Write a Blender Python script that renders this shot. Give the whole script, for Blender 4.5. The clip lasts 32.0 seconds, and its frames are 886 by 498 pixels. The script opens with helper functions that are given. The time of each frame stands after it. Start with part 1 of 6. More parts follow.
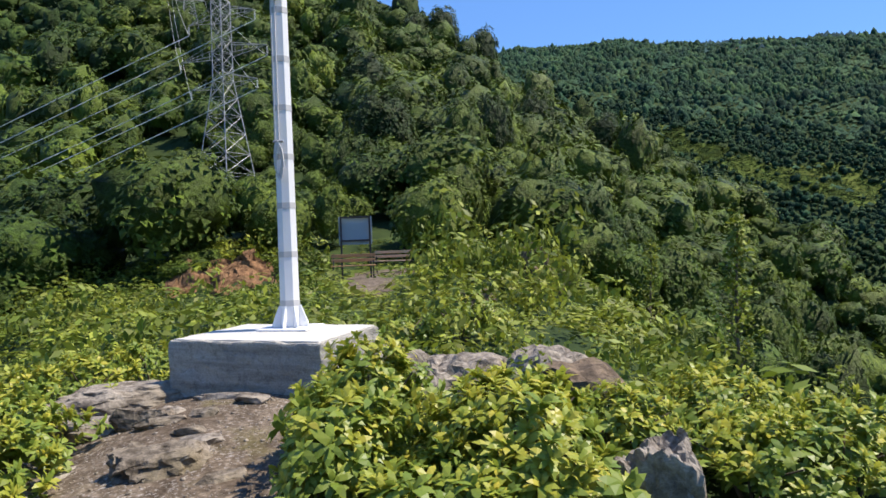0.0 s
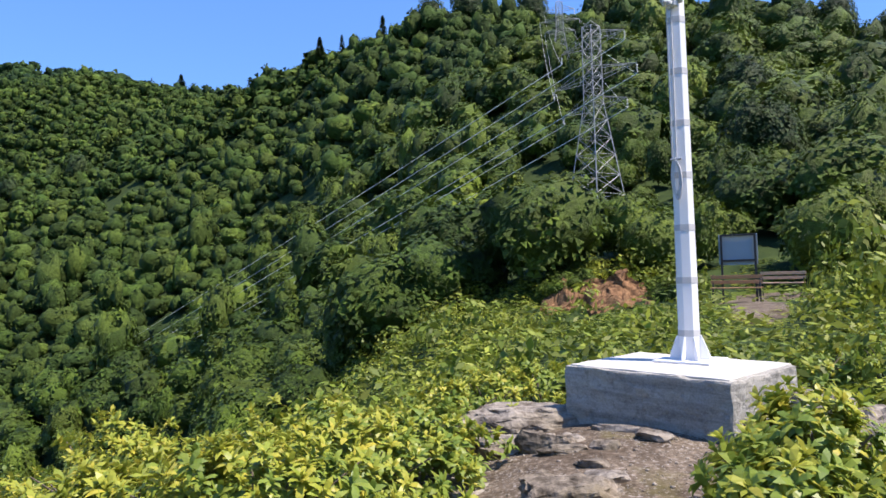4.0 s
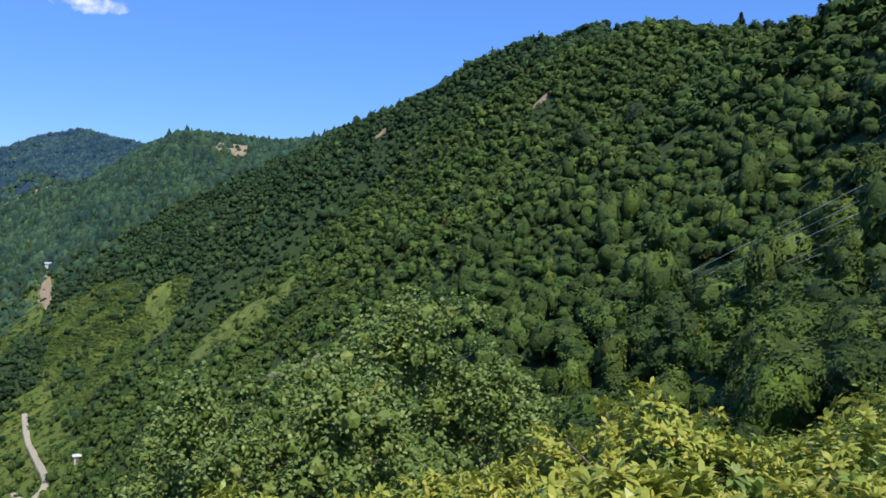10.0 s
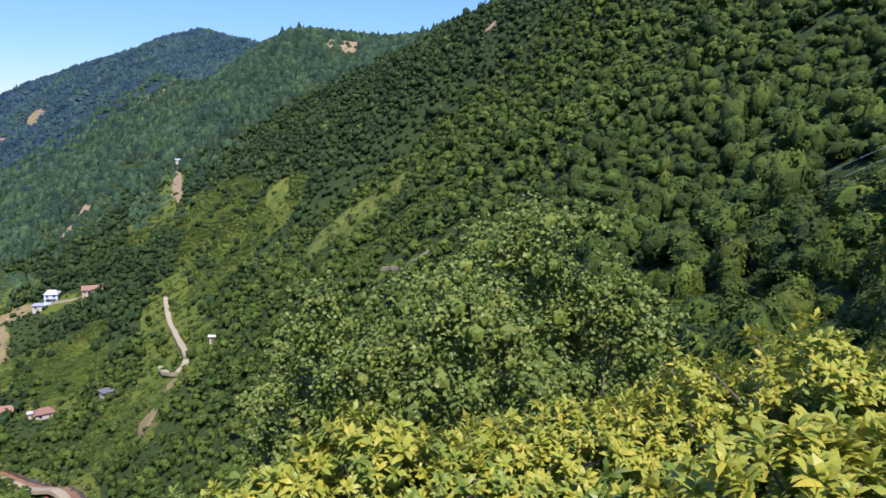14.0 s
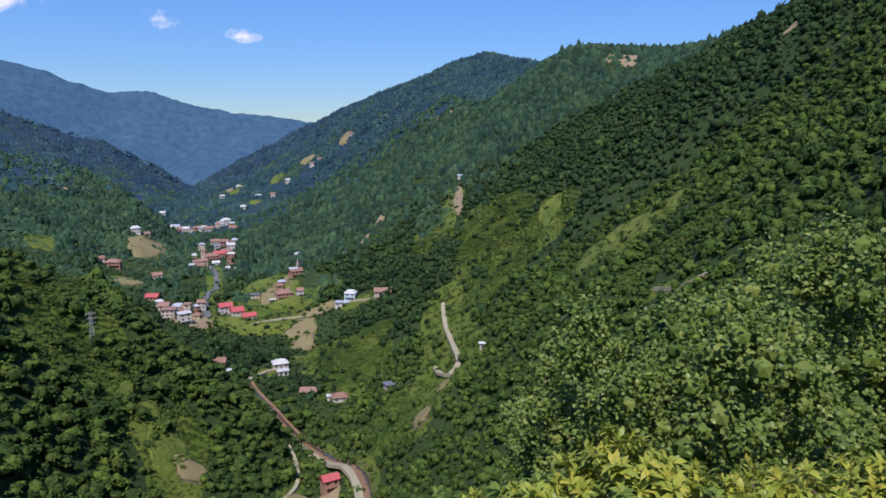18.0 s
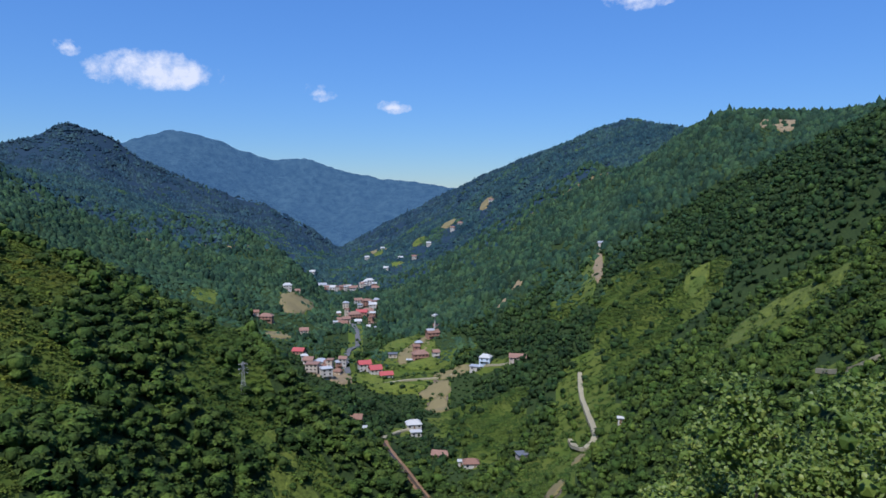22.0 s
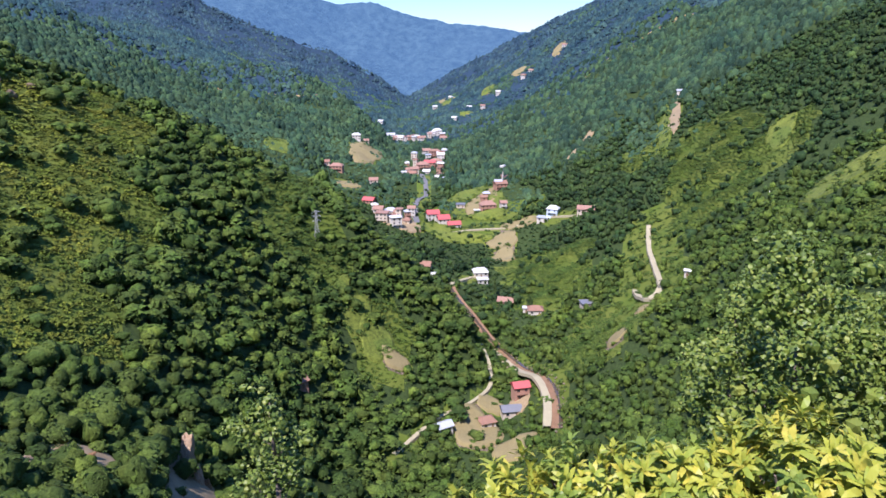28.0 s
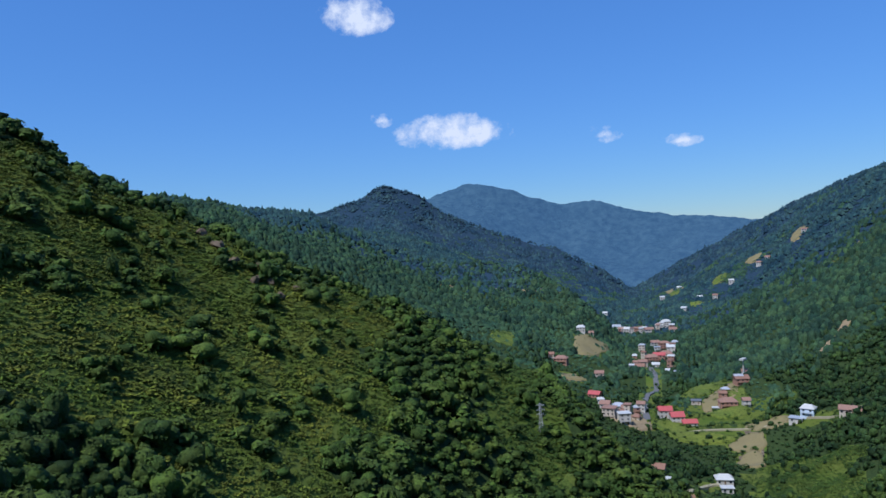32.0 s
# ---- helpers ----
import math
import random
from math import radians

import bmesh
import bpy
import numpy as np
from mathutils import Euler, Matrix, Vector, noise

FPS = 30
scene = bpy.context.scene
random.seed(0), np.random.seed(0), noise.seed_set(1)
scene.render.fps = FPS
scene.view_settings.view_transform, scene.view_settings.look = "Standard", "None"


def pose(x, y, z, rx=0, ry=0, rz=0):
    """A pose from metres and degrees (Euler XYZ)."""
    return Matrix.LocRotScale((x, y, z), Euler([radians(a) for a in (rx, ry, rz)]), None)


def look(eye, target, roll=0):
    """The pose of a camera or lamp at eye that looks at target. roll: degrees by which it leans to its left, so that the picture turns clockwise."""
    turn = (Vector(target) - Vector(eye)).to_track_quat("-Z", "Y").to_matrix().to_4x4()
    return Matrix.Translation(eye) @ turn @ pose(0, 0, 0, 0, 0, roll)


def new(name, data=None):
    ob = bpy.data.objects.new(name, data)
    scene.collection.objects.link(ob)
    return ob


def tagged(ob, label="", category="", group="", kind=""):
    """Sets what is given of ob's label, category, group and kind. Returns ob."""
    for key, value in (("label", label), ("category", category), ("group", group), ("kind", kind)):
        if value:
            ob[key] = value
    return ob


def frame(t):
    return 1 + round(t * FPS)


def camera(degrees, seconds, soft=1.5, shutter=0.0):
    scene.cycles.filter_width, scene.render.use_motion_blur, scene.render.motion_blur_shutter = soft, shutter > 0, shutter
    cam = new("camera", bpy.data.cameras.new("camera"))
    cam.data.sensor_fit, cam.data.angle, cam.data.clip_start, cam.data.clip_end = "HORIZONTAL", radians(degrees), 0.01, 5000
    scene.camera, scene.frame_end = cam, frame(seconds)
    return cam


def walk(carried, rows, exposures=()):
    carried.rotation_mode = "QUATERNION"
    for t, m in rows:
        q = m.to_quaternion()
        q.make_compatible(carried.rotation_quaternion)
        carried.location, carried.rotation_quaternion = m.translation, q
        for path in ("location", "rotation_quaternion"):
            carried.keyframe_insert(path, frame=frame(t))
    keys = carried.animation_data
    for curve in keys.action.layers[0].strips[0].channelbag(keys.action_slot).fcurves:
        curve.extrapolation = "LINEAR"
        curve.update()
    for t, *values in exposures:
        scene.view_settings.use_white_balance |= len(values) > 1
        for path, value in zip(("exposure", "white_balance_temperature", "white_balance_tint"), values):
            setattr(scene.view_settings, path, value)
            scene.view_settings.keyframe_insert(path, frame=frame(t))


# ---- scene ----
cam = camera(65.18, 32.0, soft=1.6)
PATH = [
    (0.0, pose(-0.00, 0.00, -0.00, 89.50, 2.07, -0.02)),
    (0.5, pose(-0.08, 0.08, -0.03, 87.10, 3.01, 2.04)),
    (1.0, pose(-0.14, 0.12, -0.03, 86.47, 2.57, 5.42)),
    (1.5, pose(-0.18, 0.09, -0.04, 85.91, 2.56, 8.53)),
    (2.0, pose(-0.22, 0.11, -0.03, 86.35, 2.44, 13.91)),
    (2.5, pose(-0.24, 0.12, -0.01, 87.82, 0.76, 17.10)),
    (3.0, pose(-0.27, 0.14, 0.03, 89.82, -0.19, 20.96)),
    (3.5, pose(-0.28, 0.16, 0.05, 90.89, 1.23, 25.75)),
    (5.5, pose(-0.59, 0.51, 0.12, 94.32, -0.89, 38.83)),
    (6.0, pose(-0.65, 0.54, 0.11, 94.14, -0.93, 43.50)),
    (6.5, pose(-0.71, 0.63, 0.10, 94.57, -1.24, 48.19)),
    (7.0, pose(-0.75, 0.71, 0.04, 93.54, -1.86, 51.08)),
    (7.5, pose(-0.87, 0.79, 0.03, 91.76, -1.70, 53.98)),
    (8.0, pose(-1.07, 0.85, 0.08, 90.03, -0.94, 58.70)),
    (8.5, pose(-1.18, 0.89, 0.11, 87.79, -0.34, 63.60)),
    (9.0, pose(-1.24, 0.91, 0.12, 87.05, -0.26, 68.20)),
    (9.5, pose(-1.29, 0.92, 0.14, 87.06, -1.46, 70.25)),
    (10.0, pose(-1.33, 0.93, 0.15, 87.45, -1.83, 72.52)),
    (10.5, pose(-1.38, 0.94, 0.17, 87.86, -1.59, 75.15)),
    (11.0, pose(-1.43, 0.95, 0.18, 87.27, -1.91, 77.16)),
    (11.5, pose(-1.48, 0.95, 0.20, 86.61, -1.93, 78.77)),
    (12.0, pose(-1.54, 0.94, 0.21, 84.40, -1.53, 79.50)),
    (12.5, pose(-1.59, 0.92, 0.22, 82.94, -1.02, 79.62)),
    (13.0, pose(-1.64, 0.89, 0.22, 81.77, -1.41, 78.58)),
    (13.5, pose(-1.68, 0.87, 0.22, 79.96, -1.28, 80.05)),
    (14.0, pose(-1.70, 0.85, 0.22, 78.80, -1.54, 81.43)),
    (14.5, pose(-1.70, 0.85, 0.22, 77.70, -0.66, 83.27)),
    (15.0, pose(-1.69, 0.85, 0.21, 77.06, -0.89, 87.58)),
    (15.5, pose(-1.69, 0.85, 0.21, 76.61, -0.52, 91.21)),
    (17.5, pose(-1.81, 0.84, 0.19, 79.04, 0.20, 101.06)),
    (18.0, pose(-1.82, 0.84, 0.19, 79.78, 0.02, 103.55)),
    (18.5, pose(-1.84, 0.84, 0.19, 80.57, 0.28, 105.63)),
    (19.0, pose(-1.87, 0.84, 0.18, 81.51, 0.35, 107.26)),
    (19.5, pose(-1.89, 0.84, 0.18, 82.69, 0.10, 109.83)),
    (20.0, pose(-1.91, 0.83, 0.17, 83.12, -0.52, 111.34)),
    (20.5, pose(-1.93, 0.83, 0.17, 83.66, -0.82, 112.68)),
    (21.0, pose(-1.95, 0.83, 0.16, 83.46, -0.95, 113.27)),
    (21.5, pose(-1.97, 0.82, 0.16, 84.53, -0.43, 113.98)),
    (22.0, pose(-1.99, 0.82, 0.15, 85.11, -0.31, 115.01)),
    (22.5, pose(-2.01, 0.82, 0.15, 85.23, -0.54, 115.38)),
    (23.0, pose(-2.03, 0.82, 0.14, 84.55, -0.51, 117.21)),
    (23.5, pose(-2.04, 0.81, 0.14, 85.10, -0.26, 118.35)),
    (24.0, pose(-2.06, 0.81, 0.13, 85.77, -0.16, 117.63)),
    (24.5, pose(-2.08, 0.81, 0.13, 83.07, -0.36, 116.85)),
    (25.0, pose(-2.10, 0.81, 0.12, 80.26, -0.29, 117.04)),
    (25.5, pose(-2.11, 0.80, 0.12, 77.84, -0.37, 116.91)),
    (26.0, pose(-2.13, 0.81, 0.11, 75.85, -0.31, 117.53)),
    (26.5, pose(-2.14, 0.82, 0.11, 74.09, -0.19, 118.55)),
    (28.5, pose(-2.26, 0.98, 0.14, 72.95, 0.22, 121.51)),
    (29.0, pose(-2.27, 0.98, 0.14, 75.55, 1.03, 123.25)),
    (29.5, pose(-2.28, 0.97, 0.14, 77.65, 1.35, 123.27)),
    (30.0, pose(-2.29, 0.97, 0.13, 80.16, 0.75, 123.00)),
    (30.5, pose(-2.30, 0.96, 0.13, 83.44, 1.04, 125.26)),
    (31.0, pose(-2.30, 0.96, 0.13, 85.60, 1.84, 129.48)),
    (31.5, pose(-2.31, 0.96, 0.13, 87.78, 2.59, 135.32)),
    (32.0, pose(-2.32, 0.95, 0.13, 89.18, 3.29, 138.58)),
]
EXPOSURES = [(0.0, 0.64, 6900, 14), (3.0, 0.7, 6800, 15), (6.0, 1.08, 6200, 26), (7.0, 0.7, 5950, 18), (9.0, 0.48, 5950, 19), (11.0, 0.3, 6000, 20), (13.0, 0.54, 6300, 26), (15.0, 0.62, 6300, 26), (18.0, 0.12, 6100, 20), (20.0, -0.04, 5950, 18), (24.0, -0.02, 5700, 13), (26.0, 0.68, 5950, 21), (28.5, 0.97, 6180, 26), (30.0, 0.5, 6150, 26), (31.0, 0.06, 5800, 16), (32.0, -0.06, 5650, 12)]
walk(cam, PATH, EXPOSURES)

# world and sun
SUN_AZ, SUN_EL = 87.0, 58.0
world = bpy.data.worlds.new("sky")
scene.world = world
world.use_nodes = True
wn = world.node_tree
sky = wn.nodes.new("ShaderNodeTexSky")
sky.sky_type, sky.sun_disc = "NISHITA", False
sky.sun_elevation, sky.sun_rotation = radians(SUN_EL), radians(SUN_AZ)
sky.altitude, sky.air_density, sky.dust_density, sky.ozone_density = 900, 0.9, 0.0, 4.0
wn.nodes["Background"].inputs["Strength"].default_value = 0.18
deep = wn.nodes.new("ShaderNodeHueSaturation")
deep.inputs["Saturation"].default_value = 1.08
wn.links.new(sky.outputs[0], deep.inputs["Color"])
cool = wn.nodes.new("ShaderNodeMix")
cool.data_type, cool.blend_type = "RGBA", "MULTIPLY"
cool.inputs[0].default_value, cool.inputs[7].default_value = 1.0, (0.81, 1.01, 1.19, 1.0)
wn.links.new(deep.outputs[0], cool.inputs[6])
# a power curve on the sky's brightness evens it out from the zenith to the horizon
level = wn.nodes.new("ShaderNodeRGBToBW")
wn.links.new(cool.outputs[2], level.inputs[0])
soften = wn.nodes.new("ShaderNodeMath")
soften.operation = "POWER"
soften.inputs[1].default_value = -0.45
wn.links.new(level.outputs[0], soften.inputs[0])
even = wn.nodes.new("ShaderNodeVectorMath")
even.operation = "SCALE"
wn.links.new(cool.outputs[2], even.inputs[0])
wn.links.new(soften.outputs[0], even.inputs["Scale"])
wn.links.new(even.outputs[0], wn.nodes["Background"].inputs["Color"])
lamp = bpy.data.lights.new("sun", "SUN")
lamp.energy, lamp.angle, lamp.color = 4.8, radians(0.5), (1.0, 0.95, 0.86)
sun = new("sun", lamp)
sun_dir = Vector((math.sin(radians(SUN_AZ)) * math.cos(radians(SUN_EL)), math.cos(radians(SUN_AZ)) * math.cos(radians(SUN_EL)), math.sin(radians(SUN_EL))))
sun.matrix_world = look(sun_dir * 50, (0, 0, 0))

# ---- materials ----
def nodes_of(name):
    m = bpy.data.materials.new(name)
    m.use_nodes = True
    nt = m.node_tree
    nt.nodes.clear()
    return m, nt


def node(nt, kind, **sets):
    n = nt.nodes.new(kind)
    for key, value in sets.items():
        n.inputs[key.replace("_", " ")].default_value = value
    return n


def coords(nt, kind="Object"):
    return nt.nodes.new("ShaderNodeTexCoord").outputs[kind]


def noise_of(nt, where, scale, detail=4.0, rough=0.55):
    n = node(nt, "ShaderNodeTexNoise", Scale=scale, Detail=detail, Roughness=rough)
    nt.links.new(where, n.inputs["Vector"])
    return n.outputs["Fac"]


def ramp(nt, fac, stops):
    r = nt.nodes.new("ShaderNodeValToRGB")
    while len(r.color_ramp.elements) < len(stops):
        r.color_ramp.elements.new(0.5)
    for e, (at, c) in zip(r.color_ramp.elements, stops):
        e.position, e.color = at, (*c, 1.0)
    nt.links.new(fac, r.inputs["Fac"])
    return r.outputs["Color"]


def blend(nt, fac, a, b, how="MIX"):
    n = nt.nodes.new("ShaderNodeMix")
    n.data_type, n.blend_type = "RGBA", how
    for value, slot in ((fac, n.inputs[0]), (a, n.inputs[6]), (b, n.inputs[7])):
        if isinstance(value, (int, float)):
            slot.default_value = value
        elif isinstance(value, tuple):
            slot.default_value = (*value, 1.0)
        else:
            nt.links.new(value, slot)
    return n.outputs[2]


def bump_of(nt, height, strength, distance):
    b = node(nt, "ShaderNodeBump", Strength=strength, Distance=distance)
    nt.links.new(height, b.inputs["Height"])
    return b.outputs["Normal"]


def finish(m, nt, colour, roughness=0.8, normal=None, metallic=0.0, translucent=0.0, specular=0.5, leaf_colour=None):
    out = nt.nodes.new("ShaderNodeOutputMaterial")
    p = node(nt, "ShaderNodeBsdfPrincipled", Roughness=roughness, Metallic=metallic)
    p.inputs["Specular IOR Level"].default_value = specular
    if isinstance(colour, tuple):
        p.inputs["Base Color"].default_value = (*colour, 1.0)
    else:
        nt.links.new(colour, p.inputs["Base Color"])
    if normal is not None:
        nt.links.new(normal, p.inputs["Normal"])
    if translucent:
        tr = nt.nodes.new("ShaderNodeBsdfTranslucent")
        nt.links.new(leaf_colour if leaf_colour is not None else colour, tr.inputs["Color"])
        mix = node(nt, "ShaderNodeMixShader", Fac=translucent)
        nt.links.new(p.outputs[0], mix.inputs[1])
        nt.links.new(tr.outputs[0], mix.inputs[2])
        nt.links.new(mix.outputs[0], out.inputs["Surface"])
    else:
        nt.links.new(p.outputs[0], out.inputs["Surface"])
    return m


def plain(name, colour, roughness=0.7, vary=0.15, scale=3.0, metallic=0.0, relief=0.0, specular=0.5, grain=40.0):
    """A surface of one colour with stains at one scale and grain at another."""
    m, nt = nodes_of(name)
    at = coords(nt)
    big, fine = noise_of(nt, at, scale), noise_of(nt, at, grain, 3.0)
    dark = tuple(c * (1 - 1.6 * vary) for c in colour)
    light = tuple(min(1.0, c * (1 + vary)) for c in colour)
    c = blend(nt, big, dark, light)
    c = blend(nt, 0.35 * min(1, vary * 4), c, ramp(nt, fine, [(0.3, dark), (0.7, light)]))
    return finish(m, nt, c, roughness, bump_of(nt, fine, relief, 0.01) if relief else None, metallic, specular=specular)


def foliage(name, shades, patch, leaf, translucent=0.3, roughness=0.55, relief=0.0, grain=1.5, specular=0.3):
    """Leaves: tree-to-tree colour in patches (metres), shade from leaf to leaf, grain for what is too small to build."""
    m, nt = nodes_of(name)
    at = coords(nt)
    cell = node(nt, "ShaderNodeTexVoronoi", Scale=1.0 / patch)
    nt.links.new(at, cell.inputs["Vector"])
    sep = nt.nodes.new("ShaderNodeSeparateColor")
    nt.links.new(cell.outputs["Color"], sep.inputs[0])
    c = ramp(nt, sep.outputs[0], [(i / (len(shades) - 1), s) for i, s in enumerate(shades)])
    isle = nt.nodes.new("ShaderNodeNewGeometry").outputs["Random Per Island"]
    c = blend(nt, 1.0, c, ramp(nt, isle, [(0.0, (1 - leaf,) * 3), (0.6, (1.0, 1.0, 1.0)), (1.0, (1 + leaf, 1 + leaf, 1 + leaf * 0.4))]), "MULTIPLY")
    wide = noise_of(nt, at, 0.25 / patch, 3.0)
    c = blend(nt, 1.0, c, ramp(nt, wide, [(0.3, (0.72, 0.76, 0.8)), (0.7, (1.2, 1.14, 0.95))]), "MULTIPLY")
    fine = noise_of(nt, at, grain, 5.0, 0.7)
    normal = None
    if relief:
        # the bump's hollows are painted darker, as shade between small leaves
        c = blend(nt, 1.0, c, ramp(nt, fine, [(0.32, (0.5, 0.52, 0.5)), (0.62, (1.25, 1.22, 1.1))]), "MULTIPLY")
        normal = bump_of(nt, fine, relief, 1.0 / grain)
    return finish(m, nt, c, roughness, normal, translucent=translucent, specular=specular)


# ---- the lie of the land: bearing (degrees), then distance and slope seen from the knoll (metres, degrees) ----
KNOLL = {
    33: [(4, -22), (8, -18), (15, -22), (40, -21), (80, -15), (130, -9), (250, -14), (450, -5), (700, 5), (1000, 12.6), (1500, 10)],
    20: [(4, -22), (8, -16), (20, -14), (45, -9), (80, -2), (115, 3.8), (160, 0), (300, -5), (600, 6), (1000, 13.9), (1500, 11)],
    10: [(4, -20), (7, -12), (12, -7.5), (19, -4.5), (30, -4), (60, 3), (90, 7), (115, 8.6), (170, 5), (300, 2), (600, 8), (1000, 14.8), (1500, 11)],
    0: [(4, -19.5), (7, -12.2), (12, -7.6), (18, -4.4), (26, -2.6), (38, 1.8), (55, 6), (85, 11.5), (115, 15.2), (180, 12), (600, 10), (1000, 13)],
}
PYLON_HILL = {
    -8: [(3.5, -22), (5.8, -11.9), (6.6, -10.6), (10, -7.8), (16, -4.6), (20, -3.3), (25, -2.7), (30, -1.6), (45, 2.8), (75, 11.2), (120, 17.2), (180, 14), (600, 10)],
    -20: [(3.5, -22), (5.8, -12.0), (6.6, -10.8), (10, -9), (16, -5.4), (22, -4.9), (27, -4.4), (29, -2.6), (32, -0.6), (40, 1.3), (55, 4.7), (90, 12.3), (130, 18.2), (200, 16), (600, 9)],
    -30: [(3.5, -22), (5.5, -15), (9, -11.5), (15, -8), (25, -5), (40, -1), (70, 6), (110, 13.5), (160, 19.2), (250, 15), (600, 9)],
    -42: [(3.5, -23), (6, -17), (10, -16), (20, -15), (40, -11), (70, -5), (110, 2), (170, 9), (240, 14.6), (350, 10), (700, 6)],
    -55: [(3.5, -23), (6, -19), (12, -22), (30, -24), (60, -18), (100, -9), (160, 0), (250, 8.5), (370, 14.3), (500, 9), (900, 5)],
}
LONG_SLOPE = {
    -68: [(3.5, -23), (6, -20), (12, -25), (30, -30), (70, -25), (120, -14), (200, -3.5), (330, 5.5), (480, 12.7), (650, 8), (1200, 4)],
    -80: [(3.5, -23), (6, -24), (12, -31), (30, -36), (80, -33), (150, -20), (250, -9), (420, 0), (620, 6.8), (900, 4)],
    -92: [(3.2, -25.5), (4.6, -30), (7, -38), (12, -40), (30, -41), (80, -38), (170, -29), (300, -15), (480, -6), (700, 0.5), (950, 5.5), (1300, 3)],
    -105: [(2.8, -29), (4, -36), (6, -44), (12, -46), (30, -45), (80, -42), (180, -36), (300, -24), (480, -14.6), (650, -8.5), (850, -3.5), (1150, 1), (1500, 3.3), (2000, 2)],
}
VALLEY = {
    -115: [(2.6, -31), (4, -39), (6, -46), (12, -48), (30, -47), (80, -44), (180, -41), (280, -32), (370, -25.2), (480, -19), (600, -14.6), (850, -9.6), (1200, -5.5), (1700, -2.5), (2400, -1.5)],
    -122: [(2.5, -32), (4, -41), (6, -47), (12, -49), (30, -48), (80, -45), (180, -42), (270, -33), (330, -27), (400, -21), (470, -18.8), (600, -14.7), (850, -10.2), (1200, -7.0), (1700, -6.3), (2300, -5.8), (2600, -5.4)],
    -130: [(2.5, -32), (4, -42), (6, -48), (12, -49), (30, -48), (80, -45), (170, -42), (250, -32), (320, -22), (390, -14.3), (500, -15), (700, -11.7), (1000, -8), (1400, -5.8), (2000, -4.5), (3000, -3)],
}
FAR_SIDE = {
    -142: [(2.5, -32), (4, -42), (6, -48), (12, -49), (30, -48), (80, -44), (150, -36), (220, -24), (300, -13), (380, -7.3), (480, -8.5), (700, -6.5), (1000, -3.5), (1500, -0.5), (2200, 0.5), (3000, 1.5)],
    -149: [(2.5, -32), (4, -42), (8, -48), (30, -47), (80, -42), (150, -31), (220, -19), (300, -8.5), (375, -3), (480, -5), (850, -1), (1150, 2.0), (1600, -1), (2400, 0)],
    -156: [(2.5, -32), (4, -42), (12, -47), (30, -46), (80, -41), (150, -28), (220, -15), (300, -5), (370, 1), (450, -0.5), (800, 1), (1200, 3.0), (1700, 0)],
    -164: [(2.5, -32), (4, -41), (12, -46), (30, -44), (80, -39), (150, -23), (230, -9), (320, 2), (400, 5.6), (600, 3)],
    -172: [(2.5, -31), (4, -39), (12, -44), (30, -43), (60, -40), (120, -24), (200, -8), (300, 4), (420, 11), (600, 9)],
    150: [(4, -22), (40, -28), (150, -10), (400, 5), (700, 4)],
    100: [(4, -20), (40, -26), (120, -20), (300, -8), (700, 5), (1000, 7)],
    62: [(4, -20), (40, -24), (120, -18), (300, -10), (700, 6), (1000, 11)],
}


def survey():
    rows = []
    for part_of in (KNOLL, PYLON_HILL, LONG_SLOPE, VALLEY, FAR_SIDE):
        for az, line in part_of.items():
            for r, el in [(0.6, -68.2), (1.6, -43.0)] + line + [(4600, -1.5)]:
                for turn in (-360, 0, 360):
                    if -300 < az + turn < 190:
                        rows.append((radians(az + turn), math.log(r), (r * math.tan(radians(el)) + 1.5) / (r + 3)))
    return np.array(rows)


ROWS = survey()


def sheet_kernel(d2):
    return np.where(d2 > 1e-12, d2 * np.log(np.maximum(d2, 1e-12)) * 0.5, 0.0)


def fit_sheet():
    p, v = ROWS[:, :2], ROWS[:, 2]
    n = len(p)
    k = sheet_kernel(((p[:, None] - p[None]) ** 2).sum(2)) + np.eye(n) * 1e-4
    q = np.hstack([np.ones((n, 1)), p])
    a = np.block([[k, q], [q.T, np.zeros((3, 3))]])
    return np.linalg.solve(a, np.concatenate([v, np.zeros(3)]))


SHEET = fit_sheet()


def wave(x, y, size, seed):
    """Smooth random hills, from a few sines of the given size."""
    rng = np.random.RandomState(seed)
    out = np.zeros_like(x)
    for _ in range(7):
        a, s, ph = rng.uniform(0, 2 * math.pi), size * rng.uniform(0.6, 1.7), rng.uniform(0, 6.3)
        out += np.sin((x * math.cos(a) + y * math.sin(a)) * 2 * math.pi / s + ph)
    return out / 4.0


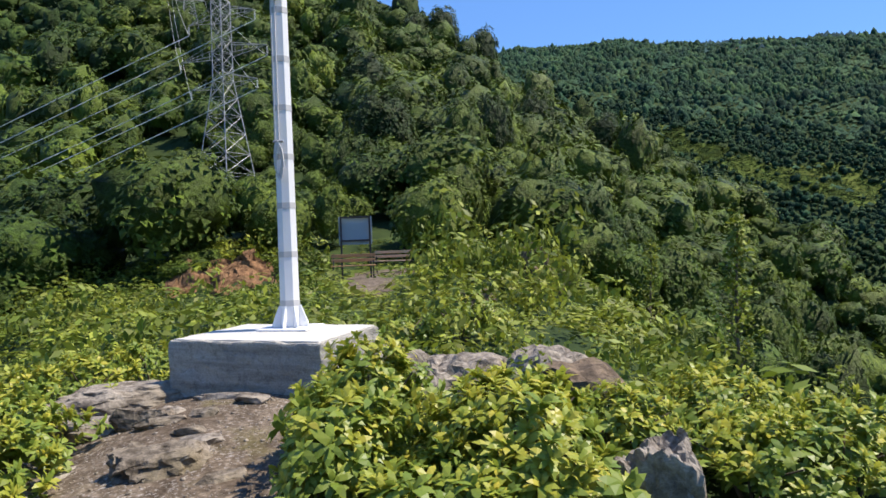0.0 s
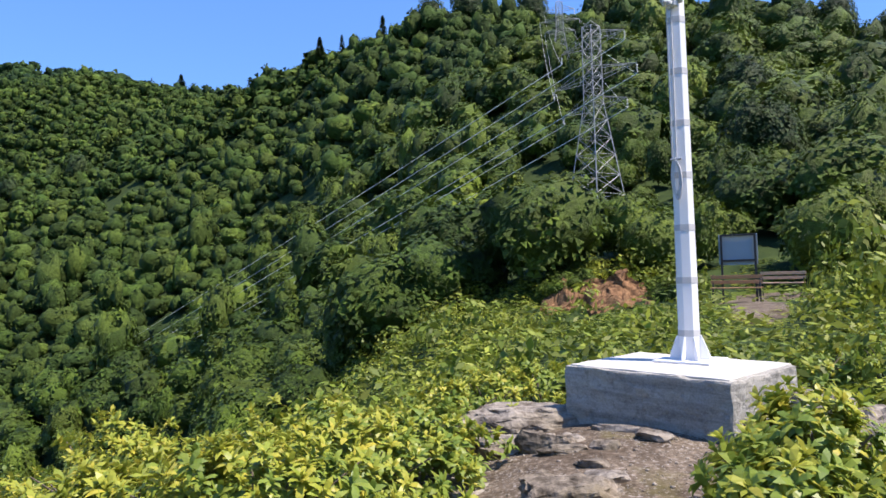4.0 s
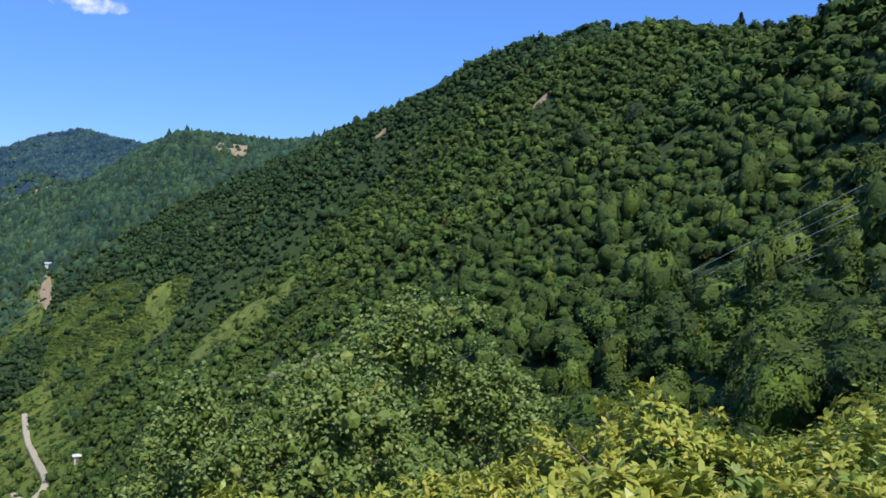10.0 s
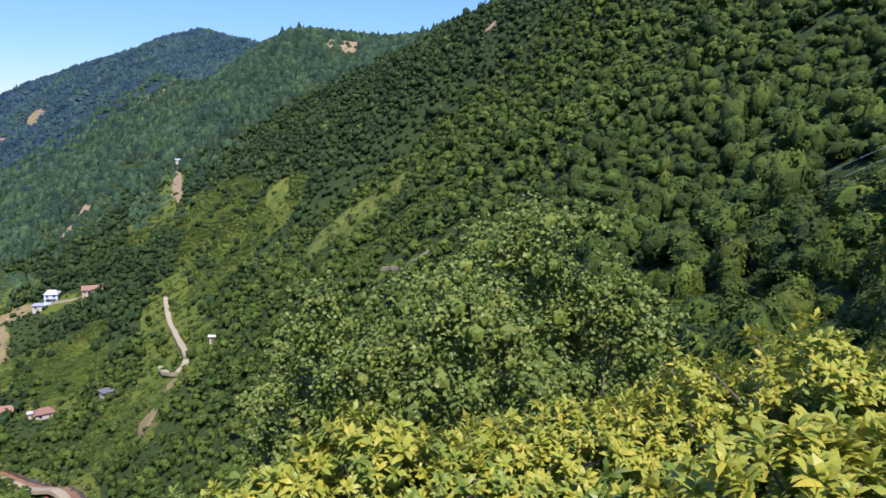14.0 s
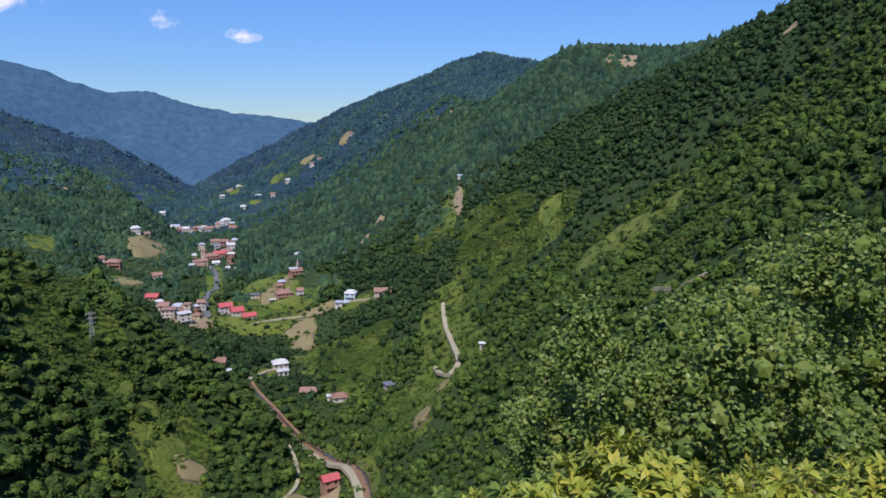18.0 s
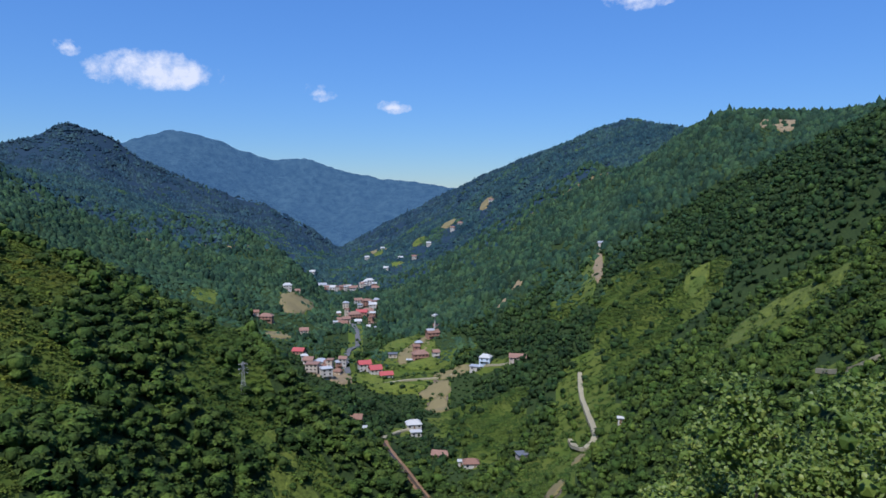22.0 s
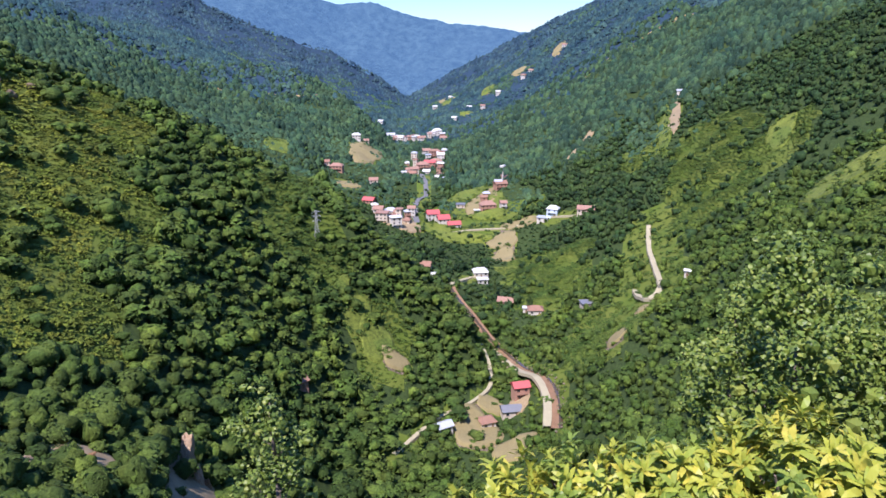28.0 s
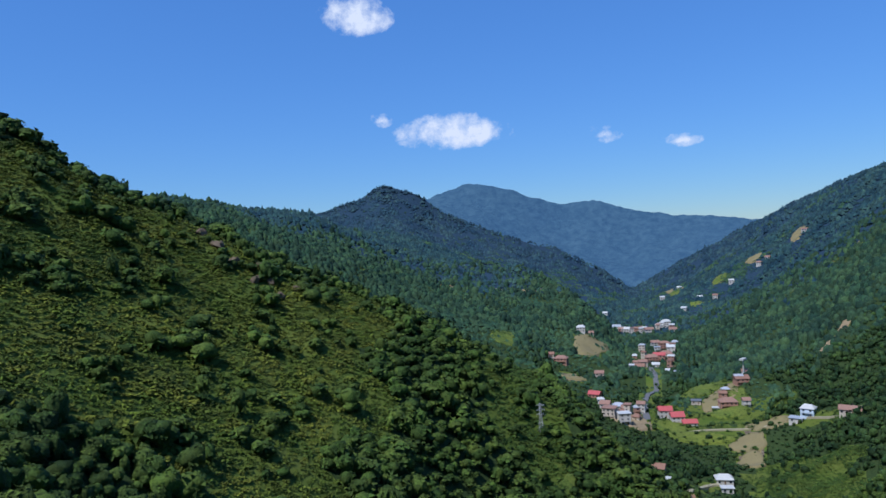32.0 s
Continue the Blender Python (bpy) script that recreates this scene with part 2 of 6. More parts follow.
# crests: sharpness, then bearing, distance and slope up to the bare ground of the crest
CRESTS = (
    (0.10, [(-152, 3400, 1.5), (-144, 3400, 2.5), (-140, 3400, 3.2), (-138.5, 3400, 3.8), (-136.2, 3400, 4.5), (-134, 3400, 4.2), (-131.5, 3400, 3.3), (-128.4, 3400, 2.4),
            (-125, 3400, 2.25), (-123, 3400, 1.6), (-121.9, 3400, 1.2), (-118.4, 3400, 0.8), (-113.6, 3400, 0.2), (-108, 3400, -0.4)]),
    (0.10, [(-153, 1900, 2.0), (-148, 1900, 2.6), (-146.5, 1900, 3.2), (-145.1, 1900, 3.8), (-143.8, 1900, 4.5), (-143, 1900, 4.9), (-142.2, 1900, 4.4), (-140.4, 1900, 3.6),
            (-139, 1900, 2.6), (-136, 1850, 1.0), (-132, 1800, -0.5), (-129, 1780, -1.4), (-126, 1760, -3.1), (-123.6, 1750, -5.1)]),
    (0.14, [(-165, 1000, 4.2), (-160.7, 1050, 4.2), (-158.7, 1100, 4.1), (-154.1, 1150, 3.2), (-149.5, 1150, 2.6), (-146.2, 1150, 0.7), (-142.6, 1150, -0.5), (-138.7, 1130, -1.6),
            (-135.4, 1100, -1.9), (-131.1, 1050, -3.2), (-127.5, 1000, -5.4)]),
    (0.12, [(-123.4, 1950, -5.3), (-121.5, 1950, -3.9), (-119.5, 1930, -2.7), (-117.4, 1900, -1.7), (-113.6, 1850, 0.1), (-111.2, 1800, 1.5), (-109.3, 1750, 2.2), (-107.3, 1700, 2.9), (-104.7, 1650, 3.7), (-103, 1600, 4.7), (-101, 1600, 5.3),
            (-99.7, 1600, 5.6), (-97.5, 1550, 5.2), (-95.5, 1500, 4.7), (-92, 1500, 4.0)]),
    (0.11, [(-100, 1050, 1.0), (-97, 1050, 3.4), (-95.3, 1050, 4.6), (-93.6, 1050, 5.8), (-91.5, 1030, 5.6), (-88.4, 1000, 5.4), (-85.1, 960, 5.6), (-82.6, 920, 6.2), (-79.6, 860, 7.4),
            (-76.2, 790, 8.5), (-72.4, 700, 10.8), (-67.6, 600, 13.2), (-64, 560, 14.4), (-60.6, 530, 15.0), (-55.7, 500, 15.1), (-51.5, 460, 14.4), (-45.9, 420, 15.0)]),
    (0.14, [(-46, 270, 13.6), (-43, 250, 15.0), (-39.7, 220, 17.0), (-34, 185, 18.2), (-29.5, 165, 19.6), (-23.8, 150, 19.6), (-19.3, 140, 18.0), (-14.5, 135, 19.3), (-10, 130, 18.6),
            (-6.2, 125, 17.4), (-3, 120, 16.0), (0, 118, 15.4), (4.2, 116, 13.6), (5.9, 115, 10.4), (10.4, 115, 8.2), (15.2, 115, 6.6), (18.6, 113, 4.6), (21.4, 110, 1.6), (24.9, 105, -0.6),
            (27.4, 100, -3.2), (30.2, 95, -6.0), (33, 90, -9.5)]),
    (0.14, [(2, 1000, 14.4), (5.1, 1000, 15.3), (8.7, 1000, 15.1), (14.6, 1000, 15.0), (22.9, 1000, 13.8), (28.6, 1000, 13.4), (33, 1000, 12.9), (38, 1000, 12.5)]),
    (0.16, [(-175, 440, 11.0), (-170.6, 430, 9.6), (-167.3, 420, 7.6), (-163.7, 410, 5.2), (-160.7, 400, 3.6), (-155.9, 390, 1.0), (-150.8, 385, -1.8), (-145.6, 380, -4.6), (-140.8, 375, -6.6),
            (-137.6, 370, -9.0), (-133, 365, -11.6), (-127.6, 360, -15.4), (-124.9, 350, -18.2), (-121.1, 345, -21.4), (-118.1, 340, -24.6)]),
)


def sheet_height(az, r):
    p = np.stack([az, np.log(r)], 1)
    g = np.empty(len(p))
    for i in range(0, len(p), 20000):
        c = p[i:i + 20000]
        d2 = ((c[:, None] - ROWS[None, :, :2]) ** 2).sum(2)
        g[i:i + 20000] = sheet_kernel(d2) @ SHEET[:-3] + SHEET[-3] + c @ SHEET[-2:]
    return g * (r + 3) - 1.5


def crest_lift(crest):
    """Along a crest, what has to be added to the sheet, over fine steps of bearing, fading at both ends."""
    az, r, el = (np.array(c, float) for c in zip(*crest))
    fine = np.linspace(az[0], az[-1], 160)
    rr, ee = np.interp(fine, az, r), np.interp(fine, az, el)
    ee = np.convolve(np.pad(ee, 2, mode="edge"), [0.1, 0.2, 0.4, 0.2, 0.1], "valid")
    lift = rr * np.tan(np.radians(ee)) - sheet_height(np.radians(fine), rr)
    return fine, rr, lift


LIFTS = [(sharp, *crest_lift(crest)) for sharp, crest in CRESTS]


def ground(x, y):
    """Height of the ground at arrays x, y."""
    x, y = np.atleast_1d(np.asarray(x, float)), np.atleast_1d(np.asarray(y, float))
    r = np.maximum(np.hypot(x, y), 0.3)
    az = np.arctan2(x, y)
    az = np.where(az > radians(110), az - 2 * math.pi, az)
    z = sheet_height(az, r)
    deg = np.degrees(az)
    close = np.zeros_like(r)
    for sharp, fine, rr, lift in LIFTS:
        fade = np.clip((deg - fine[0]) / 3 + 1, 0, 1) * np.clip((fine[-1] - deg) / 3 + 1, 0, 1)
        near = fade * np.exp(-np.abs(np.log(r / np.interp(deg, fine, rr))) / sharp)
        close = np.maximum(close, near)
        z += np.interp(deg, fine, lift) * near
    # spurs and gullies on the mountainsides, none at the crests or in the settled valley
    begin = np.interp(deg, [-180, -131, -127, -113, -109, -75, -60, 0, 10], [480, 480, 1150, 1150, 740, 600, 400, 400, 300])
    spur = 1 - 1.6 * np.abs(wave(x, y, 300, 61)) + 0.45 * wave(x, y, 110, 62)
    z += 11 * spur * np.clip((r - begin) / 260, 0, 1) * (1 - close) ** 2
    z += wave(x, y, 45, 3) * np.clip((r - 60) / 300, 0, 1) * 2.2 + wave(x, y, 160, 4) * np.clip((r - 150) / 600, 0, 1) * 5
    z += wave(x, y, 3.5, 5) * 0.05 * np.clip((r - 1.5) / 3, 0, 1)
    return z


def ground_at(x, y):
    return float(ground([x], [y])[0])


def polar(az, r):
    return r * math.sin(radians(az)), r * math.cos(radians(az))


def on_ground(az, r):
    x, y = polar(az, r)
    return Vector((x, y, ground_at(x, y)))


# clearings in the woods: bearing, distance, half width, half depth, turn, kind (1 grass, 2 bare earth, 3 dry field)
VALLEY_FIELDS = [
    (-126.9, 835, 17, 34, 20, 3), (-128.3, 709, 12, 12, 0, 3), (-121.1, 577, 15, 13, 0, 1), (-118.8, 560, 26, 8, 0, 1), (-115.3, 551, 12, 14, 0, 3), (-115.2, 520, 9, 16, 0, 3),
    (-113.9, 577, 15, 9, 0, 3), (-118.4, 690, 14, 30, 30, 1), (-116.9, 668, 11, 24, 20, 3), (-116.0, 655, 9, 20, 0, 1), (-116.6, 618, 16, 12, 0, 1), (-117.9, 640, 8, 14, 0, 3), (-123.4, 570, 10, 16, 0, 2), (-124.6, 574, 17, 16, 0, 2),
    (-133.8, 758, 13, 18, 0, 1), (-118.7, 1237, 12, 24, 0, 1), (-116.9, 1351, 12, 26, 10, 1), (-120.6, 1537, 9, 26, 0, 3), (-145.2, 900, 6, 20, 15, 1), (-131.5, 1240, 12, 16, 0, 1),
]
HILL_FIELDS = [
    (-102.2, 672, 5, 58, 0, 2), (-102.9, 655, 6, 70, 0, 1), (-94.6, 500, 8, 20, 0, 1), (-85.0, 372, 10, 12, 0, 1), (-86.4, 374, 9, 13, 0, 1),
    (-87.8, 378, 8, 14, 0, 1), (-89.4, 384, 8, 15, 0, 1), (-91.0, 376, 9, 15, 0, 1), (-105.2, 305, 4, 5, 0, 3), (-124.7, 305, 7, 6, 0, 3), (-126.4, 310, 8, 11, 20, 1),
    (-128.0, 317, 6, 12, 25, 1), (-129.2, 324, 3, 9, 25, 1),
]
EARTH_SCARS = [
    (-110.0, 734, 4, 18, 25, 2), (-108.6, 768, 4, 20, 25, 2), (-111.4, 1361, 12, 22, 0, 3), (-114.4, 1374, 14, 12, 0, 3), (-120.2, 1447, 10, 36, 0, 1), (-89.0, 862, 12, 24, 0, 2), (-90.3, 868, 6, 12, 0, 2),
    (-64.6, 353, 5, 2.4, 0, 2), (-77.7, 500, 5, 3, 0, 2), (-142.5, 158, 7, 15, 0, 2), (-150.8, 151, 7, 4, 0, 2), (-50.0, 105, 3, 2, 0, 2), (-103.3, 331, 3, 4, 0, 3), (-117.2, 281, 11, 15, 0, 3), (-116.0, 303, 6, 6, 0, 3),
    (-113.6, 262, 9, 9, 0, 3), (-113.4, 300, 5, 5, 0, 2),
]
KNOLL_PATH = [
    (-28.0, 3.7, 0.85, 1.3, 0, 2), (-27.0, 6.2, 0.8, 0.8, 0, 2), (-24.5, 7.2, 0.9, 0.8, 0, 2), (-36.0, 2.6, 0.8, 1.2, 0, 2),
    (-19.0, 3.0, 0.95, 3.4, 0, 2), (-21.0, 5.6, 1.15, 0.9, 0, 2), (-40.0, 1.2, 1.5, 1.3, 0, 2), (-75.0, 2.2, 1.1, 1.3, 0, 2), (-6.2, 21.0, 0.8, 3.6, 0, 2), (-6.6, 24.6, 1.5, 1.3, 0, 2), (-4.6, 26.8, 1.9, 1.2, 0, 2),
]
CLEARINGS = VALLEY_FIELDS + HILL_FIELDS + EARTH_SCARS + KNOLL_PATH
# lanes and the stream: bearing and distance along them
DIRT_TRACK = [(-103.4, 464), (-103.2, 428), (-102.6, 392), (-102.0, 356), (-102.2, 344), (-102.8, 338), (-103.4, 352), (-104.0, 372)]
STREAM = [(-119.9, 415), (-118.6, 388), (-116.6, 370), (-114.0, 350), (-111.2, 314), (-109.9, 287), (-109.6, 262)]
VILLAGE_LANE = [(-117.0, 352), (-116.2, 335), (-116.1, 319), (-117.6, 300), (-119.0, 292), (-120.7, 283), (-122.8, 267), (-125.0, 252)]
HILL_TRACK = [(-86.0, 262), (-83.7, 248), (-82.3, 242), (-80.6, 241)]
HOUSE_LANE = [(-119.9, 415), (-119.5, 435), (-118.4, 461), (-117.5, 466)]
FIELD_ROAD = [(-120.4, 566), (-117.5, 575), (-115.3, 575), (-113.0, 577), (-111.6, 567), (-109.0, 547)]
STREET = [(-122.7, 577), (-122.8, 655), (-121.9, 721), (-122.3, 812)]
ROUTES = ((DIRT_TRACK, 19.0), (STREAM, 8.5), (VILLAGE_LANE, 4.5), (HILL_TRACK, 4.5), (HOUSE_LANE, 6.0), (FIELD_ROAD, 8.0), (STREET, 11.0))


def along(route, step):
    """Even steps along a route on the plan."""
    pts = [Vector((*polar(a, r), 0)) for a, r in route]
    out = []
    for p0, p1, p2, p3 in zip([pts[0]] + pts[:-2], pts[:-1], pts[1:], pts[2:] + [pts[-1]]):
        n = max(1, int((p2 - p1).length / step))
        for i in range(n):
            t = i / n
            out.append(0.5 * ((2 * p1) + (p2 - p0) * t + (2 * p0 - 5 * p1 + 4 * p2 - p3) * t * t + (3 * p1 - p0 - 3 * p2 + p3) * t ** 3))
    return out + [pts[-1]]


for route, wide in ROUTES:
    for q in along(route, 6.0):
        CLEARINGS.append((math.degrees(math.atan2(q.x, q.y)), q.xy.length, wide * 0.75, wide * 1.25, 0, 1))


# ---- ground sheet and woods ----
def raw_mesh(name, verts, faces, material, smooth=False):
    """One mesh from arrays; faces is n x 3 or n x 4, or a list of such arrays."""
    faces = faces if isinstance(faces, list) else [faces]
    me = bpy.data.meshes.new(name)
    loops = np.concatenate([f.ravel() for f in faces]).astype(np.int32)
    sizes = np.concatenate([np.full(len(f), f.shape[1]) for f in faces]).astype(np.int32)
    me.vertices.add(len(verts))
    me.vertices.foreach_set("co", np.ascontiguousarray(verts, np.float32).ravel())
    me.loops.add(len(loops))
    me.loops.foreach_set("vertex_index", loops)
    me.polygons.add(len(sizes))
    me.polygons.foreach_set("loop_start", np.concatenate([[0], np.cumsum(sizes)[:-1]]).astype(np.int32))
    me.polygons.foreach_set("use_smooth", np.full(len(sizes), smooth))
    me.update(calc_edges=True)
    me.validate()
    if material is not None:
        me.materials.append(material)
    return me


def cover_at(x, y):
    """Which cover the ground has: 0 wood floor, 1 grass, 2 bare earth, 3 dry field."""
    kind = np.zeros(len(x))
    for az, r, wide, deep, turn, k in CLEARINGS:
        px, py = polar(az, r)
        a = radians(az + turn)
        dx, dy = x - px, y - py
        u, v = dx * math.cos(a) - dy * math.sin(a), dx * math.sin(a) + dy * math.cos(a)
        edge = 1 + 0.22 * np.sin(np.arctan2(v, u) * 3 + az) + 0.12 * np.sin(np.arctan2(v, u) * 7 + r)
        kind = np.where((u / wide) ** 2 + (v / deep) ** 2 < edge, k, kind)
    return kind


def build_ground():
    azs = np.concatenate([np.arange(-180, 45, 0.6), np.arange(45, 180, 4.0)])
    rs = np.concatenate([np.linspace(0.5, 8, 46), np.exp(np.linspace(math.log(8.4), math.log(200), 70)), np.exp(np.linspace(math.log(202), math.log(2400), 150)), np.exp(np.linspace(math.log(2480), math.log(4600), 12))])
    a, r = np.meshgrid(np.radians(azs), rs)
    x, y = (r * np.sin(a)).ravel(), (r * np.cos(a)).ravel()
    z = ground(x, y)
    deg = np.degrees(np.arctan2(x, y))
    z -= 80 * np.clip((np.hypot(x, y) - 2350) / 150, 0, 1) * ((deg > -166) & (deg < -96))
    verts = np.stack([x, y, z], 1)
    n, m = len(azs), len(rs)
    i, j = np.meshgrid(np.arange(m - 1), np.arange(n), indexing="ij")
    k = (j + 1) % n
    quads = np.stack([i * n + j, i * n + k, (i + 1) * n + k, (i + 1) * n + j], -1).reshape(-1, 4)[:, ::-1]
    verts = np.vstack([verts, [[0, 0, ground_at(0, 0.3)]]])
    j = np.arange(n)
    cap = np.stack([np.full(n, len(verts) - 1), (j + 1) % n, j], 1)[:, ::-1]
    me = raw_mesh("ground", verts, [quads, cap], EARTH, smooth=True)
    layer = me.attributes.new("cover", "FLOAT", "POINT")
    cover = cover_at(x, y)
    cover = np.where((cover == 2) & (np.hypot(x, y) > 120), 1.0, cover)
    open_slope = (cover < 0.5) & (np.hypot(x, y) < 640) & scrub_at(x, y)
    # kind 4, past 1 km: wood floor painted blue as haze
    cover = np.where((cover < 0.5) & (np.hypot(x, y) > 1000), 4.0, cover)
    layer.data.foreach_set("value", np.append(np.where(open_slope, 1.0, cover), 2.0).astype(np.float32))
    ob = new("ground", me)
    return tagged(ob, "steep green hillside ground with brown earth and grass", "ground", kind="structure")


def ground_material():
    m, nt = nodes_of("hillside_ground")
    at = coords(nt)
    kind = nt.nodes.new("ShaderNodeAttribute")
    kind.attribute_name = "cover"
    big, mid, fine = noise_of(nt, at, 0.05), noise_of(nt, at, 0.9), noise_of(nt, at, 22.0, 5.0)
    floor = ramp(nt, mid, [(0.3, (0.018, 0.034, 0.011)), (0.7, (0.042, 0.066, 0.018))])
    grass = blend(nt, mid, (0.055, 0.09, 0.014), (0.09, 0.125, 0.02))
    grass = blend(nt, 0.5, grass, ramp(nt, big, [(0.35, (0.07, 0.11, 0.015)), (0.65, (0.13, 0.14, 0.028))]))
    earth = blend(nt, noise_of(nt, at, 0.55, 3.0), (0.075, 0.05, 0.03), (0.2, 0.165, 0.125))
    earth = blend(nt, 1.0, earth, ramp(nt, noise_of(nt, at, 4.5, 5.0, 0.65), [(0.32, (0.55, 0.52, 0.5)), (0.6, (1.15, 1.15, 1.15))]), "MULTIPLY")
    earth = blend(nt, 1.0, earth, ramp(nt, fine, [(0.35, (0.6, 0.58, 0.55)), (0.58, (1.05, 1.05, 1.05)), (0.7, (1.8, 1.85, 1.9))]), "MULTIPLY")
    speck = ramp(nt, noise_of(nt, at, 38.0, 2.0, 0.5), [(0.58, (0, 0, 0)), (0.64, (1, 1, 1))])
    speck = blend(nt, 1.0, speck, ramp(nt, noise_of(nt, at, 1.1, 4.0), [(0.42, (0.05, 0.05, 0.05)), (0.62, (0.55, 0.55, 0.55))]), "MULTIPLY")
    earth = blend(nt, speck, earth, (0.46, 0.43, 0.39))
    earth = blend(nt, ramp(nt, noise_of(nt, at, 1.7, 5.0), [(0.58, (0, 0, 0)), (0.7, (0.55, 0.55, 0.55))]), earth, (0.13, 0.115, 0.035))
    field = blend(nt, mid, (0.2, 0.15, 0.065), (0.28, 0.22, 0.1))
    step1, step2, step3, step4 = (node(nt, "ShaderNodeMath") for _ in range(4))
    for s, lim in ((step1, 0.5), (step2, 1.5), (step3, 2.5), (step4, 3.5)):
        s.operation = "GREATER_THAN"
        s.inputs[1].default_value = lim
        nt.links.new(kind.outputs["Fac"], s.inputs[0])
    c = blend(nt, step1.outputs[0], floor, grass)
    c = blend(nt, step2.outputs[0], c, earth)
    c = blend(nt, step3.outputs[0], c, field)
    # far wood floor: distance haze put into the base colour
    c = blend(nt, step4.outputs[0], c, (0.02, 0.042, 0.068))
    return finish(m, nt, c, 0.95, bump_of(nt, fine, 0.5, 0.03), specular=0.15)


EARTH = ground_material()


def ball(level, rng, rough):
    if level == 0:
        ring = [(math.cos(k * 1.2566), math.sin(k * 1.2566)) for k in range(5)]
        v = np.array([(x, y, -0.75) for x, y in ring] + [(x * 0.8, y * 0.8, 0.42) for x, y in ring] + [(0, 0, 1.0)])
        f = np.array([t for k in range(5) for t in ((k, (k + 1) % 5, 5 + k), ((k + 1) % 5, 5 + (k + 1) % 5, 5 + k), (5 + k, 5 + (k + 1) % 5, 10))])
        return v * (1 + rough * rng.uniform(-1, 1, (11, 1))), f
    bm = bmesh.new()
    bmesh.ops.create_icosphere(bm, subdivisions=level, radius=1.0)
    v = np.array([w.co[:] for w in bm.verts])
    f = np.array([[w.index for w in p.verts] for p in bm.faces])
    bm.free()
    v *= (1 + rough * rng.uniform(-1, 1, (len(v), 1)))
    return v, f


def crown(rng, lumps, leaves, leaf, hull, spread=1.0, core=0.9, rough=0.05):
    """A crown about one metre in radius: a billowing body of many boughs, with sprays of leaves standing out of it. Returns vertices, triangles, quads."""
    boughs = [(np.zeros(3), 0.6)]
    for i in range(lumps):
        a, t = i * 2.4 + rng.uniform(-0.5, 0.5), (i + 0.5) / lumps
        h = -0.45 + 1.35 * t
        flat = math.sqrt(max(0.02, 1 - min(1.0, abs(h) / 0.98) ** 2))
        c = np.array((math.cos(a) * flat * spread, math.sin(a) * flat * spread, h)) * rng.uniform(0.5, 0.72)
        boughs.append((c, rng.uniform(0.26, 0.4) * (1.25 if lumps < 7 else 1.0)))

    def billow(level):
        v, f = ball(level, rng, 0.0)
        v = v / np.linalg.norm(v, axis=1)[:, None]
        out = np.zeros(len(v))
        for c, k in boughs:
            d = v @ c
            under = d * d - c @ c + k * k
            out = np.maximum(out, np.where(under > 0, d + np.sqrt(np.maximum(under, 0)), 0))
        v *= (out * (1 + rough * rng.uniform(-1, 1, len(v))))[:, None]
        return v, f[v[f].mean(1)[:, 2] > -0.5]

    body, skin = billow(min(hull, 2))
    v, f = billow(hull)
    vs, ts, n = [body * core], [skin], len(body)
    for i in range(leaves):
        p = f[rng.randint(len(f))]
        at = (v[p] * rng.dirichlet((1, 1, 1))[:, None]).sum(0)
        way = at / np.linalg.norm(at)
        nrm = way * 0.8 + rng.normal(size=3) * 0.28 + (0, 0, 0.5)
        nrm /= np.linalg.norm(nrm)
        u = np.cross(nrm, rng.normal(size=3))
        u /= np.linalg.norm(u)
        w = np.cross(nrm, u)
        at = at * rng.uniform(0.95, 1.06)
        turn = rng.uniform(0, 6.283)
        fan = [at]
        for q in range(3):
            t, k = turn + q * 2.09 + rng.uniform(-0.5, 0.5), leaf * rng.uniform(0.7, 1.5)
            for side in (-0.42, 0.42):
                fan.append(at + (u * math.cos(t + side) + w * math.sin(t + side)) * k + nrm * k * rng.uniform(-0.35, 0.15))
        vs.append(np.array(fan))
        ts.append(np.array([(n, n + 1, n + 2), (n, n + 3, n + 4), (n, n + 5, n + 6)]))
        n += 7
    return np.vstack(vs), np.vstack(ts), np.zeros((0, 4), int)


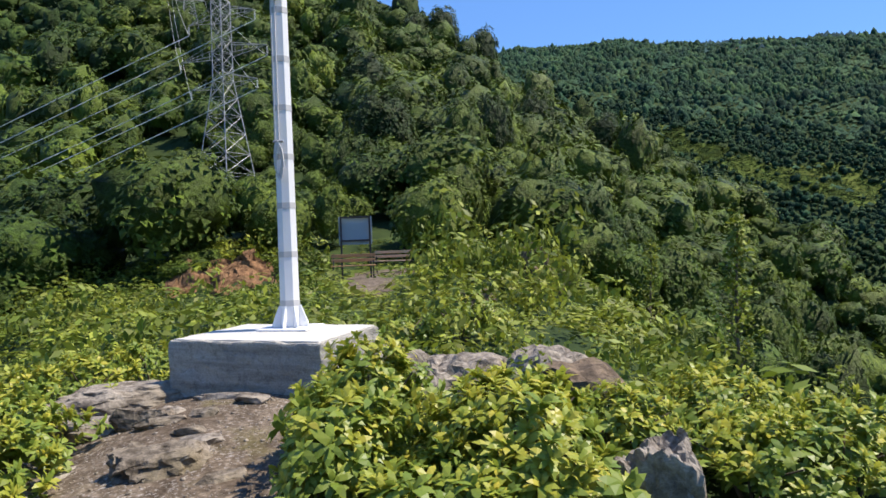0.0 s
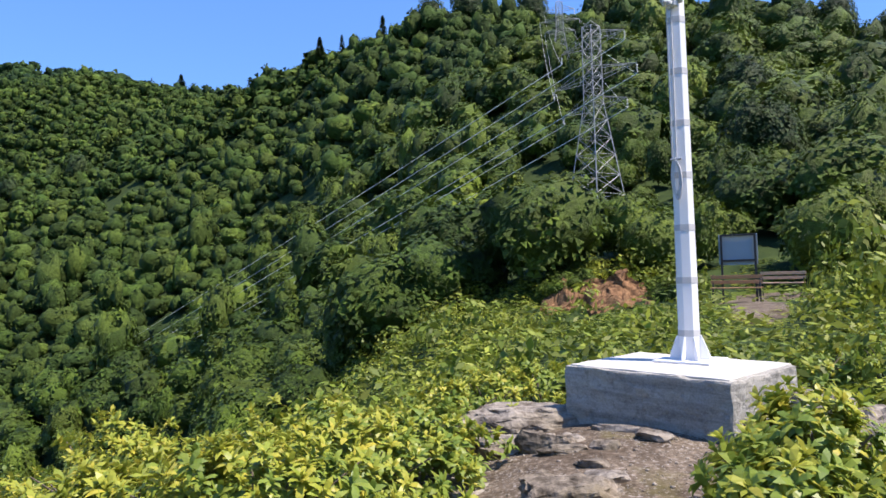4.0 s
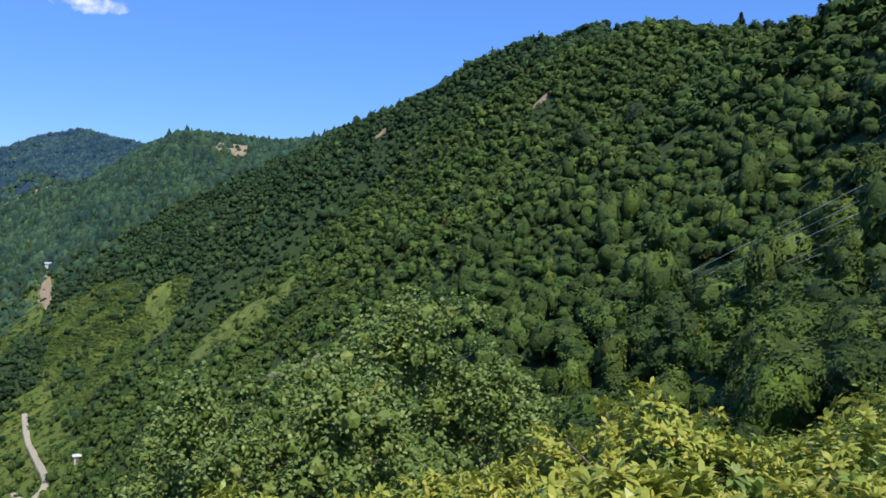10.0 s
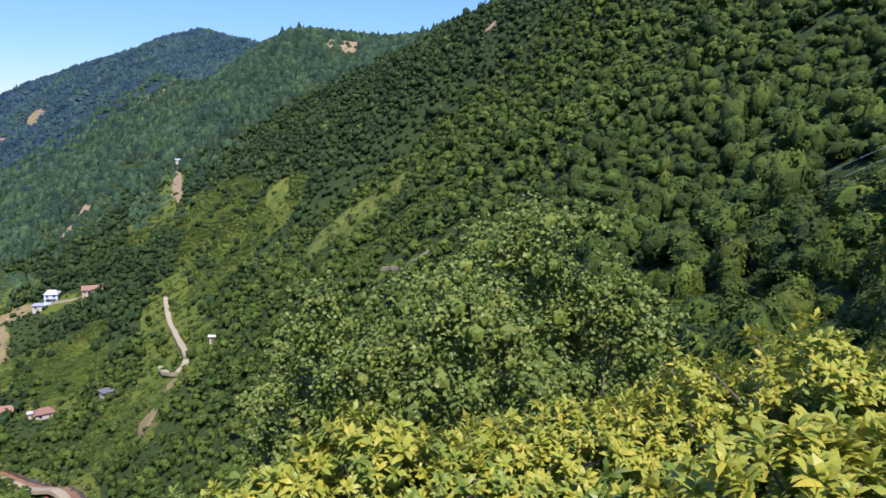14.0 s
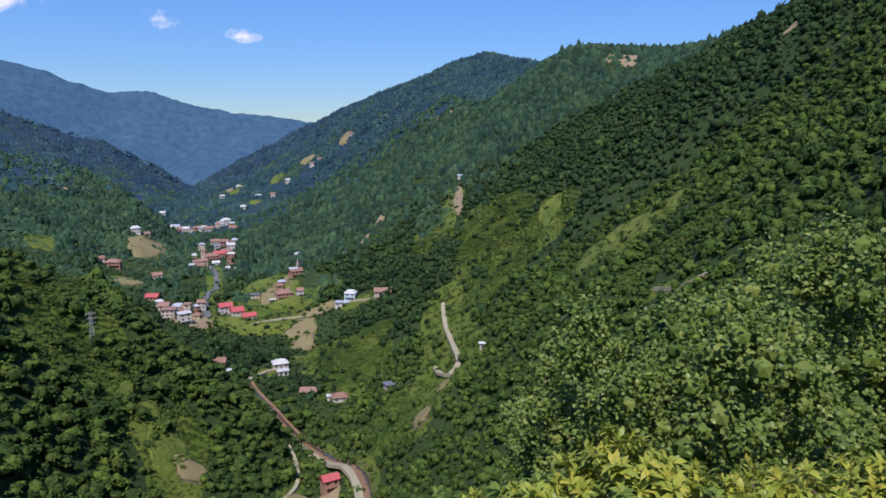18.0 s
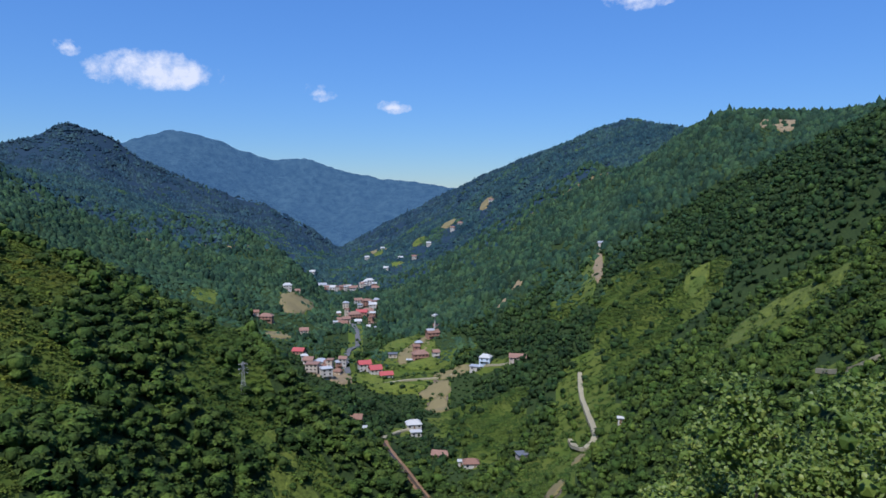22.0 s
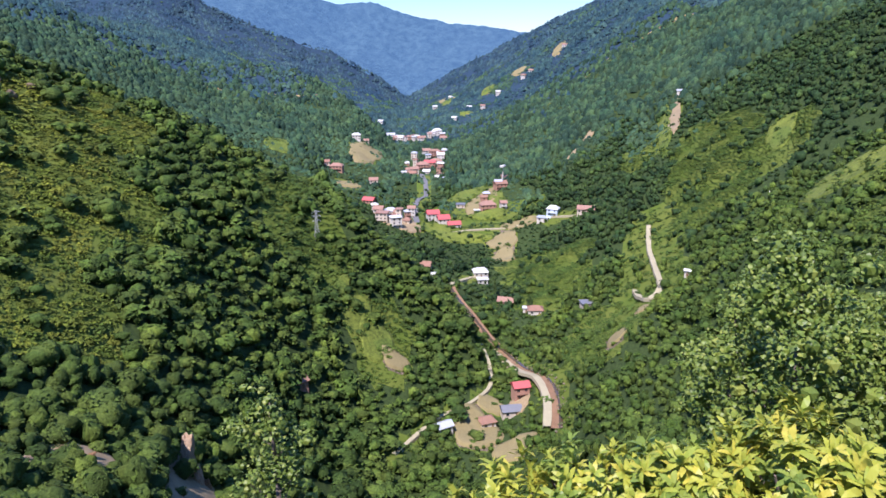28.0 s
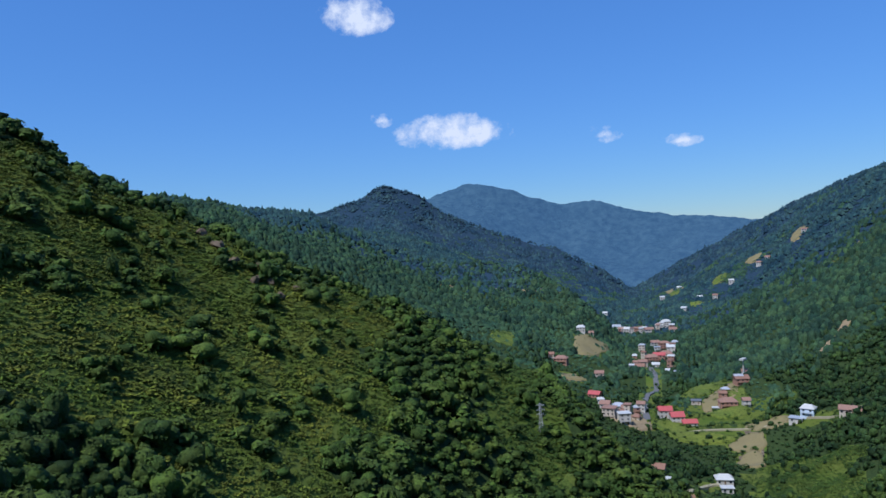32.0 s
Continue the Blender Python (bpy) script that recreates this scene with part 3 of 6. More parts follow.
def sprays(rng, lumps, leaves, leaf, spread=1.0, core=0.9):
    """An open shrub about one metre in radius, of tilted leaf sprays with no body."""
    centres = []
    for i in range(lumps):
        a, t = i * 2.4 + rng.uniform(-0.4, 0.4), (i + 0.5) / lumps
        h = -0.6 + 1.15 * t
        reach = spread * 0.6 * math.sqrt(max(0.03, 1 - (max(h, -0.2) / 0.75) ** 2)) * rng.uniform(0.75, 1.15)
        centres.append((math.cos(a) * reach, math.sin(a) * reach, h, rng.uniform(0.42, 0.6)))
    vs, qs, n = [], [], 0
    for i in range(9 * lumps + leaves):
        inside = i < 9 * lumps
        cx, cy, cz, s = centres[i % lumps if inside else rng.randint(lumps)]
        d = rng.normal(size=3)
        d[2] = abs(d[2]) * 1.1 - 0.3
        d /= np.linalg.norm(d)
        at = np.array((cx, cy, cz)) + (rng.normal(size=3) * s * 0.22 if inside else d * s * rng.uniform(0.9, 1.06))
        nrm = rng.normal(size=3) if inside else d + rng.normal(size=3) * 0.22 + (0, 0, 0.15)
        nrm /= np.linalg.norm(nrm)
        u = np.cross(nrm, rng.normal(size=3))
        u /= np.linalg.norm(u)
        w = np.cross(nrm, u)
        k = s * core * rng.uniform(0.6, 1.0) if inside else leaf * rng.uniform(0.55, 1.35)
        vs.append(np.array([at - u * k, at - w * k * 0.42 + nrm * k * 0.2, at + u * k, at + w * k * 0.42 - nrm * k * 0.1]))
        qs.append([n, n + 1, n + 2, n + 3])
        n += 4
    return np.vstack(vs), np.zeros((0, 3), int), np.array(qs).reshape(-1, 4)


def tent(rng):
    """The least body of a tree far away: five sides and a top."""
    k = np.arange(5) * 1.2566 + rng.uniform(0, 1)
    v = np.stack([np.cos(k), np.sin(k), np.full(5, -0.5)], 1) * rng.uniform(0.8, 1.1, (5, 1))
    i = np.arange(5)
    return np.vstack([v, [[rng.uniform(-0.2, 0.2), rng.uniform(-0.2, 0.2), 0.95]]]), np.stack([i, (i + 1) % 5, np.full(5, 5)], 1), np.zeros((0, 4), int)


def tuft(rng):
    """A low bush far away: five ragged sprays over a flat dome."""
    vs, ts, n = [], [], 0
    for i in range(5):
        a, t = i * 2.4, math.sqrt((i + 0.3) / 5)
        at = np.array((math.cos(a) * t * 0.75, math.sin(a) * t * 0.75, 0.75 - 0.75 * t * t))
        turn = rng.uniform(0, 6.283)
        fan = [at + (0, 0, 0.12)]
        for q in range(3):
            for side in (-0.5, 0.5):
                b, k = turn + q * 2.09 + side, rng.uniform(0.5, 0.85)
                fan.append(at + (math.cos(b) * k, math.sin(b) * k, rng.uniform(-0.35, 0.15) - 0.3 * t))
        vs.append(np.array(fan))
        ts.append(np.array([(n, n + 1, n + 2), (n, n + 3, n + 4), (n, n + 5, n + 6)]))
        n += 7
    return np.vstack(vs), np.vstack(ts), np.zeros((0, 4), int)


def scatter(name, templates, places, sizes, heights, material, rng, label, category="forest", base=0.7, smooth=True):
    """Many trees that nobody could count, joined into one mesh."""
    vs, ts, qs, n = [], [], [], 0
    pick = rng.randint(len(templates), size=len(places))
    turns = rng.uniform(0, 6.283, len(places))
    for k, (tv, tt, tq) in enumerate(templates):
        idx = np.where(pick == k)[0]
        if not len(idx):
            continue
        c, s = np.cos(turns[idx])[:, None], np.sin(turns[idx])[:, None]
        sx, sz = sizes[idx][:, None], heights[idx][:, None]
        x, y, z = tv[:, 0][None], tv[:, 1][None], tv[:, 2][None]
        v = np.stack([(x * c - y * s) * sx, (x * s + y * c) * sx, (z + base) * sz], -1) + places[idx][:, None, :]
        off = n + np.arange(len(idx))[:, None, None] * len(tv)
        vs.append(v.reshape(-1, 3))
        ts.append((tt[None] + off).reshape(-1, 3))
        qs.append((tq[None] + off).reshape(-1, 4))
        n += len(idx) * len(tv)
    me = raw_mesh(name, np.vstack(vs), [np.vstack(ts), np.vstack(qs)], material, smooth=smooth)
    return tagged(new(name, me), label, category, kind="stuff")


def in_view_of_knoll():
    """Highest slope met so far along each bearing, to leave woods thin where the hills hide them."""
    azs, rs = np.arange(-180, 180, 1.0), np.exp(np.linspace(math.log(8), math.log(3600), 150))
    a, r = np.meshgrid(np.radians(azs), rs)
    z = ground((r * np.sin(a)).ravel(), (r * np.cos(a)).ravel()).reshape(a.shape)
    return np.maximum.accumulate((z + 0.5 * np.clip((r - 20) / 20, 0, 9)) / r, axis=0), rs


HORIZON, RINGS = in_view_of_knoll()


def loose_grid(r0, r1, spacing, rng, az0, az1):
    """Places about one spacing apart, set unevenly, in a sector of the plan."""
    k = int(r1 / spacing) + 2
    i, j = np.meshgrid(np.arange(-k, k), np.arange(-int(k * 1.17), int(k * 1.17)))
    x = (i + 0.5 * (j % 2)).ravel() * spacing + rng.uniform(-0.42, 0.42, i.size) * spacing
    y = j.ravel() * spacing * 0.87 + rng.uniform(-0.42, 0.42, i.size) * spacing
    az, r = np.degrees(np.arctan2(x, y)), np.hypot(x, y)
    drift = r * (1 + np.where(r > 200, 0.06 * wave(x, y, 170, 81) + rng.normal(0, 0.05, len(r)), 0))
    keep = (az > az0) & (az < az1) & (drift > r0) & (drift < r1)
    return x[keep], y[keep], az[keep], r[keep]


# the built-up parts of the valley, where trees stand thin and low
VILLAGE_GREENS = [(-124.8, 585, 24, 40), (-122.0, 850, 34, 75), (-122.6, 1060, 45, 40), (-119.6, 590, 34, 24), (-116.6, 650, 34, 60), (-128.5, 745, 26, 30), (-123, 700, 30, 60), (-114.5, 300, 22, 22),
                  (-117.2, 455, 22, 24), (-112.5, 405, 20, 18), (-111.4, 560, 20, 18)]


# where hazel and scrub stand in place of tall trees: bearing, distance, half width, half depth
SCRUB = [(-151.6, 326, 38, 40), (-149.4, 283, 30, 40), (-154, 222, 26, 40), (-159, 300, 44, 70), (-166, 262, 42, 80), (-160, 350, 40, 46), (-171, 300, 50, 90), (-147, 352, 28, 34),
         (-134, 366, 20, 44), (-130.6, 343, 15, 26), (-126, 312, 16, 24), (-137, 773, 60, 60), (-127.4, 815, 55, 70), (-132, 640, 45, 60), (-117, 640, 52, 60),
         (-110.7, 442, 26, 40), (-105.8, 333, 26, 40), (-112, 480, 34, 26), (-99.2, 540, 30, 70), (-98.6, 470, 30, 46), (-104.4, 640, 18, 80), (-94.4, 490, 18, 34), (-88, 380, 30, 22), (-84, 300, 26, 16)]


def scrub_at(x, y):
    out = np.zeros(len(x), bool)
    for az, r, wide, deep in SCRUB:
        a = radians(az)
        px, py = polar(az, r)
        dx, dy = x - px, y - py
        u, v = dx * math.cos(a) - dy * math.sin(a), dx * math.sin(a) + dy * math.cos(a)
        turn = np.arctan2(v, u)
        out |= (u / wide) ** 2 + (v / deep) ** 2 < 1 + 0.25 * np.sin(turn * 3 + az) + 0.15 * np.sin(turn * 8 + r)
    deg, away = np.degrees(np.arctan2(x, y)), np.hypot(x, y)
    mixed = 0.8 * wave(x, y, 130, 71) + 0.6 * wave(x, y, 50, 72)
    return out | ((away > 560) & (mixed > np.interp(deg, [-180, -142, -134, -116, -108, -60, 0, 8], [0.75, 0.7, 0.3, 0.3, 0.75, 0.9, 0.4, 0.2])))


def before_clearing(x, y):
    """Just downhill of a field or slip, where only low growth stands."""
    out = np.zeros(len(x), bool)
    for az, r, wide, deep, turn, k in HILL_FIELDS + EARTH_SCARS + VALLEY_FIELDS:
        if r > 200:
            a, near = radians(az), 0.05 * r
            px, py = polar(az, r - deep * 0.6 - near)
            dx, dy = x - px, y - py
            u, v = dx * math.cos(a) - dy * math.sin(a), dx * math.sin(a) + dy * math.cos(a)
            out |= (u / (wide * 1.1)) ** 2 + (v / (near * 1.1)) ** 2 < 1
    for az, r, wide, deep in VILLAGE_GREENS:
        a = radians(az)
        px, py = polar(az, r)
        dx, dy = x - px, y - py
        out |= ((dx * math.cos(a) - dy * math.sin(a)) / wide) ** 2 + ((dx * math.sin(a) + dy * math.cos(a)) / deep) ** 2 < 1
    return out


def woods_places(r0, r1, spacing, tall, rng, az0=-176, az1=38, hidden=0.04, scrub=False):
    x, y, az, r = loose_grid(r0, r1, spacing, rng, az0, az1)
    n = len(x)
    z = ground(x, y)
    ring = np.clip(np.searchsorted(RINGS, r) - 2, 0, len(RINGS) - 1)
    seen = (z + tall * 1.2) / r > HORIZON[ring, (np.floor(az).astype(int) + 180) % 360]
    seen &= z / r > -0.82
    cover = cover_at(x, y)
    keep = (seen | (rng.uniform(size=n) < hidden)) & ((cover < 0.5) | ((rng.uniform(size=n) < 0.16) & (r < 1000) & (r > 60))) & (wave(x, y, 30, 9) > -1.5)
    if scrub:
        keep |= seen & (cover == 1) & (rng.uniform(size=n) < 0.22)
    keep &= scrub_at(x, y) | (cover == 1) if scrub else ~scrub_at(x, y) | (rng.uniform(size=n) < np.where(wave(x, y, 34, 73) > 0.35, 0.4, 0.06))
    return np.stack([x, y, z], 1)[keep]


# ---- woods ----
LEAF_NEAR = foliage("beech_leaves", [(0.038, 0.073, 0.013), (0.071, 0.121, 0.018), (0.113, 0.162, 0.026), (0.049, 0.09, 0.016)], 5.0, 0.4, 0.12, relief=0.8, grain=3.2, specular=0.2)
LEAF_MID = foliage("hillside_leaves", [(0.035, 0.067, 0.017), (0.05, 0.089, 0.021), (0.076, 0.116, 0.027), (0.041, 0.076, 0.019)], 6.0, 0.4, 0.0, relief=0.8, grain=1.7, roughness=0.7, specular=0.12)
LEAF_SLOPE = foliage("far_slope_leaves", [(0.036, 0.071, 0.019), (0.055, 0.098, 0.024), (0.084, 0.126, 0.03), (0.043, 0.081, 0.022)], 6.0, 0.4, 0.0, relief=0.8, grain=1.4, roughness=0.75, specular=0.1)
# valley leaves: a faint blue painted into the green as haze
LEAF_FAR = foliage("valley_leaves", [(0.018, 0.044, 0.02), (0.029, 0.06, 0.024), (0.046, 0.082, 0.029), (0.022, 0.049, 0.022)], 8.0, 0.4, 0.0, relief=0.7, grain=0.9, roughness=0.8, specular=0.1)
# upper valley to blue ridge: more blue painted in as haze
LEAF_UPPER = foliage("haze_tinted_upper_leaves", [(0.021, 0.052, 0.042), (0.031, 0.067, 0.047), (0.046, 0.086, 0.05), (0.024, 0.057, 0.044)], 10.0, 0.4, 0.0, relief=0.6, grain=0.6, roughness=0.9, specular=0.08)
LEAF_OPPOSITE = foliage("haze_tinted_opposite_leaves", [(0.017, 0.05, 0.038), (0.026, 0.064, 0.043), (0.045, 0.086, 0.046), (0.02, 0.054, 0.04)], 11.0, 0.4, 0.0, relief=0.7, grain=0.6, roughness=0.9, specular=0.08)
LEAF_HAZY = foliage("haze_tinted_distant_leaves", [(0.019, 0.05, 0.08), (0.027, 0.063, 0.086), (0.038, 0.077, 0.088), (0.022, 0.055, 0.082)], 18.0, 0.35, 0.0, relief=0.5, grain=0.3, roughness=0.9, specular=0.06)
LEAF_BLUE_HAZE = foliage("haze_tinted_ridge_leaves", [(0.02, 0.048, 0.092), (0.027, 0.059, 0.1), (0.037, 0.072, 0.102), (0.023, 0.052, 0.095)], 25.0, 0.35, 0.0, relief=0.5, grain=0.2, roughness=0.9, specular=0.05)
LEAF_SCRUB = foliage("hazel_leaves", [(0.04, 0.08, 0.02), (0.055, 0.098, 0.024), (0.078, 0.12, 0.027), (0.045, 0.086, 0.022)], 9.0, 0.35, 0.0, relief=0.6, grain=1.0, roughness=0.8, specular=0.1)
LEAF_HEATH = foliage("olive_scrub_leaves", [(0.06, 0.1, 0.018), (0.092, 0.13, 0.022), (0.135, 0.155, 0.027), (0.054, 0.092, 0.02)], 9.0, 0.4, 0.0, relief=0.6, grain=1.0, roughness=0.8, specular=0.1)
# distant scrub: haze painted into its colour as blue
LEAF_FAR_SCRUB = foliage("haze_tinted_scrub_leaves", [(0.028, 0.068, 0.05), (0.038, 0.08, 0.054), (0.052, 0.096, 0.056), (0.032, 0.072, 0.052)], 18.0, 0.3, 0.0, relief=0.5, grain=0.4, roughness=0.9, specular=0.06)

build_ground()


def build_woods():
    rng = np.random.RandomState(11)
    # name, from, to, gap, radius, crown, material, label
    bands = (("wood_edge", 30, 60, 3.4, 2.0, (14, 330, 0.1, 3, 1.0, 0.9), LEAF_NEAR, "leafy bright green trees at the edge of the wood"),
             ("wood_close", 60, 112, 4.0, 2.6, (13, 120, 0.15, 3, 1.0, 0.88), LEAF_NEAR, "dense bright green deciduous trees on the hillside"),
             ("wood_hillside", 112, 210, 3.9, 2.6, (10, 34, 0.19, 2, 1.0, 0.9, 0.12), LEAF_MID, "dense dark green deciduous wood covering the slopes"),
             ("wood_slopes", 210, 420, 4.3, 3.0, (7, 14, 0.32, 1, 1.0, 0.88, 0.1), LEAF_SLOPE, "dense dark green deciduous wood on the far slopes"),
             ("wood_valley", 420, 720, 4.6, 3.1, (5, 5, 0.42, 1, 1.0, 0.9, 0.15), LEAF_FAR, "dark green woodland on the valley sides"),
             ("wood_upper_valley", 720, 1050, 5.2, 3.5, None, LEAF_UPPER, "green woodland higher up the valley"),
             ("wood_far", 1050, 1550, 6.2, 4.4, None, LEAF_HAZY, "distant woodland on the ridges, tinted blue-green for haze"),
             ("wood_blue_ridge", 1550, 2300, 7.0, 5.2, None, LEAF_BLUE_HAZE, "hazy blue woodland on the pointed ridge"),
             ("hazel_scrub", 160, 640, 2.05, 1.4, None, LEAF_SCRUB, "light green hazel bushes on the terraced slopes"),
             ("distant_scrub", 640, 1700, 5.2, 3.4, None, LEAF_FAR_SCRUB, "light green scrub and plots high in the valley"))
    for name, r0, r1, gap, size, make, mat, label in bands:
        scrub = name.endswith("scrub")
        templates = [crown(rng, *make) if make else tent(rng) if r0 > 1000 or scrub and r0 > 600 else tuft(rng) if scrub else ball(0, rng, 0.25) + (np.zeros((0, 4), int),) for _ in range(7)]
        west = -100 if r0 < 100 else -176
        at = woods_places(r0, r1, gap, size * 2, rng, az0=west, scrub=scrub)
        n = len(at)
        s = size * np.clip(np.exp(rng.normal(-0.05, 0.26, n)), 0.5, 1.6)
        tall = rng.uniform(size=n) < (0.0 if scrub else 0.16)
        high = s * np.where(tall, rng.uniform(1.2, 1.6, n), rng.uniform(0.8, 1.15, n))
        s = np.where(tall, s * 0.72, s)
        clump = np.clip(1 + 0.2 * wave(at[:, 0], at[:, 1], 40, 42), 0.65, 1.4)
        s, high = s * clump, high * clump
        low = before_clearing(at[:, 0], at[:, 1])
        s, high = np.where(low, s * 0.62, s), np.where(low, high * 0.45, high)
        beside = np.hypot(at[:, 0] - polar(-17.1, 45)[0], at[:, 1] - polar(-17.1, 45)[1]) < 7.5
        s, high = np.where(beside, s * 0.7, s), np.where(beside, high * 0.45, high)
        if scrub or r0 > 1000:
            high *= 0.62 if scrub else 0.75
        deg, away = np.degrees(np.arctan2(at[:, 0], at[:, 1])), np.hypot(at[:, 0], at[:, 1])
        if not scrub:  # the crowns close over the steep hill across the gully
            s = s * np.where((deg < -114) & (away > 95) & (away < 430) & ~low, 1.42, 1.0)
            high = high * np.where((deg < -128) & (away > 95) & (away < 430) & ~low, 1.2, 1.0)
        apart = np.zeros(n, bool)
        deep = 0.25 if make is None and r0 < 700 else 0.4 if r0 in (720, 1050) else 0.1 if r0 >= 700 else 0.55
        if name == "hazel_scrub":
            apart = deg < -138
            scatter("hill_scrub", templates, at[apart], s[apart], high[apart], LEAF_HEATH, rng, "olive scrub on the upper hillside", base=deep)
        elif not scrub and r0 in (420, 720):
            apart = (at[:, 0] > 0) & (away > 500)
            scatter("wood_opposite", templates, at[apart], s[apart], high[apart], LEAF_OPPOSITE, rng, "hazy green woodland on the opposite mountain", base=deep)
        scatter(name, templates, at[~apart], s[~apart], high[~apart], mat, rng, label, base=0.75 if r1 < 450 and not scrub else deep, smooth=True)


build_woods()

# ---- fields, meadows and slips, each a thin body of soil on the slope ----
MEADOW = foliage("meadow_grass", [(0.082, 0.124, 0.02), (0.122, 0.155, 0.026), (0.1, 0.134, 0.021)], 14.0, 0.0, 0.0, 0.9, relief=0.4, grain=0.7)
HAYFIELD = plain("dry_hay_field", (0.2, 0.165, 0.072), 0.95, 0.22, 0.08, relief=0.4, grain=0.9)
BARE_SLIP = plain("bare_orange_soil", (0.25, 0.188, 0.105), 0.95, 0.28, 0.12, relief=0.5, grain=0.7)


def field_patch(az, r, wide, deep, turn, k):
    name, mat, label = {1: ("meadow", MEADOW, "yellow-green grass meadow cut out of the woods"), 2: ("earth_slip", BARE_SLIP, "bare orange-brown soil on the wooded slope"),
                        3: ("hay_field", HAYFIELD, "dry straw-coloured field on the slope")}[k]
    px, py = polar(az, r)
    a = radians(az + turn)
    rings, sides = 6, 28
    pts = [(0.0, 0.0)]
    for i in range(1, rings + 2):
        q = min(1.0, i / rings) if i <= rings else 1.06
        for j in range(sides):
            t = j / sides * 2 * math.pi
            edge = math.sqrt(1 + 0.22 * math.sin(t * 3 + az) + 0.12 * math.sin(t * 7 + r)) * (1 + 0.1 * noise.noise((math.cos(t) * 3, math.sin(t) * 3, az)))
            u, v = wide * q * edge * math.cos(t), deep * q * edge * math.sin(t)
            pts.append((u * math.cos(a) + v * math.sin(a), -u * math.sin(a) + v * math.cos(a)))
    x, y = np.array([px + p[0] for p in pts]), np.array([py + p[1] for p in pts])
    z = ground(x, y) + 1.3 + wave(x, y, 11, 31) * 0.25
    z[-sides:] -= 4.0
    bm = bmesh.new()
    vs = [bm.verts.new(p) for p in zip(x, y, z)]
    for j in range(sides):
        bm.faces.new((vs[0], vs[1 + (j + 1) % sides], vs[1 + j]))
        for i in range(rings):
            o, q = 1 + i * sides, 1 + (i + 1) * sides
            bm.faces.new((vs[o + j], vs[o + (j + 1) % sides], vs[q + (j + 1) % sides], vs[q + j]))
    bmesh.ops.recalc_face_normals(bm, faces=bm.faces[:])
    me = bpy.data.meshes.new(name)
    bm.to_mesh(me)
    bm.free()
    for p in me.polygons:
        p.use_smooth = True
    me.materials.append(mat)
    tagged(new(name, me), label, "field" if k != 2 else "bare soil", kind="structure")


for row in VALLEY_FIELDS + HILL_FIELDS + EARTH_SCARS:
    if row[1] > 150:
        field_patch(*row)


def build_meadow_bushes():
    """Bushes that creep in from the edges of the meadows and stand about on them."""
    rng = np.random.RandomState(77)
    places = []
    for az, r, wide, deep, turn, k in VALLEY_FIELDS + HILL_FIELDS:
        if k == 2 or r > 900:
            continue
        count = int(wide * deep * (0.2 if k == 1 else 0.05))
        px, py = polar(az, r)
        a = radians(az + turn)
        out, t = np.sqrt(rng.uniform(0.02, 1.15, count)) ** 0.6, rng.uniform(0, 6.283, count)
        u, v = wide * out * np.cos(t), deep * out * np.sin(t)
        x, y = px + u * math.cos(a) + v * math.sin(a), py - u * math.sin(a) + v * math.cos(a)
        keep = (wave(x, y, 9, 55) > -0.1) | (out > 0.9)
        places.append(np.stack([x, y, ground(x, y) + 1.1], 1)[keep])
    at = np.vstack(places)
    s = np.clip(np.exp(rng.normal(0.25, 0.35, len(at))), 0.6, 2.6)
    scatter("meadow_bushes", [tuft(rng) for _ in range(7)], at, s, s * rng.uniform(0.55, 0.95, len(at)), LEAF_SCRUB, rng, "green bushes scattered over the hillside meadows", "bushes", base=0.2)


build_meadow_bushes()

# ---- builders ----
def part(name, bm, material, parent=None, label="", smooth=False):
    me = bpy.data.meshes.new(name)
    bm.to_mesh(me)
    bm.free()
    for p in me.polygons:
        p.use_smooth = smooth
    me.materials.append(material)
    ob = new(name, me)
    if parent is not None:
        ob.parent = parent
    if label:
        ob["label"] = label
    return ob


def thing(name, at, label, category, group="", turn=0.0):
    ob = new(name)
    ob.matrix_world = Matrix.Translation(at) @ pose(0, 0, 0, 0, 0, turn)
    return tagged(ob, label, category, group)


def box(bm, size, at=(0, 0, 0), bevel=0.0, turn=None):
    m = Matrix.Translation(at) @ (turn if turn is not None else Matrix()) @ Matrix.Diagonal((*size, 1))
    made = bmesh.ops.create_cube(bm, size=1.0, matrix=m)["verts"]
    if bevel:
        edges = list({e for v in made for e in v.link_edges})
        bmesh.ops.bevel(bm, geom=edges, offset=bevel, segments=2, affect="EDGES", profile=0.6)
    return bm


def rod(bm, a, b, r0, r1=None, sides=8, caps=True):
    a, b = Vector(a), Vector(b)
    q = (b - a).to_track_quat("Z", "Y").to_matrix().to_4x4()
    bmesh.ops.create_cone(bm, cap_ends=caps, segments=sides, radius1=r0, radius2=r0 if r1 is None else r1, depth=(b - a).length, matrix=Matrix.Translation((a + b) / 2) @ q)
    return bm


def cord(bm, points, radius, sides=5):
    """One tube along the points."""
    pts = [Vector(p) for p in points]
    last = None
    for i, p in enumerate(pts):
        q = (pts[min(i + 1, len(pts) - 1)] - pts[max(i - 1, 0)]).to_track_quat("Z", "Y")
        ring = [bm.verts.new(p + q @ Vector((radius * math.cos(6.2832 * k / sides), radius * math.sin(6.2832 * k / sides), 0))) for k in range(sides)]
        if last:
            for k in range(sides):
                bm.faces.new((last[k], last[(k + 1) % sides], ring[(k + 1) % sides], ring[k]))
        else:
            bm.faces.new(ring[::-1])
        last = ring
    bm.faces.new(last)
    return bm


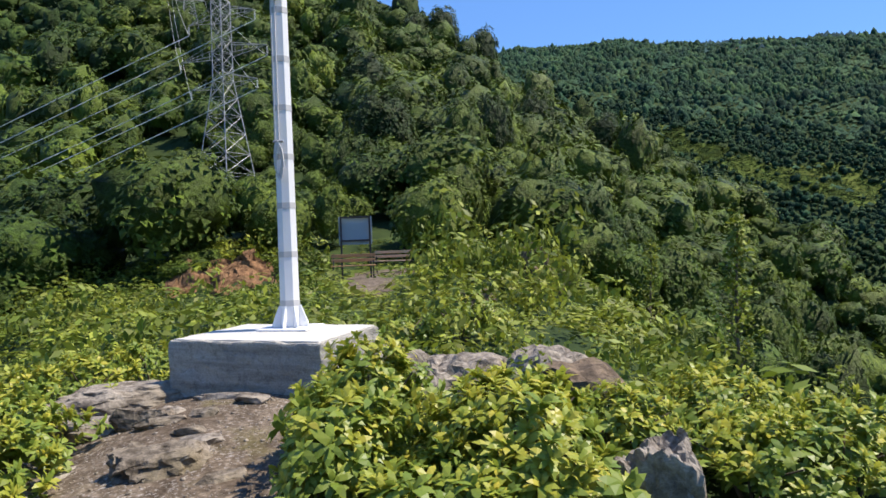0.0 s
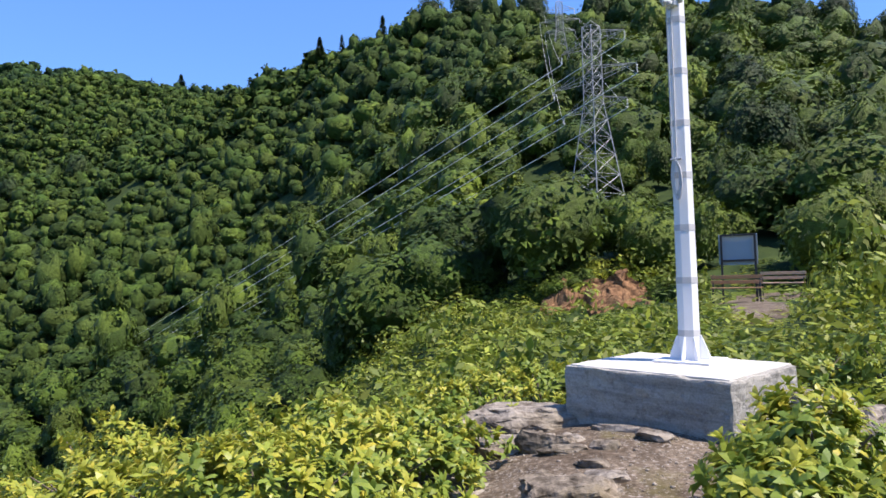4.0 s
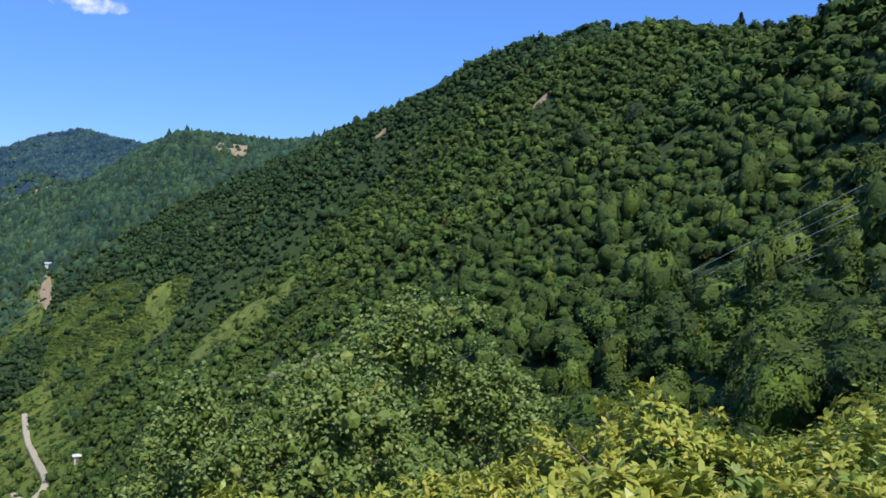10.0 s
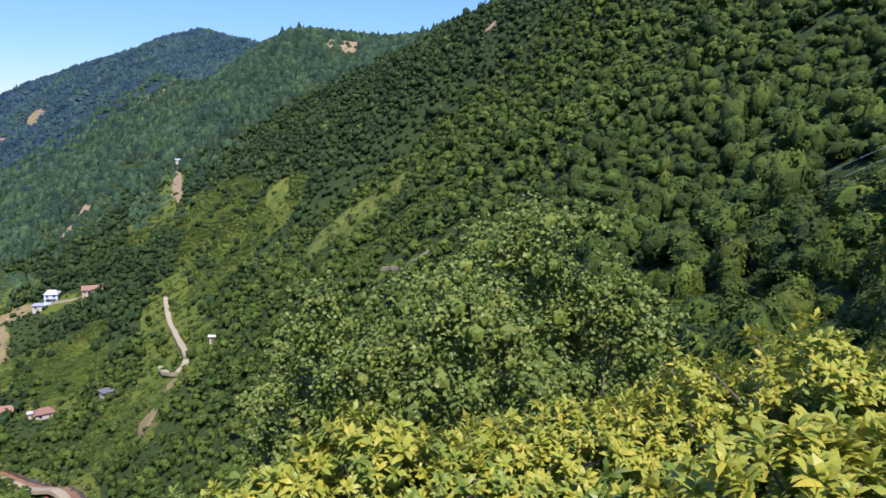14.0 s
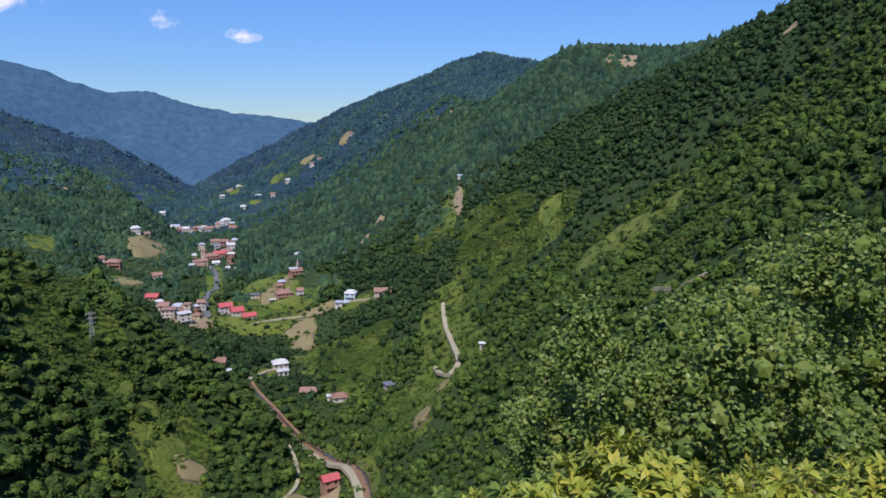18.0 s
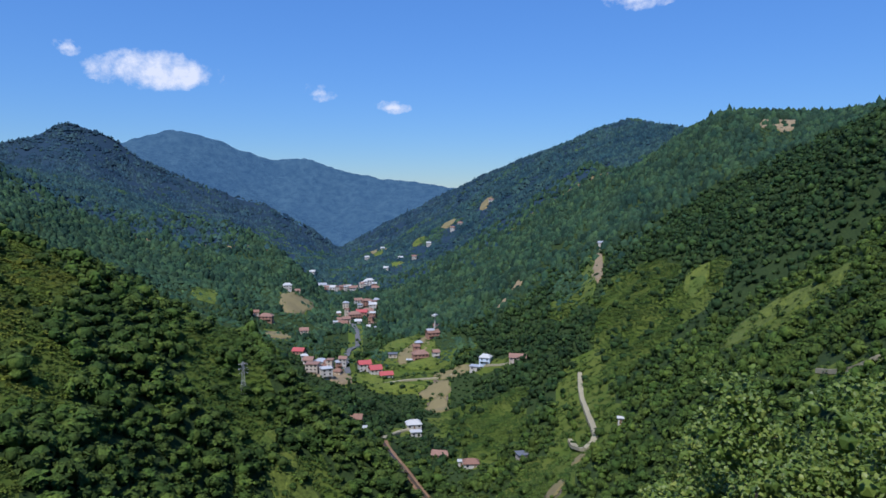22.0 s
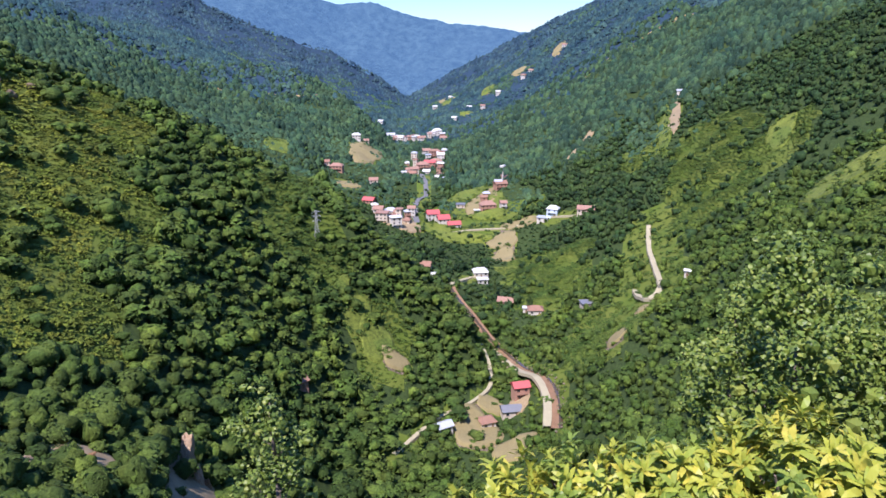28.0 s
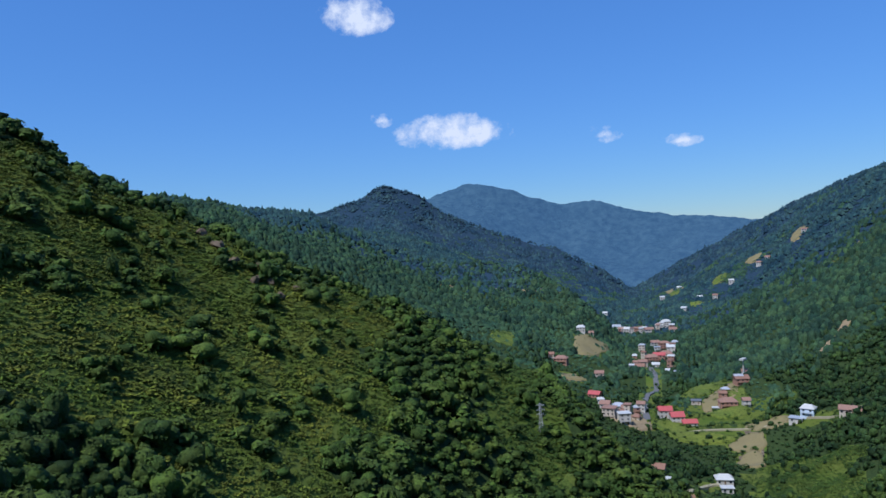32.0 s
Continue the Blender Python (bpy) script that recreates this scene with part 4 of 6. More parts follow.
def roughen(bm, amount, size, seed=0.0, z_keep=False):
    for v in bm.verts:
        d = noise.noise_vector(v.co / size + Vector((seed, seed * 0.7, 3.1))) * amount
        d += noise.noise_vector(v.co / size * 3.3 + Vector((seed, 9, 1))) * amount * 0.4
        if z_keep:
            d.z = 0
        v.co += d
    return bm


# ---- knoll materials ----
def concrete_material():
    m, nt = nodes_of("weathered_concrete")
    at = coords(nt)
    big, mid, fine = noise_of(nt, at, 1.6), noise_of(nt, at, 14.0, 6.0, 0.7), noise_of(nt, at, 70.0)
    c = ramp(nt, big, [(0.3, (0.27, 0.255, 0.215)), (0.7, (0.44, 0.415, 0.355))])
    c = blend(nt, 1.0, c, ramp(nt, mid, [(0.34, (0.52, 0.52, 0.5)), (0.5, (1.0, 1.0, 1.0))]), "MULTIPLY")
    # marks of the shuttering boards, and damp stains
    flat = node(nt, "ShaderNodeMapping", Scale=(0.6, 0.6, 9.0))
    nt.links.new(at, flat.inputs["Vector"])
    boards = noise_of(nt, flat.outputs[0], 1.4, 3.0, 0.6)
    c = blend(nt, 1.0, c, ramp(nt, boards, [(0.36, (0.62, 0.62, 0.6)), (0.48, (1.0, 1.0, 1.0)), (0.66, (1.12, 1.12, 1.1))]), "MULTIPLY")
    c = blend(nt, ramp(nt, noise_of(nt, at, 3.1, 5.0, 0.65), [(0.56, (0, 0, 0)), (0.7, (0.65, 0.65, 0.65))]), c, (0.13, 0.125, 0.105))
    c = blend(nt, 0.25, c, ramp(nt, fine, [(0.3, (0.2, 0.19, 0.18)), (0.7, (0.6, 0.59, 0.56))]))
    return finish(m, nt, c, 0.92, bump_of(nt, mid, 1.0, 0.03), specular=0.2)


def rock_material(name, dark, light, lichen):
    m, nt = nodes_of(name)
    at = coords(nt)
    big, mid, fine = noise_of(nt, at, 1.3), noise_of(nt, at, 6.0, 6.0, 0.65), noise_of(nt, at, 30.0, 5.0)
    c = ramp(nt, mid, [(0.36, dark), (0.5, tuple((a + b) / 2 for a, b in zip(dark, light))), (0.66, light)])
    c = blend(nt, ramp(nt, noise_of(nt, at, 11.0, 5.0, 0.7), [(0.36, (0.75, 0.75, 0.75)), (0.44, (0, 0, 0))]), c, dark)
    c = blend(nt, 1.0, c, ramp(nt, fine, [(0.3, (0.65, 0.65, 0.65)), (0.65, (1.15, 1.15, 1.15))]), "MULTIPLY")
    c = blend(nt, ramp(nt, big, [(0.5, (0, 0, 0)), (0.68, (0.6, 0.6, 0.6))]), c, lichen)
    return finish(m, nt, c, 0.9, bump_of(nt, mid, 0.9, 0.05), specular=0.2)


CONCRETE = concrete_material()
ROCK = rock_material("grey_rock", (0.075, 0.06, 0.043), (0.29, 0.245, 0.19), (0.16, 0.13, 0.07))
PALE_ROCK = rock_material("pale_rock", (0.12, 0.1, 0.08), (0.38, 0.335, 0.275), (0.2, 0.165, 0.11))
CLIFF_ROCK = rock_material("warm_cliff_rock", (0.22, 0.14, 0.085), (0.46, 0.36, 0.26), (0.36, 0.2, 0.1))
BROWN_ROCK = rock_material("brown_rock", (0.07, 0.052, 0.036), (0.23, 0.17, 0.115), (0.09, 0.1, 0.035))
ORANGE_EARTH = rock_material("orange_clay", (0.1, 0.052, 0.026), (0.31, 0.17, 0.085), (0.17, 0.11, 0.06))
POLE_PAINT = plain("white_pole_paint", (0.76, 0.77, 0.78), 0.42, 0.07, 4.0, grain=25)
POLE_BAND = plain("grey_weld_band", (0.5, 0.5, 0.5), 0.5, 0.12, 6.0)
ROPE = plain("pale_rope", (0.62, 0.6, 0.57), 0.9, 0.15, 20.0, grain=180)
GALVANISED = plain("galvanised_steel", (0.34, 0.35, 0.35), 0.55, 0.15, 2.0, metallic=0.3)
DARK_STEEL = plain("black_painted_steel", (0.025, 0.025, 0.028), 0.5, 0.2, 6.0)
BENCH_WOOD = plain("weathered_bench_wood", (0.34, 0.19, 0.09), 0.75, 0.25, 7.0, relief=0.3, grain=60)
BENCH_PALE = plain("sun_bleached_bench_wood", (0.5, 0.36, 0.22), 0.75, 0.2, 7.0, relief=0.3, grain=60)
SIGN_GREY = plain("pale_grey_sign_back", (0.3, 0.36, 0.4), 0.5, 0.05, 2.0)
BARK = plain("grey_brown_bark", (0.13, 0.1, 0.075), 0.9, 0.3, 6.0, relief=0.6, grain=30)

# ---- flagpole on its concrete base ----
BASE_Z = -0.78


def build_base():
    ob = thing("concrete_base", (-1.55, 6.42, BASE_Z), "grey weathered concrete block carrying the flagpole", "concrete base", turn=-19)
    bm = box(bmesh.new(), (1.52, 1.16, 0.78), (0, 0, -0.39), 0.022)
    bmesh.ops.subdivide_edges(bm, edges=[e for e in bm.edges if e.calc_length() > 0.3], cuts=13, use_grid_fill=True)
    roughen(bm, 0.018, 0.14)
    part("block", bm, CONCRETE, ob, "rough cast block with a worn edge")
    bm = box(bmesh.new(), (1.45, 1.09, 0.02), (0, 0, 0.004), 0.008)
    bmesh.ops.subdivide_edges(bm, edges=[e for e in bm.edges if e.calc_length() > 0.3], cuts=9, use_grid_fill=True)
    roughen(bm, 0.006, 0.12, 2.0)
    part("screed", bm, plain("pale_screed", (0.52, 0.5, 0.45), 0.9, 0.18, 2.0, relief=0.3), ob, "pale smoothed cement top")


def build_flagpole():
    ob = thing("flagpole", (-1.48, 6.62, BASE_Z + 0.016), "white painted eight-sided steel flagpole with a coiled rope", "flagpole", turn=-12)
    part("base_plate", box(bmesh.new(), (0.5, 0.46, 0.018), (0, 0, 0.009), 0.003), POLE_PAINT, ob)
    part("shaft", rod(bmesh.new(), (0, 0, 0.018), (0, 0, 8.6), 0.098, 0.055, 8), POLE_PAINT, ob)
    for k in range(8):
        a = k * math.pi / 4
        bm = bmesh.new()
        prof = [(0.09, 0), (0.175, 0), (0.18, 0.03), (0.112, 0.2), (0.09, 0.2)]
        rings = [[bm.verts.new((x * math.cos(a) - s * math.sin(a), x * math.sin(a) + s * math.cos(a), z + 0.019)) for x, z in prof] for s in (-0.006, 0.006)]
        bm.faces.new(rings[0][::-1])
        bm.faces.new(rings[1])
        for i in range(5):
            j = (i + 1) % 5
            bm.faces.new((rings[0][i], rings[0][j], rings[1][j], rings[1][i]))
        part("gusset", bm, POLE_PAINT, ob)
    for k in range(18):
        z = 0.22 + k * 0.462
        r = 0.098 - (0.043 * z / 8.6)
        part("weld_band", rod(bmesh.new(), (0, 0, z), (0, 0, z + 0.055), r + 0.003, r + 0.0026, 8), POLE_BAND, ob)
    for dx in (-0.035, 0.0):
        pts = [(dx * 1.1, -0.118 + 0.006 * z, z) for z in np.linspace(1.75, 8.3, 12)]
        part("halyard", cord(bmesh.new(), pts, 0.007), ROPE, ob)
    bm = bmesh.new()
    for loop in range(5):
        n = 16
        pts = [Vector((-0.01 + 0.035 * math.sin(6.283 * i / n) + 0.006 * loop, -0.122 - 0.004 * loop, 1.62 + 0.16 * math.cos(6.283 * i / n) - 0.012 * loop)) for i in range(n + 1)]
        cord(bm, pts, 0.008)
    part("rope_coil", bm, ROPE, ob, "coiled pale halyard hung on a cleat")
    part("cleat", rod(bmesh.new(), (-0.05, -0.12, 1.77), (0.05, -0.12, 1.77), 0.012), GALVANISED, ob)
    bm = bmesh.new()
    for i in range(9):
        a = i * 2.4
        bmesh.ops.create_icosphere(bm, subdivisions=2, radius=0.03, matrix=Matrix.Translation((0.1 * math.cos(a) * (i / 9), -0.1 + 0.02 * math.sin(a), 3.16 + 0.025 * math.sin(a * 2))))
    part("knot", roughen(bm, 0.012, 0.03), ROPE, ob, "bundle of knotted rope ends")
    part("bracket", box(bmesh.new(), (0.26, 0.03, 0.03), (0.04, -0.1, 3.2), 0.004), GALVANISED, ob)


# ---- rocks ----
def rock(at, size, seed, material=None, label="grey weathered rock lying in the trodden earth", turn=0.0, cuts=3, sharp=0.35):
    bm = bmesh.new()
    bmesh.ops.create_icosphere(bm, subdivisions=cuts, radius=1.0)
    for v in bm.verts:
        n = noise.noise(v.co * 1.1 + Vector((seed * 3.7, seed, 0))) + 0.5 * noise.noise(v.co * 2.6 + Vector((0, seed, seed))) + 0.3 * noise.noise(v.co * 6 + Vector((seed, 0, 2)))
        v.co *= 1 + sharp * n
        v.co.z = min(v.co.z, 0.62 + 0.3 * n)
    pick = random.Random(seed)
    for _ in range(9):
        face = Vector((pick.gauss(0, 1), pick.gauss(0, 1), pick.gauss(0.2, 0.8))).normalized()
        lim = pick.uniform(0.5, 0.85)
        for v in bm.verts:
            over = v.co.dot(face) - lim
            if over > 0:
                v.co -= face * over * 0.85
    for v in bm.verts:
        v.co += noise.noise_vector(v.co * 5 + Vector((seed, 1, 2))) * 0.08 + noise.noise_vector(v.co * 11 + Vector((seed, 4, 2))) * 0.025
    for v in bm.verts:
        v.co = Vector((v.co.x * size[0], v.co.y * size[1], v.co.z * size[2]))
    ob = part("rock", bm, material or ROCK)
    ob.matrix_world = Matrix.Translation(at) @ pose(0, 0, 0, 0, 0, turn)
    return tagged(ob, label, "rock", "rocks on the knoll")


def rock_by(az, r, size, seed, material=None, label="grey weathered rock lying in the trodden earth", turn=0.0, sink=0.3, **more):
    p = on_ground(az, r)
    return rock((p.x, p.y, p.z + size[2] * (0.5 - sink)), size, seed, material, label, turn, **more)


def build_rocks():
    slab, low, ledge = "pale flat rock slab beside the concrete block", "grey-brown rock set in the trodden earth", "pale rounded outcrop among the laurels"
    rock_by(-23.6, 6.75, (0.85, 0.5, 0.24), 1, PALE_ROCK, slab, 24, 0.4, cuts=5)
    rock_by(-26.6, 6.1, (0.5, 0.3, 0.14), 2, PALE_ROCK, slab, 24, 0.42, cuts=4)
    rock_by(-23.6, 5.75, (0.26, 0.16, 0.17), 3, None, low, 0, 0.5, cuts=4, sharp=0.5)
    rock_by(-22.6, 5.6, (0.18, 0.14, 0.08), 4, None, low, 0, 0.5)
    rock_by(-22.4, 4.7, (0.46, 0.2, 0.2), 5, None, "dark jagged rock outcrop in the path", 38, 0.48, cuts=5, sharp=0.55)
    rock_by(-30.5, 4.3, (0.36, 0.26, 0.08), 22, ROCK, "pale bedrock showing through the path", 20, 0.5, cuts=5, sharp=0.6)
    rock_by(-31.5, 5.3, (0.6, 0.4, 0.1), 23, PALE_ROCK, "pale bedrock showing through the path", 10, 0.42, cuts=4, sharp=0.45)
    rock_by(-27.0, 3.5, (0.34, 0.22, 0.08), 24, ROCK, "pale bedrock showing through the path", 30, 0.5, cuts=5, sharp=0.6)
    rock_by(-20.4, 5.2, (0.16, 0.1, 0.06), 6, None, low, 0, 0.5)
    rock_by(-19.4, 4.95, (0.17, 0.12, 0.07), 7, PALE_ROCK, low, 0, 0.5)
    rock_by(-15.6, 5.75, (0.15, 0.11, 0.07), 8, PALE_ROCK, "small pale stone at the foot of the block")
    rock_by(-18.2, 6.02, (0.3, 0.08, 0.05), 9, PALE_ROCK, "small pale stone at the foot of the block", -20)
    rock_by(-4.0, 6.0, (0.42, 0.34, 0.52), 12, PALE_ROCK, ledge, 0, 0.35, cuts=4)
    rock_by(-2.4, 7.5, (0.3, 0.25, 0.4), 33, PALE_ROCK, ledge, 0, 0.35)
    rock_by(1.2, 6.9, (0.66, 0.45, 0.5), 13, PALE_ROCK, ledge, 10, 0.4, cuts=4)
    rock_by(8.4, 6.6, (0.5, 0.42, 0.5), 14, PALE_ROCK, "brown-grey mossy outcrop among the laurels", 30, 0.35, cuts=4)
    rock_by(11.6, 6.0, (0.45, 0.4, 0.4), 15, BROWN_ROCK, "brown-grey mossy outcrop among the laurels", 0)
    rock_by(16.8, 3.8, (0.23, 0.32, 0.52), 16, PALE_ROCK, "dark rugged boulder at the edge of the drop", 20, 0.32, cuts=5, sharp=0.45)
    rock_by(7.4, 20.0, (0.55, 0.5, 1.15), 17, BROWN_ROCK, "tall brown rock pillar overgrown at the foot", 0, 0.2, cuts=5, sharp=0.45)
    rock_by(8.2, 18.8, (0.7, 0.5, 0.6), 18, BROWN_ROCK, "dark rock face under the pillar", 0, cuts=4)
    rock_by(4.6, 21.5, (0.8, 0.5, 0.45), 19, PALE_ROCK, "pale brown rock on the ridge", 0)
    rock_by(3.0, 14.0, (0.5, 0.5, 0.6), 20, BROWN_ROCK, "dark rock face among shrubs", 0)
    for k in range(9):
        pick = random.Random(700 + k)
        rock_by(pick.uniform(-31, -16), pick.uniform(3.2, 6.2), (pick.uniform(0.08, 0.2), pick.uniform(0.07, 0.14), pick.uniform(0.05, 0.09)), 40 + k, pick.choice((None, BROWN_ROCK, PALE_ROCK)), low, pick.uniform(0, 90), 0.55)
    rng = np.random.RandomState(5)
    az, r = np.radians(rng.uniform(-33, -8, 2600)), rng.uniform(2.2, 6.6, 2600)
    x, y = r * np.sin(az), r * np.cos(az)
    on_path = cover_at(x, y) == 2
    x, y = x[on_path], y[on_path]
    size = np.where(rng.uniform(size=len(x)) < 0.93, rng.uniform(0.003, 0.008, len(x)), rng.uniform(0.01, 0.02, len(x)))
    pebbles = [(*ball(1, rng, 0.25), np.zeros((0, 4), int)) for _ in range(4)]
    scatter("gravel", pebbles, np.stack([x, y, ground(x, y)], 1), size, size * 0.65, PALE_ROCK, rng, "scattered pale gravel on the earth path", "gravel", base=0.2)


def build_bank():
    """The orange cut under the trees behind the knoll."""
    bm = bmesh.new()
    cols, rows = 70, 22
    grid = []
    for i in range(cols):
        az = -22.5 + 12.5 * i / (cols - 1)
        line = []
        for j in range(rows):
            t = j / (rows - 1)
            r = 27.6 + 1.6 * t
            x, y = polar(az, r)
            low, high = -2.6, -0.25 + 0.5 * noise.noise((az * 0.6, 3.0, 0.0)) - 1.5 * abs((az + 17.0) / 6.0) ** 3
            p = Vector((x, y, low + (high - low) * t))
            p += noise.noise_vector(p * 0.9) * 0.45 + noise.noise_vector(p * 2.6) * 0.2 + noise.noise_vector(p * 6.5) * 0.07
            line.append(bm.verts.new(p))
        grid.append(line)
    for i in range(cols - 1):
        for j in range(rows - 1):
            bm.faces.new((grid[i][j], grid[i + 1][j], grid[i + 1][j + 1], grid[i][j + 1]))
    solid = bmesh.ops.extrude_face_region(bm, geom=bm.faces[:])
    bmesh.ops.translate(bm, vec=Vector((-0.7, 2.4, -0.6)), verts=[v for v in solid["geom"] if isinstance(v, bmesh.types.BMVert)])
    tagged(part("earth_bank", bm, ORANGE_EARTH), "orange clay bank cut into the foot of the hill", "earth bank")


def build_bank_shrubs():
    rng = np.random.RandomState(19)
    az, r = np.linspace(-23, -10.5, 22) + rng.uniform(-0.3, 0.3, 22), rng.uniform(28.9, 30.2, 22)
    x, y = r * np.sin(np.radians(az)), r * np.cos(np.radians(az))
    ends = np.abs(az + 16.0) > 2.6
    az, r, x, y = az[ends], r[ends], x[ends], y[ends]
    top = -0.35 - 1.5 * np.abs((az + 17.0) / 6.0) ** 3
    size = rng.uniform(0.45, 0.9, len(x))
    scatter("bank_shrubs", [crown(rng, 12, 260, 0.13, 3, 1.0, 0.85) for _ in range(4)], np.stack([x, y, np.maximum(top, ground(x, y)) - 0.3], 1), size, size * 0.8, LEAF_NEAR, rng, "dark green shrubs hanging over the earth bank", "shrubs", base=0.5)


# ---- sign and benches ----
def build_sign():
    p = on_ground(-7.15, 24.5)
    ob = thing("notice_board", p, "pale blank notice board on a thin black steel frame", "sign", turn=7)
    for x in (-0.5, 0.5):
        part("post", box(bmesh.new(), (0.065, 0.065, 2.35), (x, 0, 1.0), 0.006), DARK_STEEL, ob)
    for z in (1.33, 2.15):
        part("rail", box(bmesh.new(), (0.95, 0.06, 0.06), (0, 0, z), 0.006), DARK_STEEL, ob)
    part("panel", box(bmesh.new(), (1.16, 0.02, 0.98), (0, 0.05, 1.68), 0.004), SIGN_GREY, ob, "pale grey sheet metal panel")


def build_bench(az, r, turn, wood, label):
    ob = thing("bench", on_ground(az, r), label, "bench", "park benches", turn)
    for k in range(3):
        part("seat_slat", box(bmesh.new(), (1.5, 0.1, 0.035), (0, -0.02 - 0.13 * k, 0.46), 0.006), wood, ob)
    for k in range(2):
        part("back_slat", box(bmesh.new(), (1.5, 0.03, 0.11), (0, 0.1 + 0.02 * k, 0.64 + 0.16 * k), 0.006), wood, ob)
    for x in (-0.68, 0.68):
        bm = cord(bmesh.new(), [(x, -0.3, 0), (x, -0.3, 0.44), (x, 0.06, 0.44)], 0.022, 6)
        cord(bm, [(x, 0.12, 0), (x, 0.06, 0.44), (x, 0.15, 0.88)], 0.022, 6)
        cord(bm, [(x, -0.3, 0.16), (x, 0.1, 0.16)], 0.014, 6)
        part("end_frame", bm, DARK_STEEL, ob, "black steel end frame")
    return ob


build_base()
build_flagpole()
build_rocks()
build_bank()
build_bank_shrubs()
build_sign()
build_bench(-7.4, 23.9, 6, BENCH_WOOD, "brown slatted bench behind the notice board")
build_bench(-4.2, 27.2, -12, BENCH_PALE, "sun-bleached slatted bench on the ridge path")

# ---- laurels, ferns, young trees ----
def leaf_shader(name, shades, spot, translucent=0.35, gloss=0.42):
    """One kind of leaf: colour from cluster to cluster and leaf to leaf, with a paler rib side and blemishes."""
    m, nt = nodes_of(name)
    at = coords(nt)
    who = nt.nodes.new("ShaderNodeObjectInfo").outputs["Random"]
    isle = nt.nodes.new("ShaderNodeNewGeometry").outputs["Random Per Island"]
    mixed = node(nt, "ShaderNodeMath")
    mixed.operation = "FRACT"
    total = node(nt, "ShaderNodeMath")
    nt.links.new(who, total.inputs[0])
    nt.links.new(isle, total.inputs[1])
    nt.links.new(total.outputs[0], mixed.inputs[0])
    c = ramp(nt, mixed.outputs[0], [(i / (len(shades) - 1), s) for i, s in enumerate(shades)])
    mottle = noise_of(nt, at, 60.0, 4.0)
    c = blend(nt, ramp(nt, mottle, [(0.6, (0, 0, 0)), (0.75, (0.5, 0.5, 0.5))]), c, spot)
    return finish(m, nt, c, gloss, translucent=translucent, specular=0.3)


YOUNG = leaf_shader("young_laurel_leaf", [(0.29, 0.32, 0.04), (0.4, 0.41, 0.055), (0.25, 0.32, 0.045), (0.5, 0.44, 0.065), (0.2, 0.28, 0.04)], (0.4, 0.3, 0.05))
OLD = leaf_shader("old_laurel_leaf", [(0.135, 0.205, 0.034), (0.19, 0.265, 0.042), (0.26, 0.315, 0.048), (0.155, 0.215, 0.038)], (0.2, 0.21, 0.05), 0.35)
TREE_LEAF = leaf_shader("young_tree_leaf", [(0.068, 0.115, 0.02), (0.12, 0.18, 0.03), (0.165, 0.222, 0.038), (0.085, 0.135, 0.025), (0.25, 0.29, 0.06)], (0.26, 0.27, 0.08), 0.25, 0.45)
SHRUB_LEAF = foliage("shrub_leaves", [(0.13, 0.185, 0.026), (0.185, 0.24, 0.034), (0.26, 0.29, 0.042), (0.15, 0.2, 0.032)], 1.1, 0.42, 0.3)
FERN_LEAF = leaf_shader("fern_leaf", [(0.14, 0.22, 0.03), (0.2, 0.28, 0.04), (0.24, 0.3, 0.05)], (0.2, 0.22, 0.05))


def leaf_at(vs, fs, root, along_dir, up, length, wide, droop):
    """An oval leaf, arched along its length and cupped across."""
    side = along_dir.cross(up).normalized()
    n = len(vs)
    low, far = root + along_dir * length * 0.3 + up * length * 0.05, root + along_dir * length * 0.72 + up * length * (0.06 - 0.45 * droop)
    tip = root + along_dir * length - up * length * droop
    vs += [root, low + side * wide * 0.9 + up * wide * 0.25, low - side * wide * 0.9 + up * wide * 0.1, far - side * wide * 0.95 + up * wide * 0.25, far + side * wide * 0.95 + up * wide * 0.1, tip]
    fs += [(n, n + 1, n + 2), (n + 1, n + 4, n + 3, n + 2), (n + 3, n + 4, n + 5)]


def cluster_mesh(seed, leaves, length, wide, material, name="sprig"):
    """A twig end with two or three whorls of leaves."""
    rng = random.Random(seed)
    vs, fs = [], []
    for whorl in range(2):
        spot = Vector((rng.uniform(-0.1, 0.1), rng.uniform(-0.1, 0.1), -0.07)) if whorl else Vector((0, 0, 0))
        for i in range(leaves):
            a, lift = i * 2.4 + rng.uniform(-0.3, 0.3), rng.uniform(-0.05, 0.9) if i < leaves * 0.75 else rng.uniform(0.8, 1.4)
            d = Vector((math.cos(a) * math.cos(lift), math.sin(a) * math.cos(lift), math.sin(lift)))
            up = (Vector((0, 0, 1)) - d * d.z).normalized()
            k = rng.uniform(0.65, 1.15) * (1.0 if whorl == 0 else 0.85)
            leaf_at(vs, fs, spot + Vector((0, 0, -0.05 * rng.random())), d, up, length * k, wide * k, rng.uniform(0.05, 0.4))
    me = bpy.data.meshes.new(name)
    me.from_pydata([v[:] for v in vs], [], fs)
    me.materials.append(material)
    return me


TOPS = [cluster_mesh(s, 10, 0.115, 0.02, YOUNG) for s in (1, 2, 3, 4)]
FINE_TOPS = [cluster_mesh(s, 14, 0.088, 0.015, YOUNG) for s in (11, 12, 13, 14)]
FINE_LOWS = [cluster_mesh(s, 13, 0.09, 0.016, OLD) for s in (15, 16, 17)]
LOWS = [cluster_mesh(s, 9, 0.12, 0.022, OLD) for s in (5, 6, 7)]


